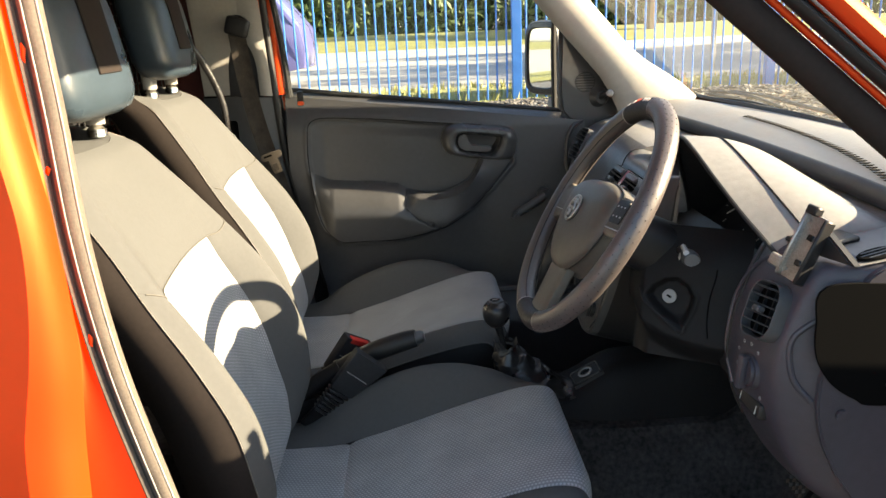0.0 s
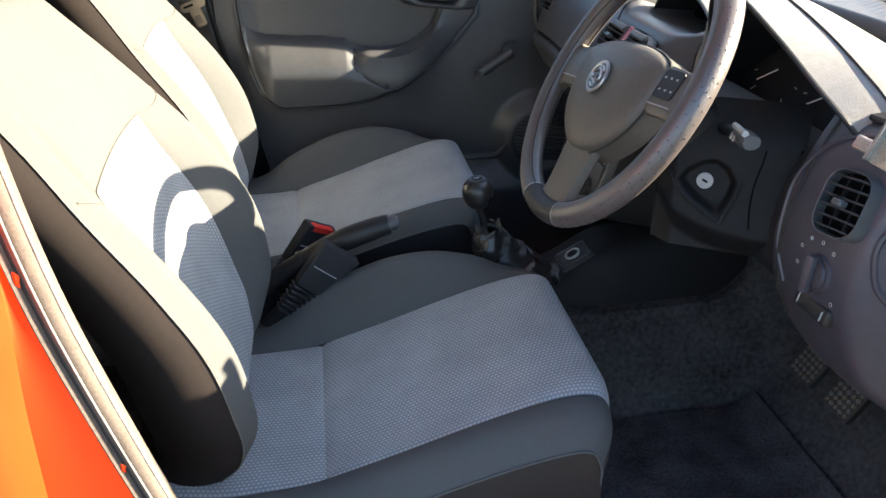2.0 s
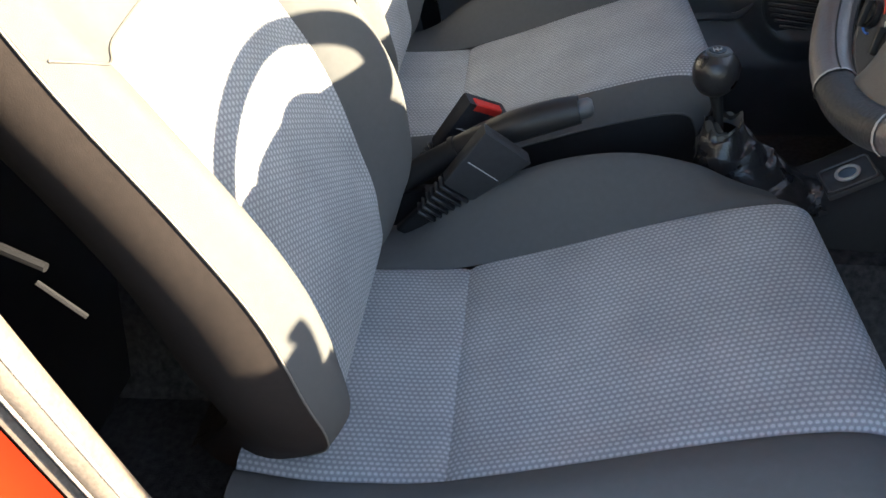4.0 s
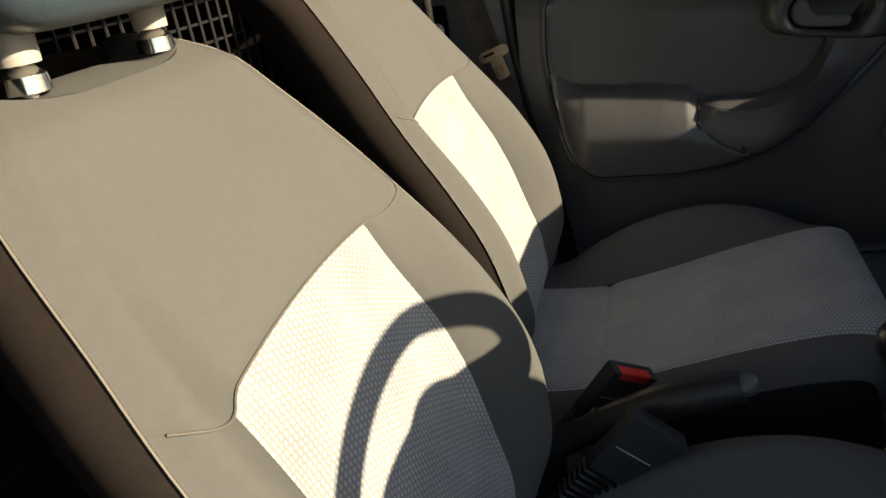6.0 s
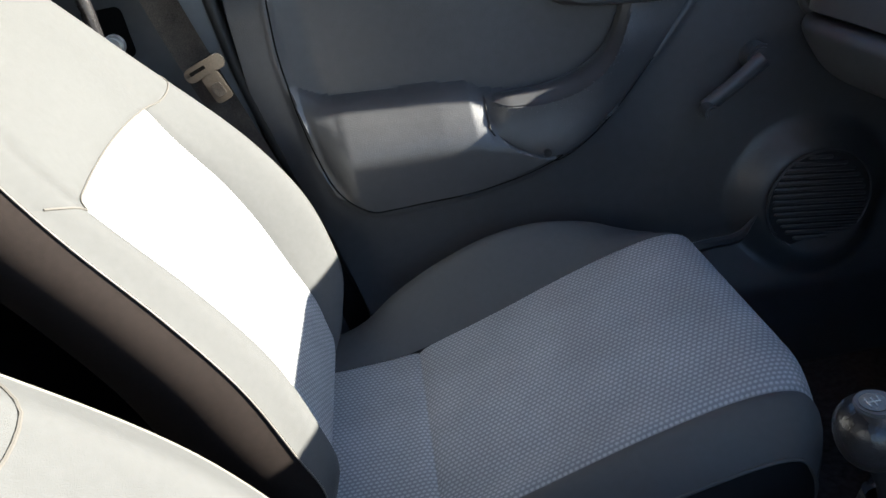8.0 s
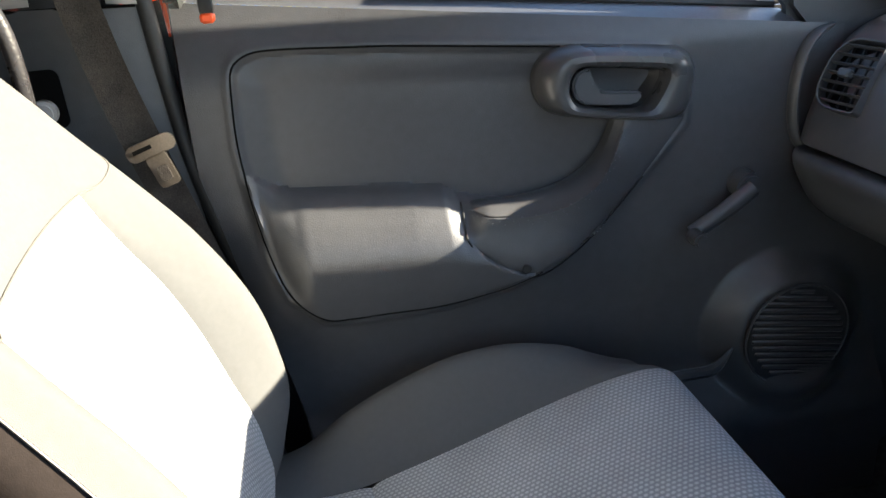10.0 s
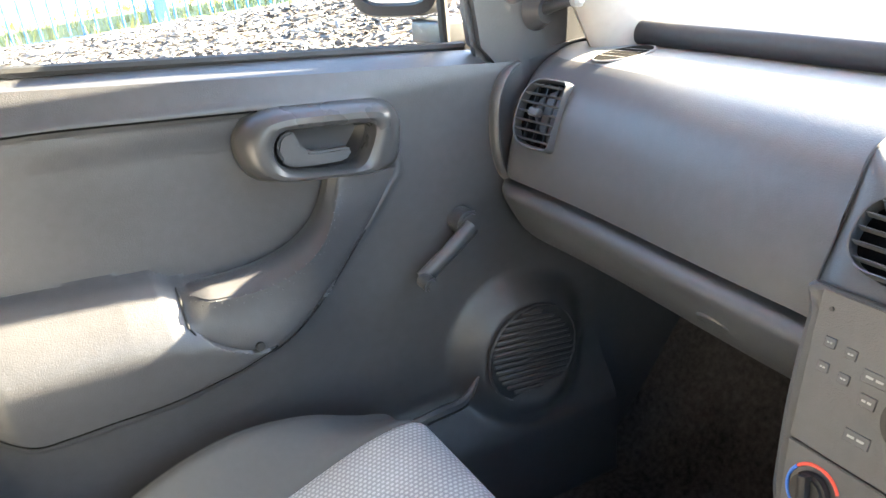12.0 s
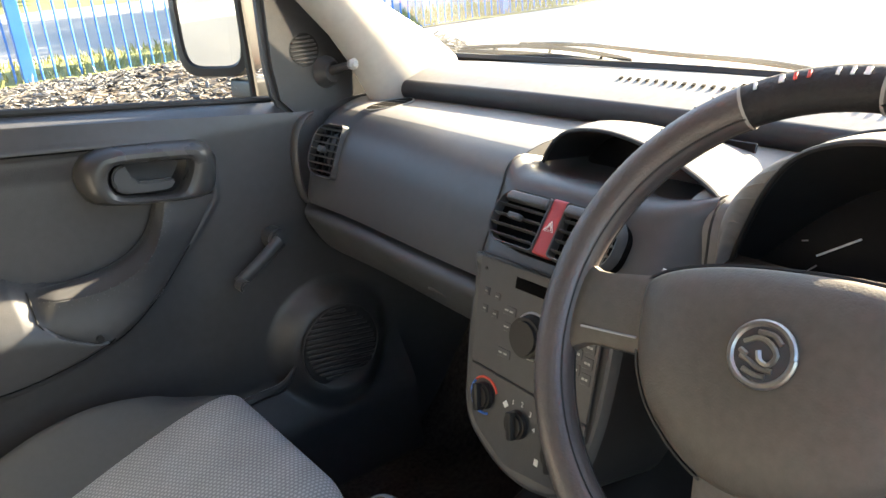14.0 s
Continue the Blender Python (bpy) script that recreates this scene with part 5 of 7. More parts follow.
# radio face
part("display", box(0.080, 0.014, 0.0012, 0.0004, 1, SM @ pose(0.001, -0.0735, 0.0074)), M_VOID, radio, "dark unlit display slot")
knob = part("volume_knob", cyl(0.0255, 0.020, 40, 0.004, SM @ pose(0.000, -0.128, 0.016), 0.0235), M_BLACK, radio, "large round volume knob")
part("knob_ring", tube([SM @ Vector((0.0275 * math.cos(a), -0.128 + 0.0275 * math.sin(a), 0.0075)) for a in (2 * math.pi * k / 40 for k in range(41))], 0.0016, 6), M_GREYTRIM, radio)
BTN = [(-0.085, -0.097, 0.006, 0.006), (-0.066, -0.099, 0.006, 0.006), (-0.085, -0.119, 0.006, 0.006), (-0.066, -0.121, 0.006, 0.006), (-0.042, -0.110, 0.018, 0.008), (-0.043, -0.130, 0.010, 0.008),
       (-0.042, -0.163, 0.018, 0.008), (0.046, -0.114, 0.024, 0.011), (0.046, -0.134, 0.020, 0.009), (0.062, -0.080, 0.016, 0.013), (0.082, -0.080, 0.012, 0.010), (0.068, -0.106, 0.010, 0.010),
       (0.068, -0.124, 0.010, 0.010), (0.068, -0.142, 0.010, 0.010), (0.084, -0.112, 0.010, 0.010), (0.084, -0.130, 0.010, 0.010), (0.084, -0.148, 0.010, 0.010), (0.040, -0.160, 0.020, 0.009)]
for a, b, w, h in BTN:
    bt = part("button", box(w + 0.004, h + 0.003, 0.0016, 0.0006, 1, SM @ pose(a, b, 0.0074)), M_DASH, radio)
    for q in (-0.25, 0.2):
        part("button_mark", box(w * 0.34, h * 0.26, 0.0004, 0, 1, SM @ pose(a + w * q, b, 0.0084)), M_PALE, bt)
part("display_hole", cyl(0.002, 0.002, 10, 0, SM @ pose(-0.092, -0.070, 0.0072)), M_BLACKRUBBER, radio)
# heater dials
for i, (a, b, r) in enumerate(((-0.063, -0.226, 0.018), (-0.001, -0.238, 0.018), (0.062, -0.250, 0.018))):
    dial = part("heater_dial", cyl(r, 0.012, 32, 0.003, SM @ pose(a, b, 0.012), r * 0.9), M_BLACK, stack, "round heater dial")
    part("grip", box(0.009, 2 * r * 0.94, 0.012, 0.003, 2, SM @ pose(a, b, 0.019, 0, 0, 14)), M_BLACK, dial)
    if i == 0:
        for mname, material, a0, a1 in (("warm_arc", M_REDPRINT, 25, 140), ("cold_arc", M_BLUE, 142, 295)):
            part(mname, tube([SM @ Vector((a + 0.023 * math.cos(radians(q)), b + 0.023 * math.sin(radians(q)), 0.0078)) for q in np.linspace(a0, a1, 20)], 0.0016, 6), material, dial)


def writing(text, size, m, material, parent, name="print"):
    cu = bpy.data.curves.new(name, "FONT")
    cu.body, cu.size, cu.align_x, cu.align_y, cu.extrude = text, size, "CENTER", "CENTER", 0.0002
    tmp = bpy.data.objects.new(name, cu)
    me = bpy.data.meshes.new_from_object(tmp)
    bpy.data.objects.remove(tmp)
    ob = new(name, me)
    me.transform(m)
    me.materials.append(material)
    ob.parent = parent
    return ob


for k, q in enumerate((118, 84, 48, 8)):
    writing(str(k + 1), 0.009, SM @ pose(-0.001 + 0.026 * math.cos(radians(q)), -0.238 + 0.026 * math.sin(radians(q)), 0.0082), M_WHITE, heat)
part("fan_mark", box(0.007, 0.007, 0.0008, 0, 1, SM @ pose(-0.025, -0.222, 0.008, 0, 0, 45)), M_WHITE, heat)
part("air_mark", box(0.006, 0.008, 0.0008, 0, 1, SM @ pose(0.036, -0.270, 0.008)), M_WHITE, heat)

# hoods over the clock and the instruments
ARCH = spline([(0.774, 0.096, 1.196), (0.776, 0.089, 1.211), (0.778, 0.072, 1.231), (0.779, 0.046, 1.243), (0.780, 0.0, 1.247), (0.779, -0.05, 1.241), (0.774, -0.10, 1.229), (0.764, -0.145, 1.215), (0.755, -0.172, 1.203)], 48)


def clock_out(u, v):
    p = ARCH[round(u * 48)]
    q = Vector((RIDGE(p.y) - 0.010, p.y * 1.08, 1.219))
    r = p.lerp(q, v)
    r.z += 0.012 * math.sin(math.pi * v) * math.sin(math.pi * u)
    return r


def clock_in(u, v):
    p = ARCH[round(u * 48)]
    q = Vector((0.868, -0.03 + (p.y + 0.03) * 0.86, 1.183 + (p.z - 1.19) * 0.80))
    return p.lerp(q, v) + Vector((0, 0, -0.006 * math.sin(math.pi * min(1, v * 4) / 2) * math.sin(math.pi * u)))


part("clock_hood", grid(clock_out, 48, 14), M_DASHTOP, dash, "small hood over the clock display")
part("clock_cavity", grid(clock_in, 48, 6, flip=True), M_BLACK, dash, "black hollow of the clock display")
part("clock_glass", box(0.004, 0.23, 0.06, 0.001, 1, pose(0.858, -0.03, 1.205, 0, 20, 0)), M_GLOSSBLACK, dash, "dark display glass")
part("clock_rim", tube([p + Vector((0, 0, -0.001)) for p in ARCH], 0.0028, 6), M_BLACK, dash)
LIP = spline([(0.752, -0.188, 1.135), (0.738, -0.208, 1.178), (0.708, -0.248, 1.245), (0.688, -0.287, 1.285), (0.674, -0.345, 1.305), (0.672, -0.40, 1.297), (0.675, -0.492, 1.264), (0.692, -0.547, 1.227), (0.708, -0.577, 1.202), (0.728, -0.592, 1.175), (0.750, -0.598, 1.15)], 60)


def rim(u):
    return LIP[round(u * 60)].copy()


def outer(u, v):
    p = rim(u)
    q = Vector((RIDGE(p.y) - 0.014, -0.395 + (p.y + 0.395) * 0.98, 1.213))
    r = p.lerp(q, v)
    r.z += 0.026 * math.sin(math.pi * v) * math.sin(math.pi * u) ** 0.7
    return r


def inner(u, v):
    p = rim(u)
    q = Vector((0.822, -0.375 + (p.y + 0.375) * 0.86, 1.135 + (p.z - 1.135) * 0.60))
    return p.lerp(q, v) + Vector((0.0, 0, -0.006 * math.sin(math.pi * min(1, v * 4) / 2) * math.sin(math.pi * u)))


# Hood colour holds sunlight, so it is paler than the face plastic.
part("instrument_hood", grid(outer, 60, 20), M_DASHTOP, dash, "large dusty instrument hood, sunlight put into its pale grey")
part("hood_seam", tube([outer(u, 0.27) + Vector((0, 0, 0.001)) for u in np.linspace(0.08, 0.94, 50)], 0.0016, 5), M_BLACKRUBBER, dash)
part("instrument_cavity", grid(inner, 60, 8, flip=True), M_BLACK, dash, "black hollow of the instruments")
part("hood_edge", tube([rim(u) + Vector((0, 0, -0.003)) for u in np.linspace(0, 1, 60)], 0.0032, 8), M_BLACK, dash)
cl = part("instrument_panel", box(0.01, 0.36, 0.115, 0.004, 1, pose(0.812, -0.375, 1.172, 0, 22, 0)), M_CONSOLE, dash, "dark instrument cluster with white dial marks")
CM = basis((0.805, -0.370, 1.175), (0, -1, 0), (math.sin(radians(22)), 0, math.cos(radians(22))))
for cx, r in ((-0.075, 0.055), (0.055, 0.055), (0.125, 0.030)):
    for k in range(10):
        a = radians(225 - 30 * k)
        part("dial_mark", box(0.010 if k % 3 == 0 else 0.006, 0.0014, 0.001, 0, 1, CM @ pose(cx + r * math.cos(a), r * math.sin(a), 0.002, 0, 0, math.degrees(a))), M_PALE, cl)
    part("needle", box(r * 0.8, 0.002, 0.001, 0, 1, CM @ pose(cx - 0.35 * r, -0.25 * r, 0.004, 0, 0, 35)), M_WHITE, cl)
part("fuel_mark", box(0.012, 0.016, 0.001, 0, 1, CM @ pose(0.145, -0.045, 0.002)), mat("amber_print", (0.55, 0.35, 0.08), 0.6), cl)

BR = spline([(0.93, 0, 1.217), (0.80, 0, 1.207), (0.757, 0, 1.203), (0.740, 0, 1.195), (0.731, 0, 1.178), (0.727, 0, 1.15), (0.720, 0, 1.11), (0.706, 0, 1.06)], 40)
# Paled to the dash-top colour to imitate sky reflected on the bend.
part("fascia_bridge", grid(lambda u, v: (BR[round(v * 40)].x + 0.006 * u, -0.145 - 0.042 * u, BR[round(v * 40)].z), 12, 40, flip=True), M_DASHTOP, dash, "grey fascia between clock and instruments, paled for sky reflection")
part("bridge_seam", tube([p + Vector((-0.001, -0.178, 0.001)) for p in BR[12:]], 0.0014, 5), M_BLACKRUBBER, dash)
part("hood_shoulder", grid(lambda u, v: Vector((BR[round(6 + 26 * v)].x + 0.005, -0.185, BR[round(6 + 26 * v)].z)).lerp(LIP[round(17 * (1 - v))] + Vector((0.001, 0, 0.001)), u) + Vector((-0.010, 0, 0.008)) * math.sin(math.pi * u), 10, 26, flip=True), M_DASHTOP, dash, "rounded shoulder of the instrument hood")
part("shelf_side", grid(lambda u, v: Vector(fp(0, round(u * 30) / 45)) + Vector((0, -0.0004, -0.0006 - 0.06 * v)), 30, 3), M_DASHTOP, dash)
# driver's fascia below the hood
DF = [(0.752, 1.150), (0.735, 1.130), (0.718, 1.095), (0.705, 1.050), (0.700, 1.005), (0.712, 0.965), (0.745, 0.930), (0.82, 0.905), (1.05, 0.88)]
dfc = spline([(a, 0, b) for a, b in DF], 30)
part("driver_fascia", grid(lambda u, v: (dfc[round(v * 30)].x, -0.115 - 0.425 * u, dfc[round(v * 30)].z), 40, 30, flip=True), M_BLACK, dash, "black driver's side fascia")
part("shelf_right", grid(lambda u, v: (0.76 + 0.15 * v, -0.52 - 0.18 * u, 1.196 + 0.022 * v), 8, 8, flip=True), M_DASHTOP, dash)
RF = [(0.800, 1.199), (0.765, 1.198), (0.742, 1.190), (0.726, 1.165), (0.711, 1.130), (0.699, 1.095), (0.692, 1.055), (0.692, 1.020), (0.700, 0.980), (0.722, 0.930), (0.76, 0.880), (0.84, 0.83), (0.95, 0.80)]
rfc = spline([(a, 0, b) for a, b in RF], 48)


def right_pt(u, v):
    y = -0.530 - 0.180 * u
    c = rfc[round(v * 48)]
    bulge = 0.016 * math.sin(math.pi * min(1.0, u * 0.9 + 0.1)) * sm(0.02, 0.2, v)
    return (c.x - bulge + 0.05 * sm(0.78, 1.0, u) ** 2, y, c.z)


def on_right(y, z):
    """A point of the switch panel at y and z."""
    u = min(1.0, max(0.0, (-0.530 - y) / 0.180))
    v = min((k / 96 for k in range(97)), key=lambda q: abs(right_pt(u, q)[2] - z) + (0.5 if q < 0.15 else 0))
    return Vector((right_pt(u, v)[0], y, z))


part("switch_panel", grid(right_pt, 30, 48, flip=True), M_PLUM, dash, "violet-grey outer switch panel")
part("panel_seam", tube([Vector(right_pt(0.08 + 0.04 * math.sin(3 * q), q)) + Vector((-0.001, 0, 0)) for q in np.linspace(0.12, 0.75, 30)], 0.0022, 6), M_BLACKRUBBER, dash)
part("panel_rim", tube(spline([on_right(y, z) for y, z in ((-0.640, 1.190), (-0.600, 1.184), (-0.560, 1.160), (-0.534, 1.115), (-0.536, 1.071), (-0.546, 1.028), (-0.570, 0.990))], 40), 0.0034, 8), M_PLUM, dash, "rounded edge of the switch panel")
part("end_ridge", tube(spline([on_right(y, z) for y, z in ((-0.704, 1.150), (-0.690, 1.120), (-0.686, 1.094), (-0.692, 1.052), (-0.700, 1.025))], 30), 0.0040, 8), M_PLUM, dash, "rounded outer ridge of the dashboard end")
part("fascia_joint", tube(spline([(min(dfc, key=lambda c: abs(c.z - z)).x - 0.001, y, z) for y, z in ((-0.488, 1.125), (-0.462, 1.080), (-0.455, 1.041), (-0.462, 1.010), (-0.474, 0.986))], 30), 0.0024, 6), M_VOID, dash)
part("dash_cap", prism([(c.x - 0.85, c.z - 1.0) for c in rfc[::3]] + [(1.05 - 0.85, 0.80 - 1.0), (1.05 - 0.85, 1.22 - 1.0)], 0.01, basis((0.885, -0.702, 1.0), (1, 0, 0), (0, 0, 1)), 0.002), M_PLUM, dash, "violet-grey dashboard end")
REC = spline([(0.95, 0, 1.172), (0.83, 0, 1.176), (0.722, 0, 1.178), (0.714, 0, 1.13), (0.718, 0, 1.09), (0.738, 0, 1.055), (0.770, 0, 1.032), (0.80, 0, 1.022), (0.95, 0, 1.02)], 40)
part("end_recess", prism([(p.x, p.z) for p in REC], 0.004, basis((0, -0.7105, 0), (1, 0, 0), (0, 0, 1))), M_VOID, dash, "black recess in the dashboard end")
part("cap_bolt", cyl(0.008, 0.01, 16, 0.002, basis((0.812, -0.720, 1.052), (1, 0, 0), (0, 0, 1))), M_STEEL, dash, "steel bolt head")
part("cap_plug", cyl(0.007, 0.004, 16, 0.001, basis((0.756, -0.714, 1.012), (1, 0, 0), (0, 0, 1))), M_PLUM, dash)
vent("driver_vent", basis((0.681, -0.641, 1.126), (0.12, -1, 0.12), (0.36, 0.05, 0.93)), 0.060, 0.072, dash, "driver's side air vent with black slats", 6, 0.020, 0.020, 2)
ls = part("light_switch", cyl(0.024, 0.018, 32, 0.004, basis((0.678, -0.634, 1.038), (0, -1, 0), (0.12, 0, 1)), 0.022), M_PLUM, dash, "round light switch")
part("switch_grip", box(0.011, 0.046, 0.016, 0.004, 2, basis((0.667, -0.634, 1.038), (0.25, -1, 0), (0.12, 0, 1))), M_PLUM, ls)
for k, (dy, dz) in enumerate(((-0.02, 0.034), (0.0, 0.038), (0.02, 0.034), (0.034, 0.018), (0.036, -0.004), (-0.034, -0.022))):
    part("switch_mark", tube([(0.6755, -0.634 + dy + 0.0022 * math.cos(a), 1.038 + dz + 0.0022 * math.sin(a)) for a in (2 * math.pi * j / 10 for j in range(11))], 0.0005, 5), M_PALE, ls)
tw_ = part("thumb_wheel", box(0.014, 0.062, 0.022, 0.005, 3, pose(0.684, -0.634, 0.992, 0, 12, 0)), M_BLACK, dash, "pair of thumb wheels")
for dy in (-0.022, 0.022):
    part("thumb_mark", box(0.0012, 0.0018, 0.012, 0, 1, pose(0.6768, -0.634 + dy, 0.993, 0, 12, 0)), M_PALE, tw_)

# phone holder on the dash corner
ph = thing("phone_holder", "scratched grey metal phone holder clamped on the dashboard", "phone holder")
PM = basis((0.727, -0.651, 1.205), (0.22, -0.95, -0.12), (0.28, 0.32, 0.91)) @ Matrix.Diagonal((0.86, 0.96, 0.85, 1))
part("back_plate", box(0.040, 0.088, 0.006, 0.002, 2, PM), M_HOLDER, ph)
part("side_rail", box(0.006, 0.088, 0.020, 0.002, 1, PM @ pose(0.022, 0, 0.008)), M_BLACK, ph)
part("side_rail", box(0.006, 0.088, 0.014, 0.002, 1, PM @ pose(-0.022, 0, 0.005)), M_HOLDER, ph)
for y in (-0.02, 0.015):
    part("slot", box(0.012, 0.008, 0.002, 0.001, 1, PM @ pose(0, y, 0.004)), M_GLOSSBLACK, ph)
for x, y in ((-0.016, 0.034), (0.016, 0.034), (-0.016, -0.034), (0.016, -0.034)):
    part("rivet", cyl(0.003, 0.003, 10, 0, PM @ pose(x, y, 0.004)), M_STEEL, ph)
part("clip", box(0.024, 0.016, 0.012, 0.002, 1, PM @ pose(-0.034, -0.030, 0.006)), M_HOLDER, ph)
part("top_clip", box(0.020, 0.012, 0.016, 0.002, 1, PM @ pose(-0.014, 0.048, 0.006)), M_BLACK, ph)
part("arm", tube([PM @ Vector((0, -0.03, -0.004)), (0.770, -0.612, 1.200)], 0.009, 10), M_BLACK, ph)
part("gusset", prism([(0.0, 0.0), (0.062, 0.002), (0.0, 0.038)], 0.012, basis((0.746, -0.655, 1.199), (0.22, -0.97, 0), (0.05, 0.0, 1)), 0.002), M_BLACK, ph, "black plastic gusset")
part("foot", box(0.07, 0.06, 0.008, 0.003, 1, pose(0.772, -0.60, 1.2025, 0, -6, 10)), M_BLACK, ph)

# ---- steering ----
WC = Vector((0.5265, -0.3666, 1.1915))
WA = radians(31.8)
WT = basis(WC, (0, -1, 0), (math.sin(WA), 0, math.cos(WA)))  # local x right, y up the wheel, z towards the driver
WM = WT @ pose(0, 0, 0, 0, 0, 8)  # the wheel stands turned a little to the left
wheel = thing("steering_wheel", "worn leather-covered steering wheel with a round badge", "steering wheel")
RR, RT = 0.1882, 0.0170


def rim_seg(a0, a1, r, n=40):
    def fn(u, v):
        a, b = radians(a0 + (a1 - a0) * u), 2 * math.pi * v
        k = RR + r * math.cos(b)
        return WM @ Vector((k * math.cos(a), k * math.sin(a), r * math.sin(b) * 0.95))
    return grid(fn, n, 16, wrap=True)


M_GRIP = mat("ribbed_black_grip", (0.012, 0.012, 0.013), 0.6, noise_scale=20, vary=0.3, bump=0.8, bump_scale=260)
COVERS, GRIPS = ((-74, 80), (110, 254)), ((80, 110), (254, 286))
for a0, a1 in COVERS:
    part("rim_cover", rim_seg(a0, a1, RT, 90), M_LEATHER, wheel, "worn plum-black leather rim cover")
for a0, a1 in GRIPS:
    part("rim_grip", rim_seg(a0, a1, RT * 0.97, 36), M_GRIP, wheel, "black textured grip section")
for a in (-74, 80, 110, 254):
    part("stitch_ring", rim_seg(a - 0.4, a + 0.4, RT + 0.0010, 2), M_SLEEVE, wheel, "pale piping ring")
# seams of the cover along the inside of the rim
for a0, a1 in COVERS:
    for b in (2.55, 3.75):
        part("cover_seam", tube([WM @ Vector(((RR + RT * 1.01 * math.cos(b)) * math.cos(q), (RR + RT * 1.01 * math.cos(b)) * math.sin(q), RT * 0.96 * math.sin(b))) for q in (radians(a0 + (a1 - a0) * k / 60) for k in range(61))], 0.0009, 5), M_BLACKRUBBER, wheel)
bm = bmesh.new()
for a0, a1 in COVERS:
    for i in range(32):
        a = radians(a0 + 5 + (a1 - a0 - 10) * i / 31)
        for b in (-0.2, 0.25, 0.7):
            k = RR + RT * 0.985 * math.cos(b)
            bmesh.ops.create_icosphere(bm, subdivisions=1, radius=0.0010, matrix=Matrix.Translation(WM @ Vector((k * math.cos(a + 0.03 * b), k * math.sin(a + 0.03 * b), RT * 0.985 * math.sin(b) * 0.95))))
tagged(part("perforation", bm, M_BLACK, wheel), kind="stuff")
for k in range(9):
    a = 84 + 2.8 * k
    q = radians(a)
    if k in (3, 7):
        continue
    part("grip_print", box(0.0070, 0.0026 if k % 3 else 0.0040, 0.0012, 0.0004, 1, WM @ pose((RR + 0.006) * math.cos(q), (RR + 0.006) * math.sin(q), RT * 0.90, 0, 20, a)), M_REDPRINT if k in (4, 5) else M_WHITE, wheel, "worn print bar on the grip")
# hub pad
HUB = [(0.0, 0.057), (0.050, 0.055), (0.090, 0.047), (0.111, 0.035), (0.113, 0.015), (0.110, -0.005), (0.104, -0.030), (0.088, -0.058), (0.058, -0.084), (0.030, -0.097), (0.0, -0.100)]
hubr = HUB + [(-x, y) for x, y in reversed(HUB[1:-1])]
hc = []
mh = len(hubr)
for k in range(80):
    f = k / 80 * mh
    i = int(f)
    t = f - i
    a, b, c, d = (Vector((*hubr[(i + q) % mh], 0)) for q in (-1, 0, 1, 2))
    hc.append(0.5 * ((2 * b) + (c - a) * t + (2 * a - 5 * b + 4 * c - d) * t * t + (3 * b - 3 * c + d - a) * t ** 3))
hub = part("airbag_cover", loft([[WM @ Vector((q.x * s, q.y * s, z)) for q in hc] for s, z in ((0.99, -0.03), (0.99, -0.002), (0.975, 0.006), (0.92, 0.0125), (0.75, 0.0190), (0.50, 0.0230), (0.25, 0.0250), (0.05, 0.0255))]), M_HUB, wheel, "domed grey-brown hub cover")
part("hub_seam", tube([WM @ Vector((q.x * 1.0, q.y * 1.0, 0.0032)) for q in hc + hc[:1]], 0.0016, 5), M_BLACKRUBBER, hub, "fine dark gap round the hub cover")
bd = part("badge", cyl(0.0205, 0.006, 40, 0.001, WM @ pose(-0.002, -0.004, 0.0262)), M_LEVER, hub, "round badge with silver relief on a dark ground")
part("badge_ring", tube([WM @ Vector((-0.002 + 0.0205 * math.cos(a), -0.004 + 0.0205 * math.sin(a), 0.0285)) for a in (2 * math.pi * k / 40 for k in range(41))], 0.0026, 8), M_BADGE, bd)
for pts in ([(-0.012, 0.006), (-0.004, 0.010), (0.004, 0.008), (0.010, 0.001), (0.006, -0.006), (0.0, -0.004), (-0.002, 0.002)], [(-0.013, -0.003), (-0.006, -0.006), (0.0, -0.009), (0.009, -0.010)], [(-0.014, 0.001), (-0.009, -0.002)], [(-0.004, 0.014), (0.006, 0.013), (0.012, 0.008)], [(-0.010, -0.011), (-0.002, -0.014), (0.005, -0.014)]):
    part("badge_relief", tube([WM @ Vector((q.x - 0.002, -0.004 + q.y, 0.0300)) for q in spline([(a, b, 0) for a, b in pts], 14)], 0.0020, 6), M_BADGE, bd)


def spoke(a0, a1, w0, w1, z0, z1, n=10):
    A, B = Vector((*a0, 0)), Vector((*a1, 0))
    d = (B - A).normalized()
    s = Vector((-d.y, d.x, 0))
    rings = []
    for k in range(n + 1):
        t = k / n
        c = A.lerp(B, t)
        w = w0 + (w1 - w0) * t + 0.030 * max(0.0, (t - 0.72) / 0.28) ** 2
        z = z0 + (z1 - z0) * t
        rings.append([WM @ (c + s * (w / 2) * math.copysign(abs(math.cos(q)) ** 0.5, math.cos(q)) + Vector((0, 0, z + 0.011 * math.copysign(abs(math.sin(q)) ** 0.6, math.sin(q))))) for q in (2 * math.pi * j / 16 for j in range(16))])
    return loft(rings)


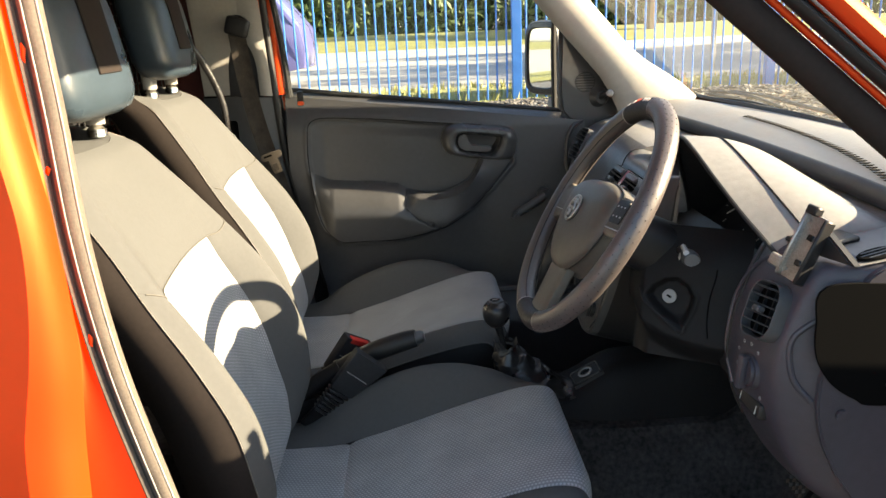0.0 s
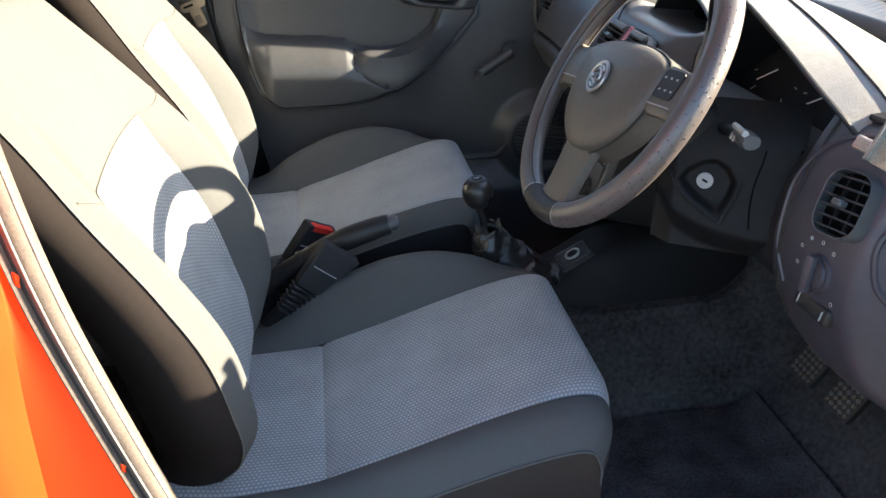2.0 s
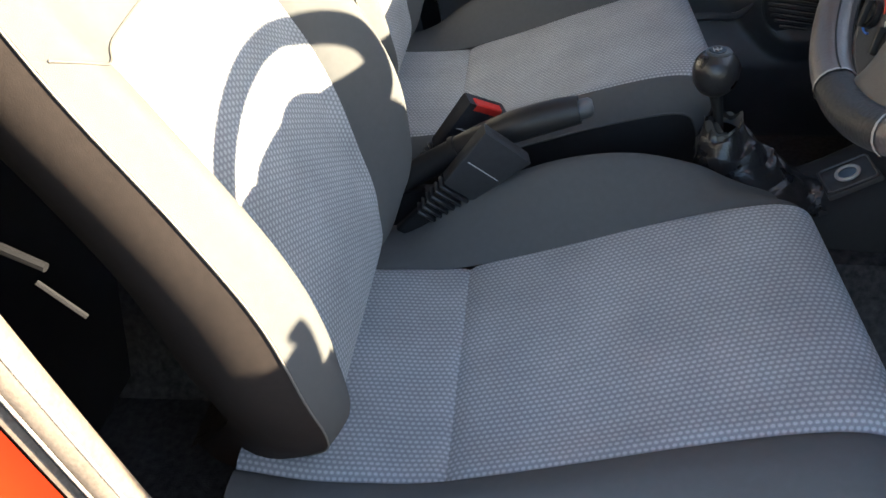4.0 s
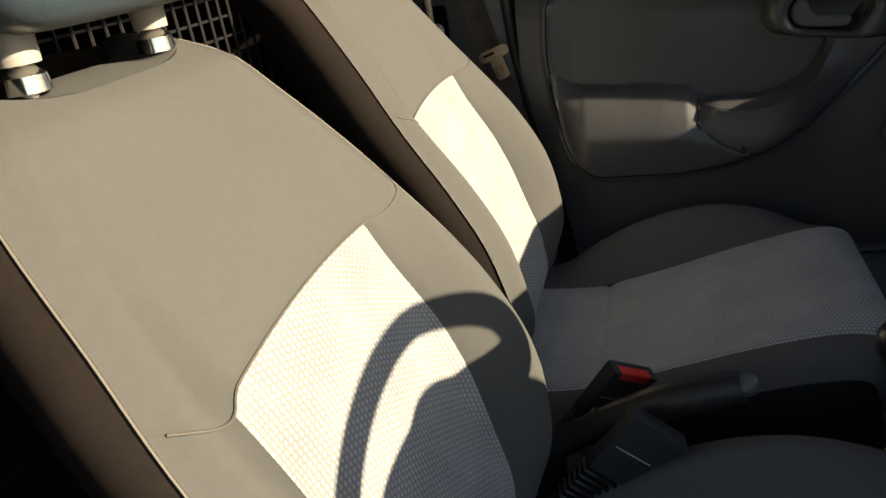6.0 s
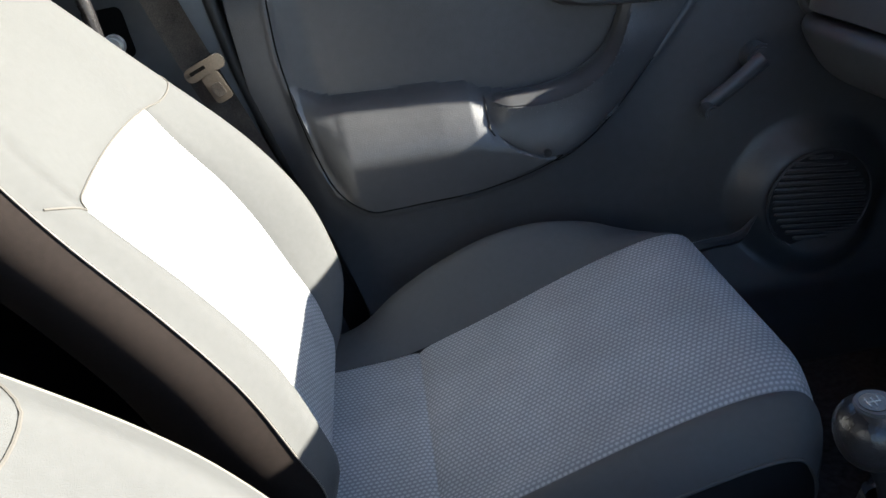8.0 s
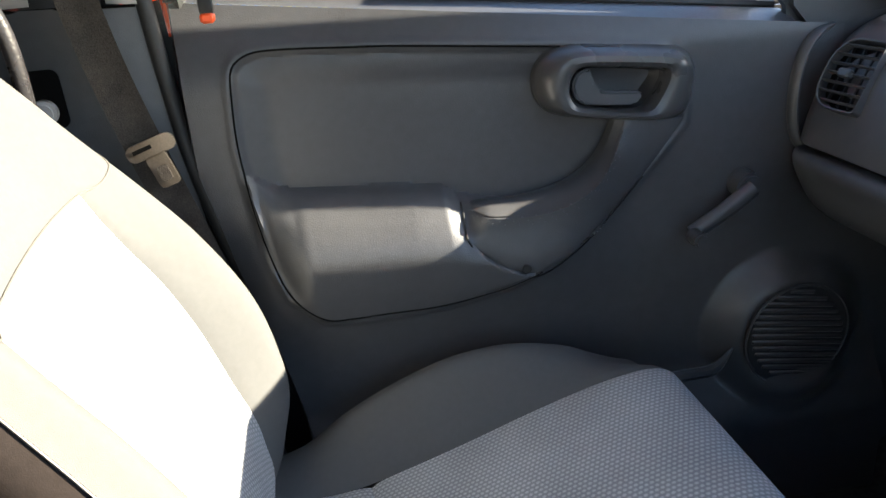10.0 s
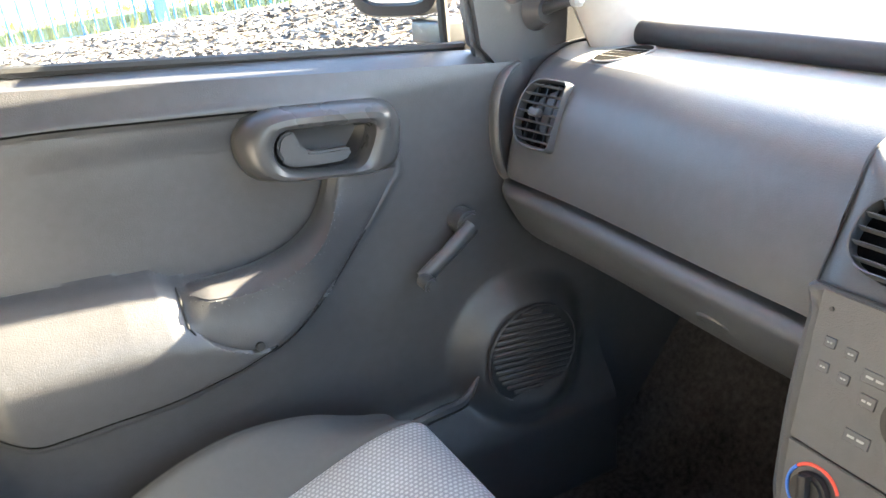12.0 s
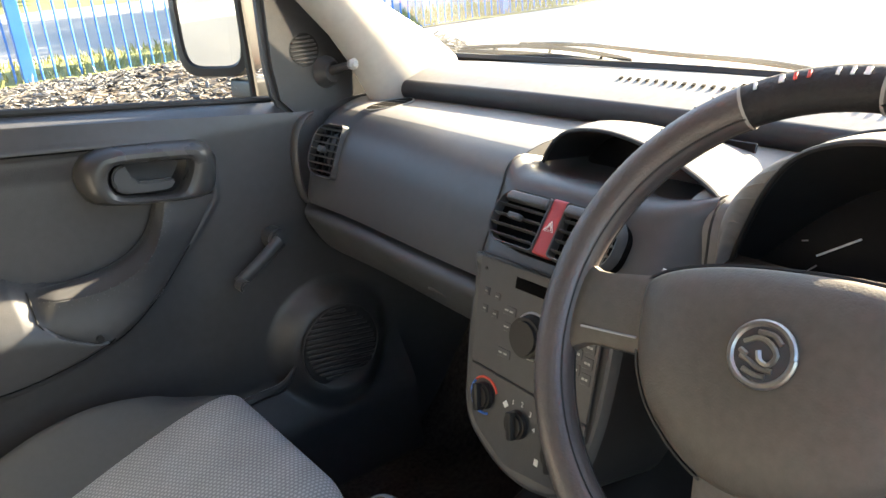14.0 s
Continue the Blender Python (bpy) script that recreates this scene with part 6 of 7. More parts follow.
for sx in (-1, 1):
    sp = part("spoke", spoke((sx * 0.080, 0.010), (sx * 0.178, 0.007), 0.066, 0.058, -0.003, -0.006), M_HUB, wheel, "side spoke with stereo buttons")
    KP = WM @ pose(sx * 0.132, 0.016, 0.0062, 0, sx * 3, 0)
    part("spoke_seam", tube([WM @ Vector((sx * x, -0.010, 0.0072)) for x in (0.108, 0.125, 0.145, 0.160)], 0.0010, 5), M_GREYTRIM, sp, "pale moulding line")
    if sx > 0:
        keyp = part("stereo_buttons", prism([(x + 0.10 * y, y) for x, y in rounded(0.040, 0.036, 0.006)], 0.002, KP, 0.0006), M_BLACK, sp, "dark stereo button pad")
        for i in range(3):
            for j in range(2):
                part("button_mark", box(0.0040, 0.0026, 0.0004, 0, 1, KP @ pose((i - 1) * 0.012, (j - 0.5) * 0.015, 0.0022)), M_GREYTRIM, keyp)
part("lower_spoke", spoke((0, -0.082), (0, -0.178), 0.090, 0.070, -0.004, -0.008), M_HUB, wheel, "broad lower spoke")
part("hub_back", loft([[WM @ Vector((q.x * s, q.y * s, z)) for q in hc] for s, z in ((0.99, -0.012), (0.93, -0.030), (0.62, -0.052))]), M_PLUM, wheel, "dark back of the hub")

col = thing("steering_column", "black plastic steering column shroud with ignition and stalks", "steering column")
rings = []
for t, w, h, dz in ((0.0, 0.042, 0.040, 0), (0.10, 0.048, 0.044, 0), (0.45, 0.052, 0.046, 0.006), (0.75, 0.058, 0.050, 0.012), (1.0, 0.064, 0.055, 0.018)):
    c = WT @ Vector((0, 0.0, -0.045 - 0.18 * t)) + Vector((0, 0, dz))
    rings.append([c + w * math.copysign(abs(math.cos(q)) ** 0.7, math.cos(q)) * Vector((0, 1, 0)) + h * math.copysign(abs(math.sin(q)) ** 0.7, math.sin(q)) * Vector((math.sin(WA), 0, math.cos(WA))) for q in (2 * math.pi * j / 28 for j in range(28))])
part("shroud", loft(rings), M_BLACK, col, "black column shroud")


# right flank of the shroud, dished round the ignition lock
LOCK = Vector((0.637, -0.429, 1.070))
FM = basis(LOCK, (0.8486, -0.5291, 0.0), (0.1124, 0.1803, 0.9772))
FM = FM @ Matrix.Translation((0, 0, 0.012))
DISH = [(-0.035, 0.000), (-0.026, 0.0165), (-0.006, 0.030), (0.013, 0.0325), (0.031, 0.022), (0.041, 0.004), (0.0375, -0.016), (0.030, -0.033), (0.0245, -0.048), (0.016, -0.0425), (-0.008, -0.027), (-0.021, -0.0165)]
dish_d = inside(DISH)
UNDER = lambda a: lerp(a, [-0.066, -0.059, -0.032, 0.0, 0.031, 0.07], [-0.004, -0.016, -0.044, -0.0585, -0.0655, -0.070])


def flank_z(a, b):
    d = dish_d(a, b)
    z = -0.0135 * sm(0.0, 0.009, d) * (1 - 0.75 * sm(-0.022, -0.046, b))
    z += 0.0022 * math.exp(-((d + 0.003) / 0.003) ** 2) * (1 - sm(0.0, 0.02, b))
    z -= 0.060 * sm(-0.004, 0.040, UNDER(a) - b) + 0.035 * sm(0.036, 0.070, -a)
    return z - 6.0 * max(0.0, b - 0.040) ** 2


def flank_pt(u, v):
    a, b = -0.070 + 0.185 * u, -0.105 + 0.215 * v
    return FM @ Vector((a, b, flank_z(a, b)))


part("lower_shroud", grid(flank_pt, 110, 110), M_CONSOLE, col, "matt black shroud dished round the ignition")
LIPR = spline([(-0.046, 0.0100, 0), (-0.034, -0.0115, 0), (-0.0155, -0.0255, 0), (0.0055, -0.0415, 0), (0.0175, -0.0515, 0), (0.0265, -0.0505, 0), (0.0290, -0.0410, 0)], 40)
part("dish_ridge", tube([FM @ Vector((p.x, p.y, flank_z(p.x, p.y) + 0.0004)) for p in LIPR], 0.0018, 6), M_BLACK, col, "raised rounded lip below the ignition")
part("flank_joint", tube([FM @ Vector((p.x, p.y, flank_z(p.x, p.y))) for p in spline([(0.069, 0.050, 0), (0.0672, 0.034, 0), (0.0615, 0.003, 0), (0.0608, -0.029, 0), (0.064, -0.055, 0)], 20)], 0.0011, 6), M_VOID, col)
ig = part("ignition_lock", cyl(0.0108, 0.004, 36, 0.0008, FM @ pose(0, 0, -0.0125)), M_GREYTRIM, col, "silver ignition lock with a dark key slot")
part("key_slot", box(0.0078, 0.0030, 0.0012, 0, 1, FM @ pose(0, 0, -0.0102, 0, 0, -24)), M_VOID, ig)
sk = part("stalk", tube(spline([(0.655, -0.42, 1.140), (0.645, -0.47, 1.150), (0.637, -0.505, 1.156)], 8), 0.008, 10), M_BLACK, col, "black indicator stalk")
part("stalk_end", tube(spline([(0.643, -0.482, 1.153), (0.637, -0.503, 1.157), (0.631, -0.525, 1.160), (0.629, -0.537, 1.161)], 8), [0.009, 0.0105, 0.0115, 0.012, 0.0125, 0.0125, 0.0125, 0.012, 0.0105], 12, 0.8), M_LEVER, sk, "worn silvery stalk end")
part("stalk_edge", tube([(0.634, -0.486, 1.166), (0.622, -0.532, 1.171)], 0.0040, 8), M_GREYTRIM, sk)
for k in range(2):
    part("stalk_mark", box(0.0012, 0.006, 0.007, 0, 1, pose(0.6265 - 0.0035 * k, -0.494 - 0.012 * k, 1.156 + 0.001 * k, 0, 20, -16)), M_PALE, sk)
sk2 = part("stalk", tube(spline([(0.640, -0.30, 1.150), (0.628, -0.25, 1.165), (0.620, -0.205, 1.172)], 8), [0.007, 0.007, 0.007, 0.007, 0.008, 0.009, 0.010, 0.009, 0.006], 10, 0.7), M_BLACK, col, "black wiper stalk")
part("stalk_edge", tube([(0.619, -0.26, 1.173), (0.614, -0.207, 1.180)], 0.0020, 6), M_GREYTRIM, sk2)


# ---- between the seats ----
tunnel = thing("floor_console", "black plastic floor console around the gear lever", "console")


def con_pt(u, v):
    x = 0.28 + 0.66 * u
    y = -0.095 + 0.19 * v - 0.012
    top = 0.696 + 0.028 * sm(0.44, 0.54, x) + 0.062 * sm(0.53, 0.68, x) + 0.035 * sm(0.70, 0.92, x)
    k = 1 - (abs(v - 0.5) * 2) ** 5
    return (x, y + 0.02 * (v - 0.5) * (1 - k), top * k + 0.56 * (1 - k))


part("console_body", grid(con_pt, 36, 24), M_CONSOLE, tunnel, "moulded black console")
LM = pose(0.600, -0.032, 0.7515, 0, -29, 0)
part("socket_plate", box(0.070, 0.060, 0.012, 0.003, 2, LM @ pose(0, 0, -0.0045)), M_GREYBLACK, tunnel)
part("socket_frame", tube([LM @ Vector((x, y, 0.003)) for x, y in rounded(0.062, 0.052, 0.006) + rounded(0.062, 0.052, 0.006)[:1]], 0.0016, 5), M_DASH, tunnel)
part("lighter_socket", tube([LM @ Vector((0.014 * math.cos(a), 0.014 * math.sin(a), 0.0045)) for a in (2 * math.pi * k / 28 for k in range(29))], 0.0026, 8), M_GREYTRIM, tunnel, "silver ring of the lighter socket")
part("socket_hole", cyl(0.012, 0.003, 20, 0, LM @ pose(0, 0, 0.003)), M_GLOSSBLACK, tunnel)

gear = thing("gear_lever", "gear lever with a black ball knob and torn leather gaiter", "gear lever")
KX, KY, KZ = 0.411, -0.010, 0.898
rings = []
for k in range(17):
    a = math.pi * k / 16
    r = 0.0295 * math.sin(a) ** 0.85 if 0 < k < 16 else 0.002
    z = KZ + (0.026 if a < math.pi / 2 else 0.036) * math.cos(a)
    rings.append([(KX + r * math.cos(q), KY + r * math.sin(q), z) for q in (2 * math.pi * j / 28 for j in range(28))])
kn = part("knob", loft(rings), M_GAITER, gear, "glossy black gear knob")
part("knob_cap", cyl(0.016, 0.004, 28, 0.0012, pose(KX, KY, KZ + 0.0235)), M_DASH, kn, "grey shift pattern cap")
part("cap_inset", cyl(0.0105, 0.0012, 24, 0, pose(KX - 0.002, KY, KZ + 0.0258)), M_GLOSSBLACK, kn)
for pts in ([(-0.006, 0.006), (-0.006, -0.006)], [(0, 0.006), (0, -0.006)], [(0.006, 0.006), (0.006, 0)], [(-0.006, 0), (0.006, 0)]):
    part("shift_mark", tube([(KX - 0.002 + 0.8 * a, KY + 0.8 * b, KZ + 0.0266) for a, b in pts], 0.0006, 5), M_PALE, kn)
part("stick", tube([(KX + 0.002, KY, KZ - 0.025), (KX + 0.010, KY - 0.004, 0.84), (0.430, -0.018, 0.78)], [0.010, 0.0065, 0.0065], 12), M_CONSOLE, gear)
rings = []
for k in range(23):
    t = k / 22
    r = 0.0225 + 0.012 * sm(0, 0.35, t) + 0.036 * t ** 2.2
    c = Vector((0.429 + 0.018 * t + 0.05 * t * t, -0.016 - 0.006 * t, 0.826 - 0.110 * t))
    rings.append([c + Vector((r * (1 + 0.5 * t) * math.cos(q) * (1 + 0.07 * math.sin(3 * q + 5 * t) + 0.04 * math.sin(7 * q - 12 * t)), r * math.sin(q) * (1 + 0.07 * math.sin(4 * q + 9 * t)), 0.005 * math.sin(5 * q + 17 * t) + 0.004 * math.sin(2 * q + 30 * t))) for q in (2 * math.pi * j / 48 for j in range(48))])
part("gaiter", loft(rings, caps=False), M_GAITER, gear, "creased black leather gaiter")
rings = []
for k in range(4):
    rings.append([(0.429 + (0.0215 + 0.0035 * k / 3) * math.cos(q), -0.016 + (0.0215 + 0.0035 * k / 3) * math.sin(q), 0.814 + k / 3 * (0.012 + 0.008 * math.sin(2 * q + 1) + 0.004 * math.sin(7 * q))) for q in (2 * math.pi * j / 48 for j in range(48))])
part("torn_collar", loft(rings, caps=False), M_LEVER, gear, "torn pale edge of the gaiter")

hb = thing("handbrake", "black handbrake lever between the front seats", "handbrake")
part("grip", tube(spline([(0.075, -0.046, 0.802), (0.11, -0.047, 0.820), (0.16, -0.049, 0.842), (0.21, -0.051, 0.858), (0.238, -0.052, 0.865)], 20), [0.0185 + 0.003 * math.sin(math.pi * k / 20) for k in range(21)], 18), M_BLACK, hb, "black plastic handbrake grip")
part("grip_step", tube([(0.072, -0.046, 0.800), (0.079, -0.046, 0.804)], 0.0215, 18), M_BLACK, hb)
part("button", tube([(0.236, -0.052, 0.8645), (0.250, -0.052, 0.868), (0.255, -0.052, 0.869)], [0.0135, 0.0130, 0.009], 16), M_DASH, hb, "grey release button")
part("lever", tube(spline([(-0.06, -0.040, 0.700), (0.0, -0.042, 0.755), (0.078, -0.046, 0.803)], 10), 0.019, 14), M_BLACK, hb)
part("boot", loft([[(-0.04 + 0.03 * t + 0.07 * (1 - 0.5 * t) * math.cos(q), -0.042 + 0.038 * (1 - 0.4 * t) * math.sin(q), 0.66 + 0.08 * t) for q in (2 * math.pi * j / 20 for j in range(20))] for t in (0, 0.25, 0.5, 0.75, 1.0)]), M_CONSOLE, hb)


def buckle(name, origin, toward, across, label, red):
    b = thing(name, label, "seat belt buckle", "belt buckles")
    m = basis(origin, toward, across)
    body = part("body", loft([[m @ Vector((x, y * w, z * d)) for y, z in rounded(1, 1, 0.05, 3)] for x, w, d in ((-0.046, 0.048, 0.018), (-0.042, 0.054, 0.020), (-0.002, 0.066, 0.021), (0.044, 0.080, 0.022), (0.048, 0.080, 0.021))]), M_GREYBLACK, b, "black buckle housing")
    part("edge_line", tube([m @ Vector((0.001, y, z)) for y, z in ((-0.026, 0.0106), (0.0, 0.0108), (0.026, 0.0106))], 0.0009, 5), M_PALE, body)
    part("slot", box(0.004, 0.050, 0.010, 0.001, 1, m @ pose(0.046, 0, -0.004)), M_BLACKRUBBER, b)
    if red:
        part("button", box(0.014, 0.056, 0.014, 0.002, 1, m @ pose(0.043, 0, 0.004)), M_REDBTN, b, "red release button")
    for k in range(6):
        part("stem_rib", box(0.0055, 0.052 - 0.003 * k, 0.022, 0.002, 1, m @ pose(-0.053 - 0.0105 * k, 0, -0.001)), M_BLACK, b)
    part("stem", box(0.12, 0.034, 0.012, 0.003, 1, m @ pose(-0.095, 0, -0.002)), M_CONSOLE, b)
    return b


buckle("passenger_buckle", (0.082, 0.014, 0.806), (0.66, 0.0, 0.75), (-0.45, -0.45, 0.40), "black passenger belt buckle with a red button", True)
buckle("driver_buckle", (0.113, -0.111, 0.816), (0.061, 0.0, 0.060), (-0.05, -0.020, 0.059), "black driver's belt buckle with a ribbed stem", False)

# pedals
def pedal(x, y, z, w, h, label):
    p = thing("pedal", label, "pedal", "foot pedals")
    m = basis((x, y, z), (0, -1, 0), (0.55, 0, 0.83))
    pad_ = part("pad", box(w, h, 0.012, 0.003, 2, m), M_BLACKRUBBER, p, "worn ribbed rubber pad")
    for i in range(5):
        for j in range(5):
            part("stud", box(w / 9, h / 9, 0.003, 0.0008, 1, m @ pose((i - 2) * w / 5.6, (j - 2) * h / 5.6, 0.0065, 0, 0, 45)), M_LEVER if (i + j) % 2 else M_RUBBER, pad_)
    part("arm", tube(spline([(x + 0.01, y, z + 0.02), (x + 0.08, y, z + 0.12), (x + 0.13, y, z + 0.30)], 8), 0.008, 8), M_BLACK, p)


pedal(0.904, -0.476, 0.699, 0.062, 0.058, "worn rubber brake pedal with a studded pad")
pedal(0.915, -0.368, 0.683, 0.062, 0.058, "worn rubber clutch pedal with a studded pad")
mt = grid(lambda u, v: (0.50 + 0.42 * u, -0.60 + 0.38 * v, floor_z(0.50 + 0.42 * u, -0.60 + 0.38 * v) + 0.014 + 0.004 * noise.noise(Vector((9 * u, 9 * v, 3)))), 30, 26)
M_MAT = mat("worn_ribbed_mat", (0.052, 0.044, 0.046), 0.95, noise_scale=16, vary=0.75, bump=0.9, bump_scale=220, spec=0.15)
tagged(finish("floor_mat", mt, M_MAT), "dusty black ribbed floor mat in the driver's footwell", "floor mat")

# ---- bulkhead grid behind the seats ----
bh = thing("bulkhead_grid", "black wire mesh bulkhead with a bent steel frame tube", "bulkhead")
wire_v = cyl(0.0022, 0.75, 6)
first = None
for k in range(-25, 26):
    if first is None:
        first = part("wire", wire_v, M_BLACK, bh)
        w = first
    else:
        w = first.copy()
        scene.collection.objects.link(w)
    w.location = (-0.43, 0.027 * k, 1.36)
fh = None
for k in range(27):
    if fh is None:
        fh = part("cross_wire", cyl(0.0022, 1.34, 6, 0, pose(0, 0, 0, 90, 0, 0)), M_BLACK, bh)
        w = fh
    else:
        w = fh.copy()
        scene.collection.objects.link(w)
    w.location = (-0.434, 0, 1.00 + 0.027 * k)
part("frame_tube", tube(spline([(-0.37, 0.40, 1.72), (-0.33, 0.50, 1.52), (-0.285, 0.545, 1.42), (-0.258, 0.565, 1.34), (-0.248, 0.57, 1.26), (-0.256, 0.57, 1.05), (-0.26, 0.57, 0.80)], 30), 0.009, 12), M_GAITER, bh, "shiny dark bent steel tube")
part("lower_panel", box(0.02, 1.34, 0.50, 0.004, 1, pose(-0.445, 0, 0.74)), M_BLACK, bh)


# ---- outside ----
def ground_z(x, y):
    return 0.12 + 0.58 * sm(1.6, 5.8, y)


# Yard tone is assumed; kept darker than the road to cut bounced light.
M_GROUND = mat("low_bounce_asphalt", (0.075, 0.074, 0.072), 0.9, noise_scale=1.2, vary=0.25, bump=0.5, bump_scale=60)
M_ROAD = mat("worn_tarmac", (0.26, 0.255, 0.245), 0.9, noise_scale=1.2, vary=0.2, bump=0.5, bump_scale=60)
M_GRASS = mat("dry_grass", (0.16, 0.165, 0.05), 0.9, noise_scale=2.0, vary=0.45)
M_LEAF = mat("hedge_leaf", (0.045, 0.075, 0.018), 0.6, noise_scale=3.0, vary=0.5)
M_BARK = mat("tree_bark", (0.10, 0.075, 0.05), 0.9, noise_scale=8, vary=0.4, bump=0.8, bump_scale=40)
M_CHIP = mat("bark_chips", (0.10, 0.075, 0.055), 0.85, noise_scale=14, vary=0.7)
bm = bmesh.new()
xs = [-400, -60, -20] + [-8 + 0.5 * k for k in range(50)] + [25, 60, 150, 900]
ys = [-400, -60, -15, -6, -3] + [-1 + 0.5 * k for k in range(22)] + [14, 20, 40, 100, 900]
vs = [[bm.verts.new((x, y, ground_z(x, y))) for x in xs] for y in ys]
for j in range(len(ys) - 1):
    for i in range(len(xs) - 1):
        bm.faces.new((vs[j][i], vs[j][i + 1], vs[j + 1][i + 1], vs[j + 1][i]))
tagged(finish("ground", bm, M_GROUND), "asphalt yard under the van, darkened to cut bounce light", "ground", "", "structure")


def verge(name, x0, x1, y0, y1, dz, label):
    b = grid(lambda u, v: (x0 + (x1 - x0) * u, y0 + (y1 - y0) * v, ground_z(0, y0 + (y1 - y0) * v) + 0.01 + dz * math.sin(math.pi * v) + 0.03 * noise.noise(Vector((30 * u, 5 * v, 0)))), 80, 12)
    return tagged(finish(name, b, M_GRASS), label, "verge", "", "structure")


road = grid(lambda u, v: (-90 + 200 * u, 8.0 + 20 * v, ground_z(0, 8.0 + 20 * v) + 0.012), 40, 8)
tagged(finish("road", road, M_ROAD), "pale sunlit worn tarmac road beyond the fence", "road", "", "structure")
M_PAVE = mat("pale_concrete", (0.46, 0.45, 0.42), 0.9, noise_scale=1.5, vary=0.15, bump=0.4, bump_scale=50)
fore = grid(lambda u, v: (4.3 + 9.7 * u, -6.0 + 12.3 * v, ground_z(0, -6.0 + 12.3 * v) + 0.008), 12, 40)
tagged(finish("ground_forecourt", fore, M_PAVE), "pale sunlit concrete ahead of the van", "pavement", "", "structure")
verge("ground_verge_near", -14, 22, 6.35, 8.3, 0.05, "strip of yellow-green grass along the fence")
verge("ground_verge_far", -60, 80, 27, 40, 0.5, "sunlit grass bank beyond the road")


def chips(name, n, region, size, material, label, rise=0.01):
    """A scatter of many small flat pieces on the ground, as one mesh."""
    rnd = random.Random(7)
    vsx, fs = [], []
    for _ in range(n):
        x, y, z = region(rnd)
        a, t1, t2 = rnd.uniform(0, 6.28), rnd.uniform(-0.5, 0.5), rnd.uniform(-0.4, 0.4)
        L, W = size * rnd.uniform(0.5, 1.6), size * rnd.uniform(0.15, 0.45)
        rot = Euler((t1, t2, a)).to_matrix()
        k = len(vsx)
        for sx, sy, sz in ((-1, -1, 0), (1, -0.7, 0), (0.9, 1, 0), (-1, 0.8, 0), (-0.9, -0.8, 1), (0.9, -0.6, 1), (0.8, 0.8, 1), (-0.9, 0.7, 1)):
            vsx.append(tuple(rot @ Vector((sx * L / 2, sy * W / 2, sz * W * 0.3)) + Vector((x, y, z + rise))))
        fs += [(k + 4, k + 5, k + 6, k + 7), (k, k + 1, k + 5, k + 4), (k + 1, k + 2, k + 6, k + 5), (k + 2, k + 3, k + 7, k + 6), (k + 3, k, k + 4, k + 7)]
    me = bpy.data.meshes.new(name)
    me.from_pydata(vsx, [], fs)
    me.materials.append(material)
    return tagged(new(name, me), label, "mulch", "", "stuff")


def bank_z(x, y):
    return ground_z(x, y) + 0.10 * math.exp(-((x - 3.6) / 1.6) ** 2) * sm(3.0, 4.6, y) * (1 - sm(5.6, 6.4, y)) + 0.02 * noise.noise(Vector((2 * x, 2 * y, 1)))


b = grid(lambda u, v: (-2.0 + 6.4 * u, 2.6 + 3.8 * v, bank_z(-2.0 + 6.4 * u, 2.6 + 3.8 * v) + 0.012), 60, 40)
tagged(finish("ground_bank", b, M_CHIP), "dark bank of bark mulch below the fence", "ground", "", "structure")


def bank_region(r):
    x, y = r.uniform(-1.5, 4.6), r.uniform(2.8, 6.35)
    return x, y, bank_z(x, y) + 0.012


M_CHIP2 = mat("bark_chip_pieces", (0.20, 0.15, 0.11), 0.85)
nt = M_CHIP2.node_tree
gi = nt.nodes.new("ShaderNodeNewGeometry")
rp_ = nt.nodes.new("ShaderNodeValToRGB")
rp_.color_ramp.elements[0].color = (0.015, 0.011, 0.009, 1)
rp_.color_ramp.elements[1].color = (0.22, 0.20, 0.18, 1)
nt.links.new(gi.outputs["Random Per Island"], rp_.inputs[0])
nt.links.new(rp_.outputs[0], nt.nodes["Principled BSDF"].inputs["Base Color"])
chips("bark_mulch", 9500, bank_region, 0.075, M_CHIP2, "loose dark and pale bark chips on the bank")


def blades(name, n, region, h, material, label, category, kind="stuff", flat=0.12):
    rnd = random.Random(11)
    vsx, fs = [], []
    for _ in range(n):
        x, y, z = region(rnd)
        a = rnd.uniform(0, 6.28)
        hh = h * rnd.uniform(0.4, 1.3)
        w = hh * flat
        dx, dy = math.cos(a) * w, math.sin(a) * w
        lx, ly = rnd.uniform(-0.4, 0.4) * hh, rnd.uniform(-0.4, 0.4) * hh
        k = len(vsx)
        vsx += [(x - dx, y - dy, z), (x + dx, y + dy, z), (x + dx * 0.7 + lx * 0.5, y + dy * 0.7 + ly * 0.5, z + hh * 0.6), (x + lx, y + ly, z + hh)]
        fs += [(k, k + 1, k + 2), (k, k + 2, k + 3)]
    me = bpy.data.meshes.new(name)
    me.from_pydata(vsx, [], fs)
    me.materials.append(material)
    return tagged(new(name, me), label, category, "", kind)


M_BLADE = mat("grass_blades", (0.25, 0.24, 0.08), 0.8)
blades("grass", 9000, lambda r: (lambda x, y: (x, y, ground_z(x, y) + 0.02))(r.uniform(-6, 12), 6.4 + 1.9 * r.random()), 0.085, M_BLADE, "tufts of sunlit yellow-green grass along the fence", "grass")

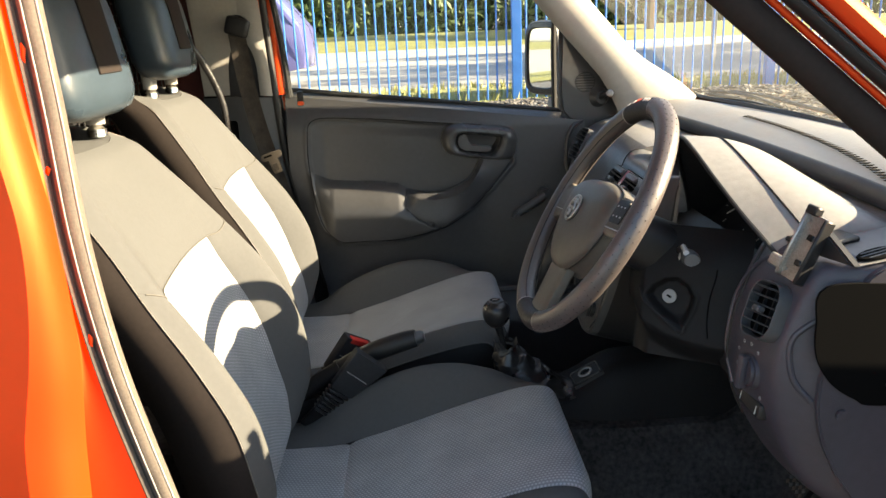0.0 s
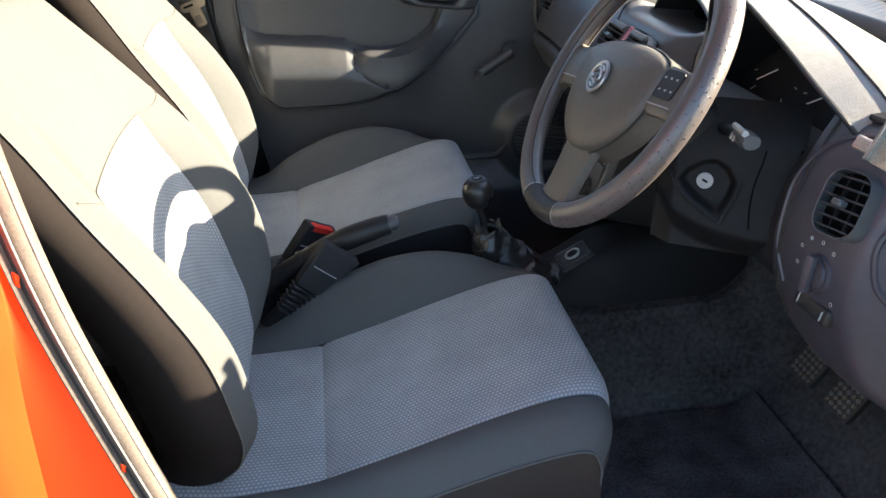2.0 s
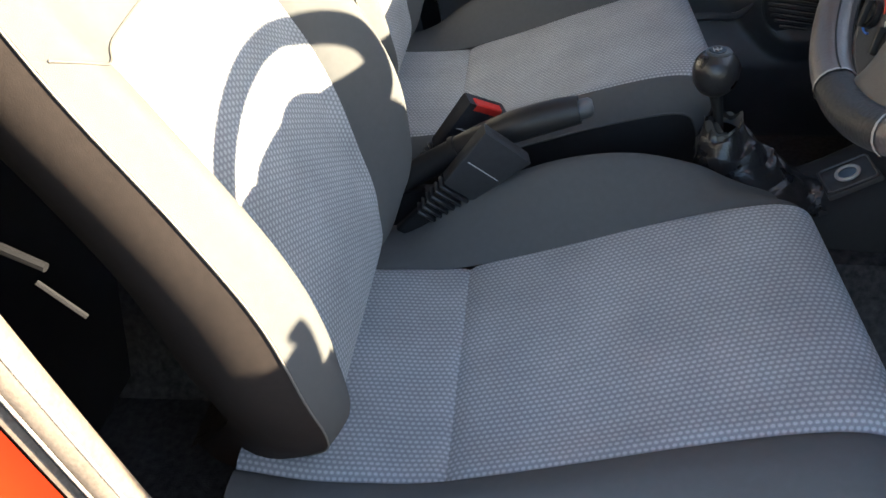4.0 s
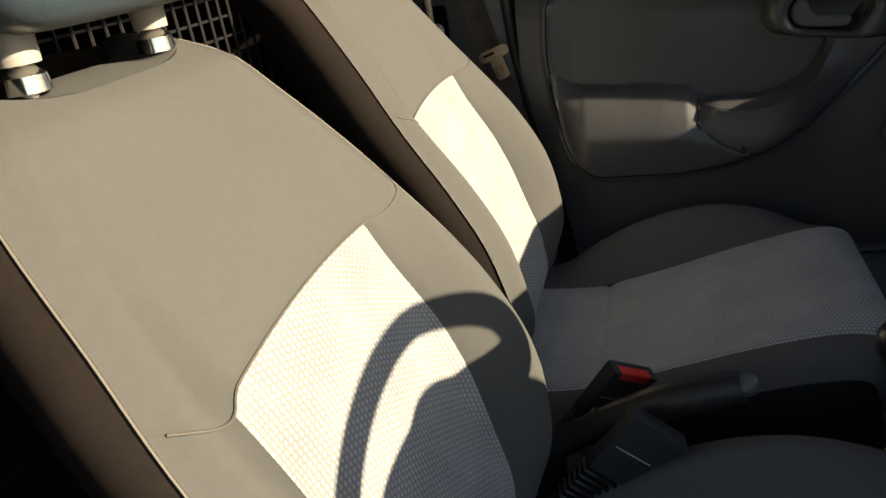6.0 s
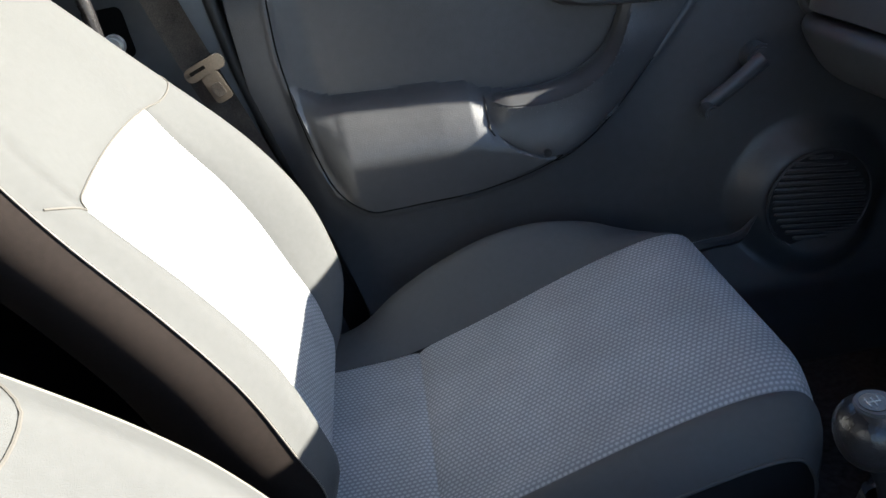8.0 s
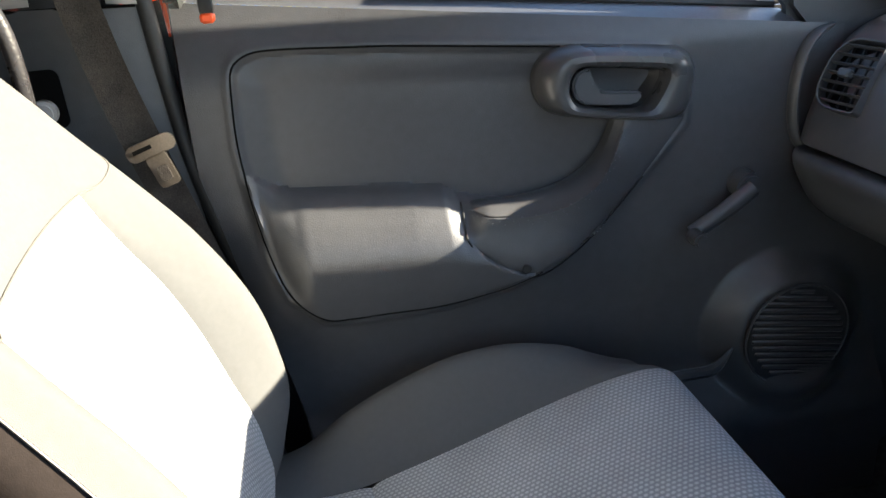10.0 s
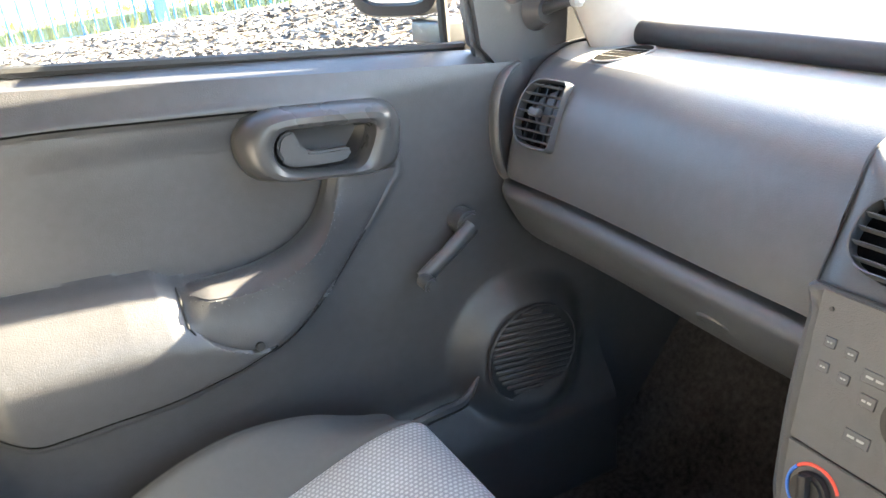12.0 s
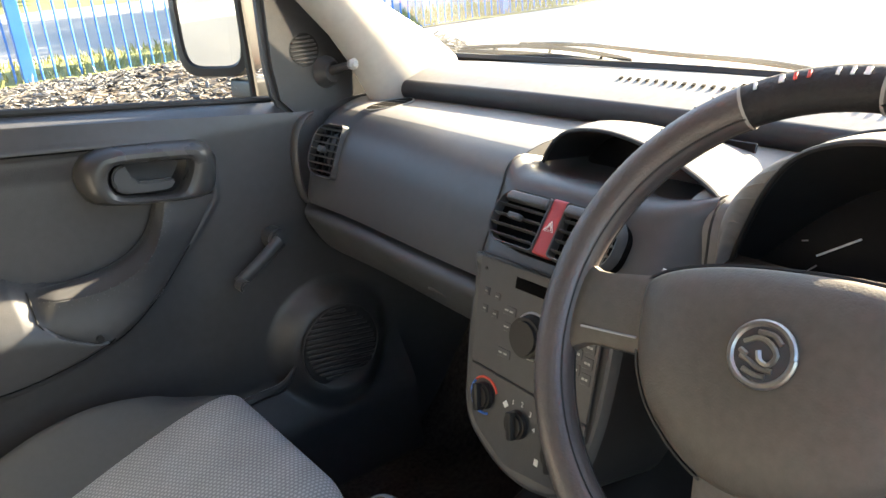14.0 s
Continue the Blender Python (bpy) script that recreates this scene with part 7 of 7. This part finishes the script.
fence = thing("steel_fence", "blue painted steel bar fence on the bank", "fence")
FY = 6.5
bar0 = None
for k in range(-70, 130):
    if k % 26 == 0:
        continue
    x = 1.35 + 0.102 * k
    if bar0 is None:
        bar0 = part("bar", cyl(0.010, 2.2, 8), M_FENCE, fence)
        b = bar0
    else:
        b = bar0.copy()
        scene.collection.objects.link(b)
    b.location = (x, FY, ground_z(x, FY) + 1.10)
post0 = None
for k in range(-3, 6):
    x = 1.35 + 0.102 * 26 * k
    if post0 is None:
        post0 = part("post", box(0.10, 0.07, 2.4, 0.006, 1), M_FENCE, fence)
        p = post0
    else:
        p = post0.copy()
        scene.collection.objects.link(p)
    p.location = (x, FY, ground_z(x, FY) + 1.15)
for z in (0.0, 1.95):
    part("rail", box(21.5, 0.03, 0.045, 0.004, 1, pose(4.3, FY + 0.02, ground_z(0, FY) + z)), M_FENCE, fence)


def leaf_cloud(rnd, centre, radii, n, size, vsx, fs):
    for _ in range(n):
        while True:
            q = Vector((rnd.uniform(-1, 1), rnd.uniform(-1, 1), rnd.uniform(-1, 1)))
            if 0.25 < q.length < 1:
                break
        p = Vector((q.x * radii[0], q.y * radii[1], q.z * radii[2])) + Vector(centre)
        p += Vector([0.25 * noise.noise(p * 1.3 + Vector((s, 0, 0))) for s in (0, 7, 13)])
        rot = Euler((rnd.uniform(0, 6.28), rnd.uniform(0, 6.28), 0)).to_matrix()
        s = size * rnd.uniform(0.5, 1.4)
        k = len(vsx)
        vsx += [tuple(p + rot @ Vector(v)) for v in ((-s, 0, 0), (0, -s * 0.5, s * 0.1), (s, 0, 0), (0, s * 0.5, s * 0.1))]
        fs.append((k, k + 1, k + 2, k + 3))


def cloud_mesh(name, clouds, seed, size, material):
    rnd = random.Random(seed)
    vsx, fs = [], []
    for c, r, n in clouds:
        leaf_cloud(rnd, c, r, n, size, vsx, fs)
    me = bpy.data.meshes.new(name)
    me.from_pydata(vsx, [], fs)
    me.materials.append(material)
    return new(name, me)


def tree(seed, x, y, h, label):
    rnd = random.Random(seed)
    t = thing("tree", label, "tree", "trees")
    t.location = (x, y, ground_z(x, y))
    rr = 0.035 * h
    path = [Vector((0.05 * h * math.sin(k * 0.7 + seed) * k / 8, 0.04 * h * math.cos(k * 0.9 + seed) * k / 8, h * 0.75 * k / 8)) for k in range(9)]
    part("trunk", tube(path, [rr * (1 - 0.09 * k) for k in range(9)], 9), M_BARK, t)
    clouds = []
    for j in range(7):
        a = j * 2.4 + seed
        p0 = path[3 + j % 5]
        p1 = p0 + Vector((math.cos(a) * h * 0.22, math.sin(a) * h * 0.22, h * 0.14))
        part("limb", tube([p0, p0.lerp(p1, 0.5) + Vector((0, 0, 0.03 * h)), p1], [rr * 0.4, rr * 0.28, rr * 0.12], 6), M_BARK, t)
        clouds.append((p1, (h * 0.17, h * 0.17, h * 0.12), 260))
    clouds.append(((0, 0, h * 0.85), (h * 0.2, h * 0.2, h * 0.16), 320))
    c = cloud_mesh("crown", clouds, seed, 0.028 * h, M_LEAF)
    c.parent = t
    return t


for i, (x, y, h) in enumerate(((14, 12, 7), (17, 8, 8), (20, 4, 7.5), (23, 10, 9), (26, 1, 8), (18, 16, 8), (28, 6, 9), (24, -6, 8), (10, 30, 7), (-6, 43, 7), (3, 44, 8), (22, 42, 8))):
    tree(i + 3, x, y, h, "broad-leaved tree with a dark trunk beyond the yard")
for i in range(12):
    x = -26 + 5.5 * i
    hd = cloud_mesh("hedge", [((x, 40.5, 1.9), (3.2, 1.4, 1.7), 2200), ((x + 1.5, 40.8, 3.2), (3.0, 1.3, 1.7), 1900), ((x - 1.2, 41.2, 4.6), (3.0, 1.2, 1.7), 1500), ((x + 0.5, 41.6, 6.6), (3.2, 1.3, 1.8), 1200)], 50 + i, 0.26, M_LEAF)
    tagged(hd, "dense dark green hedge on the far bank", "hedge", "hedges", "stuff")

# pale marker post beyond the fence
mp = thing("marker_post", "slim pale post beside the road", "post")
part("shaft", box(0.06, 0.06, 1.0, 0.006, 1, pose(4.45, 9.2, ground_z(4, 9) + 0.5)), M_CREAM, mp)
part("head", box(0.14, 0.05, 0.04, 0.006, 1, pose(4.40, 9.2, ground_z(4, 9) + 1.02)), M_CREAM, mp)

# parked blue car beyond the fence
M_CARBLUE = mat("violet_blue_paint", (0.10, 0.10, 0.26), 0.3, noise_scale=2, vary=0.06, coat=0.5)
M_CARGLASS = mat("dark_car_glass", (0.02, 0.022, 0.025), 0.08)
car = thing("car", "violet-blue hatchback standing on the road beyond the fence", "car")
CXR, CARY = -1.95, 10.2
cz = ground_z(0, CARY)
prof = [(0.75, 0.30), (0.78, 0.55), (0.72, 0.85), (0.62, 0.98), (0.30, 1.38), (0.05, 1.46), (-1.1, 1.47), (-1.75, 1.10), (-2.1, 0.96), (-2.9, 0.85), (-3.15, 0.62), (-3.15, 0.32), (-2.9, 0.24), (0.4, 0.24)]
rings = []
for y, s in ((-0.82, 0.93), (-0.80, 0.985), (-0.70, 1.0), (0.0, 1.01), (0.70, 1.0), (0.80, 0.985), (0.82, 0.93)):
    rings.append([(CXR + (x + 1.2) * (0.5 + s / 2) - 1.2, CARY + y * (1 if z < 1.0 else 0.86), cz + 0.85 + (z - 0.85) * s) for x, z in prof])
part("body", loft(rings), M_CARBLUE, car, "violet-blue car body")
part("side_window", prism([(0.20, 1.02), (0.05, 1.36), (-1.05, 1.38), (-1.60, 1.05)], 0.01, basis((CXR, CARY - 0.775, cz), (1, 0, 0), (0, 0.12, 1))), M_CARGLASS, car)
for wx in (CXR, CXR - 2.45):
    w = part("wheel", cyl(0.31, 0.20, 36, 0.03, basis((wx, CARY - 0.76, cz + 0.31), (1, 0, 0), (0, 0, 1))), M_BLACKRUBBER, car, "black tyre with a silver rim")
    part("rim", cyl(0.20, 0.02, 28, 0.006, basis((wx, CARY - 0.865, cz + 0.31), (1, 0, 0), (0, 0, 1))), M_STEEL, w)
    for k in range(5):
        a = 2 * math.pi * k / 5
        part("spoke_gap", cyl(0.045, 0.01, 12, 0, basis((wx + 0.12 * math.cos(a), CARY - 0.874, cz + 0.31 + 0.12 * math.sin(a)), (1, 0, 0), (0, 0, 1))), M_BLACK, w)
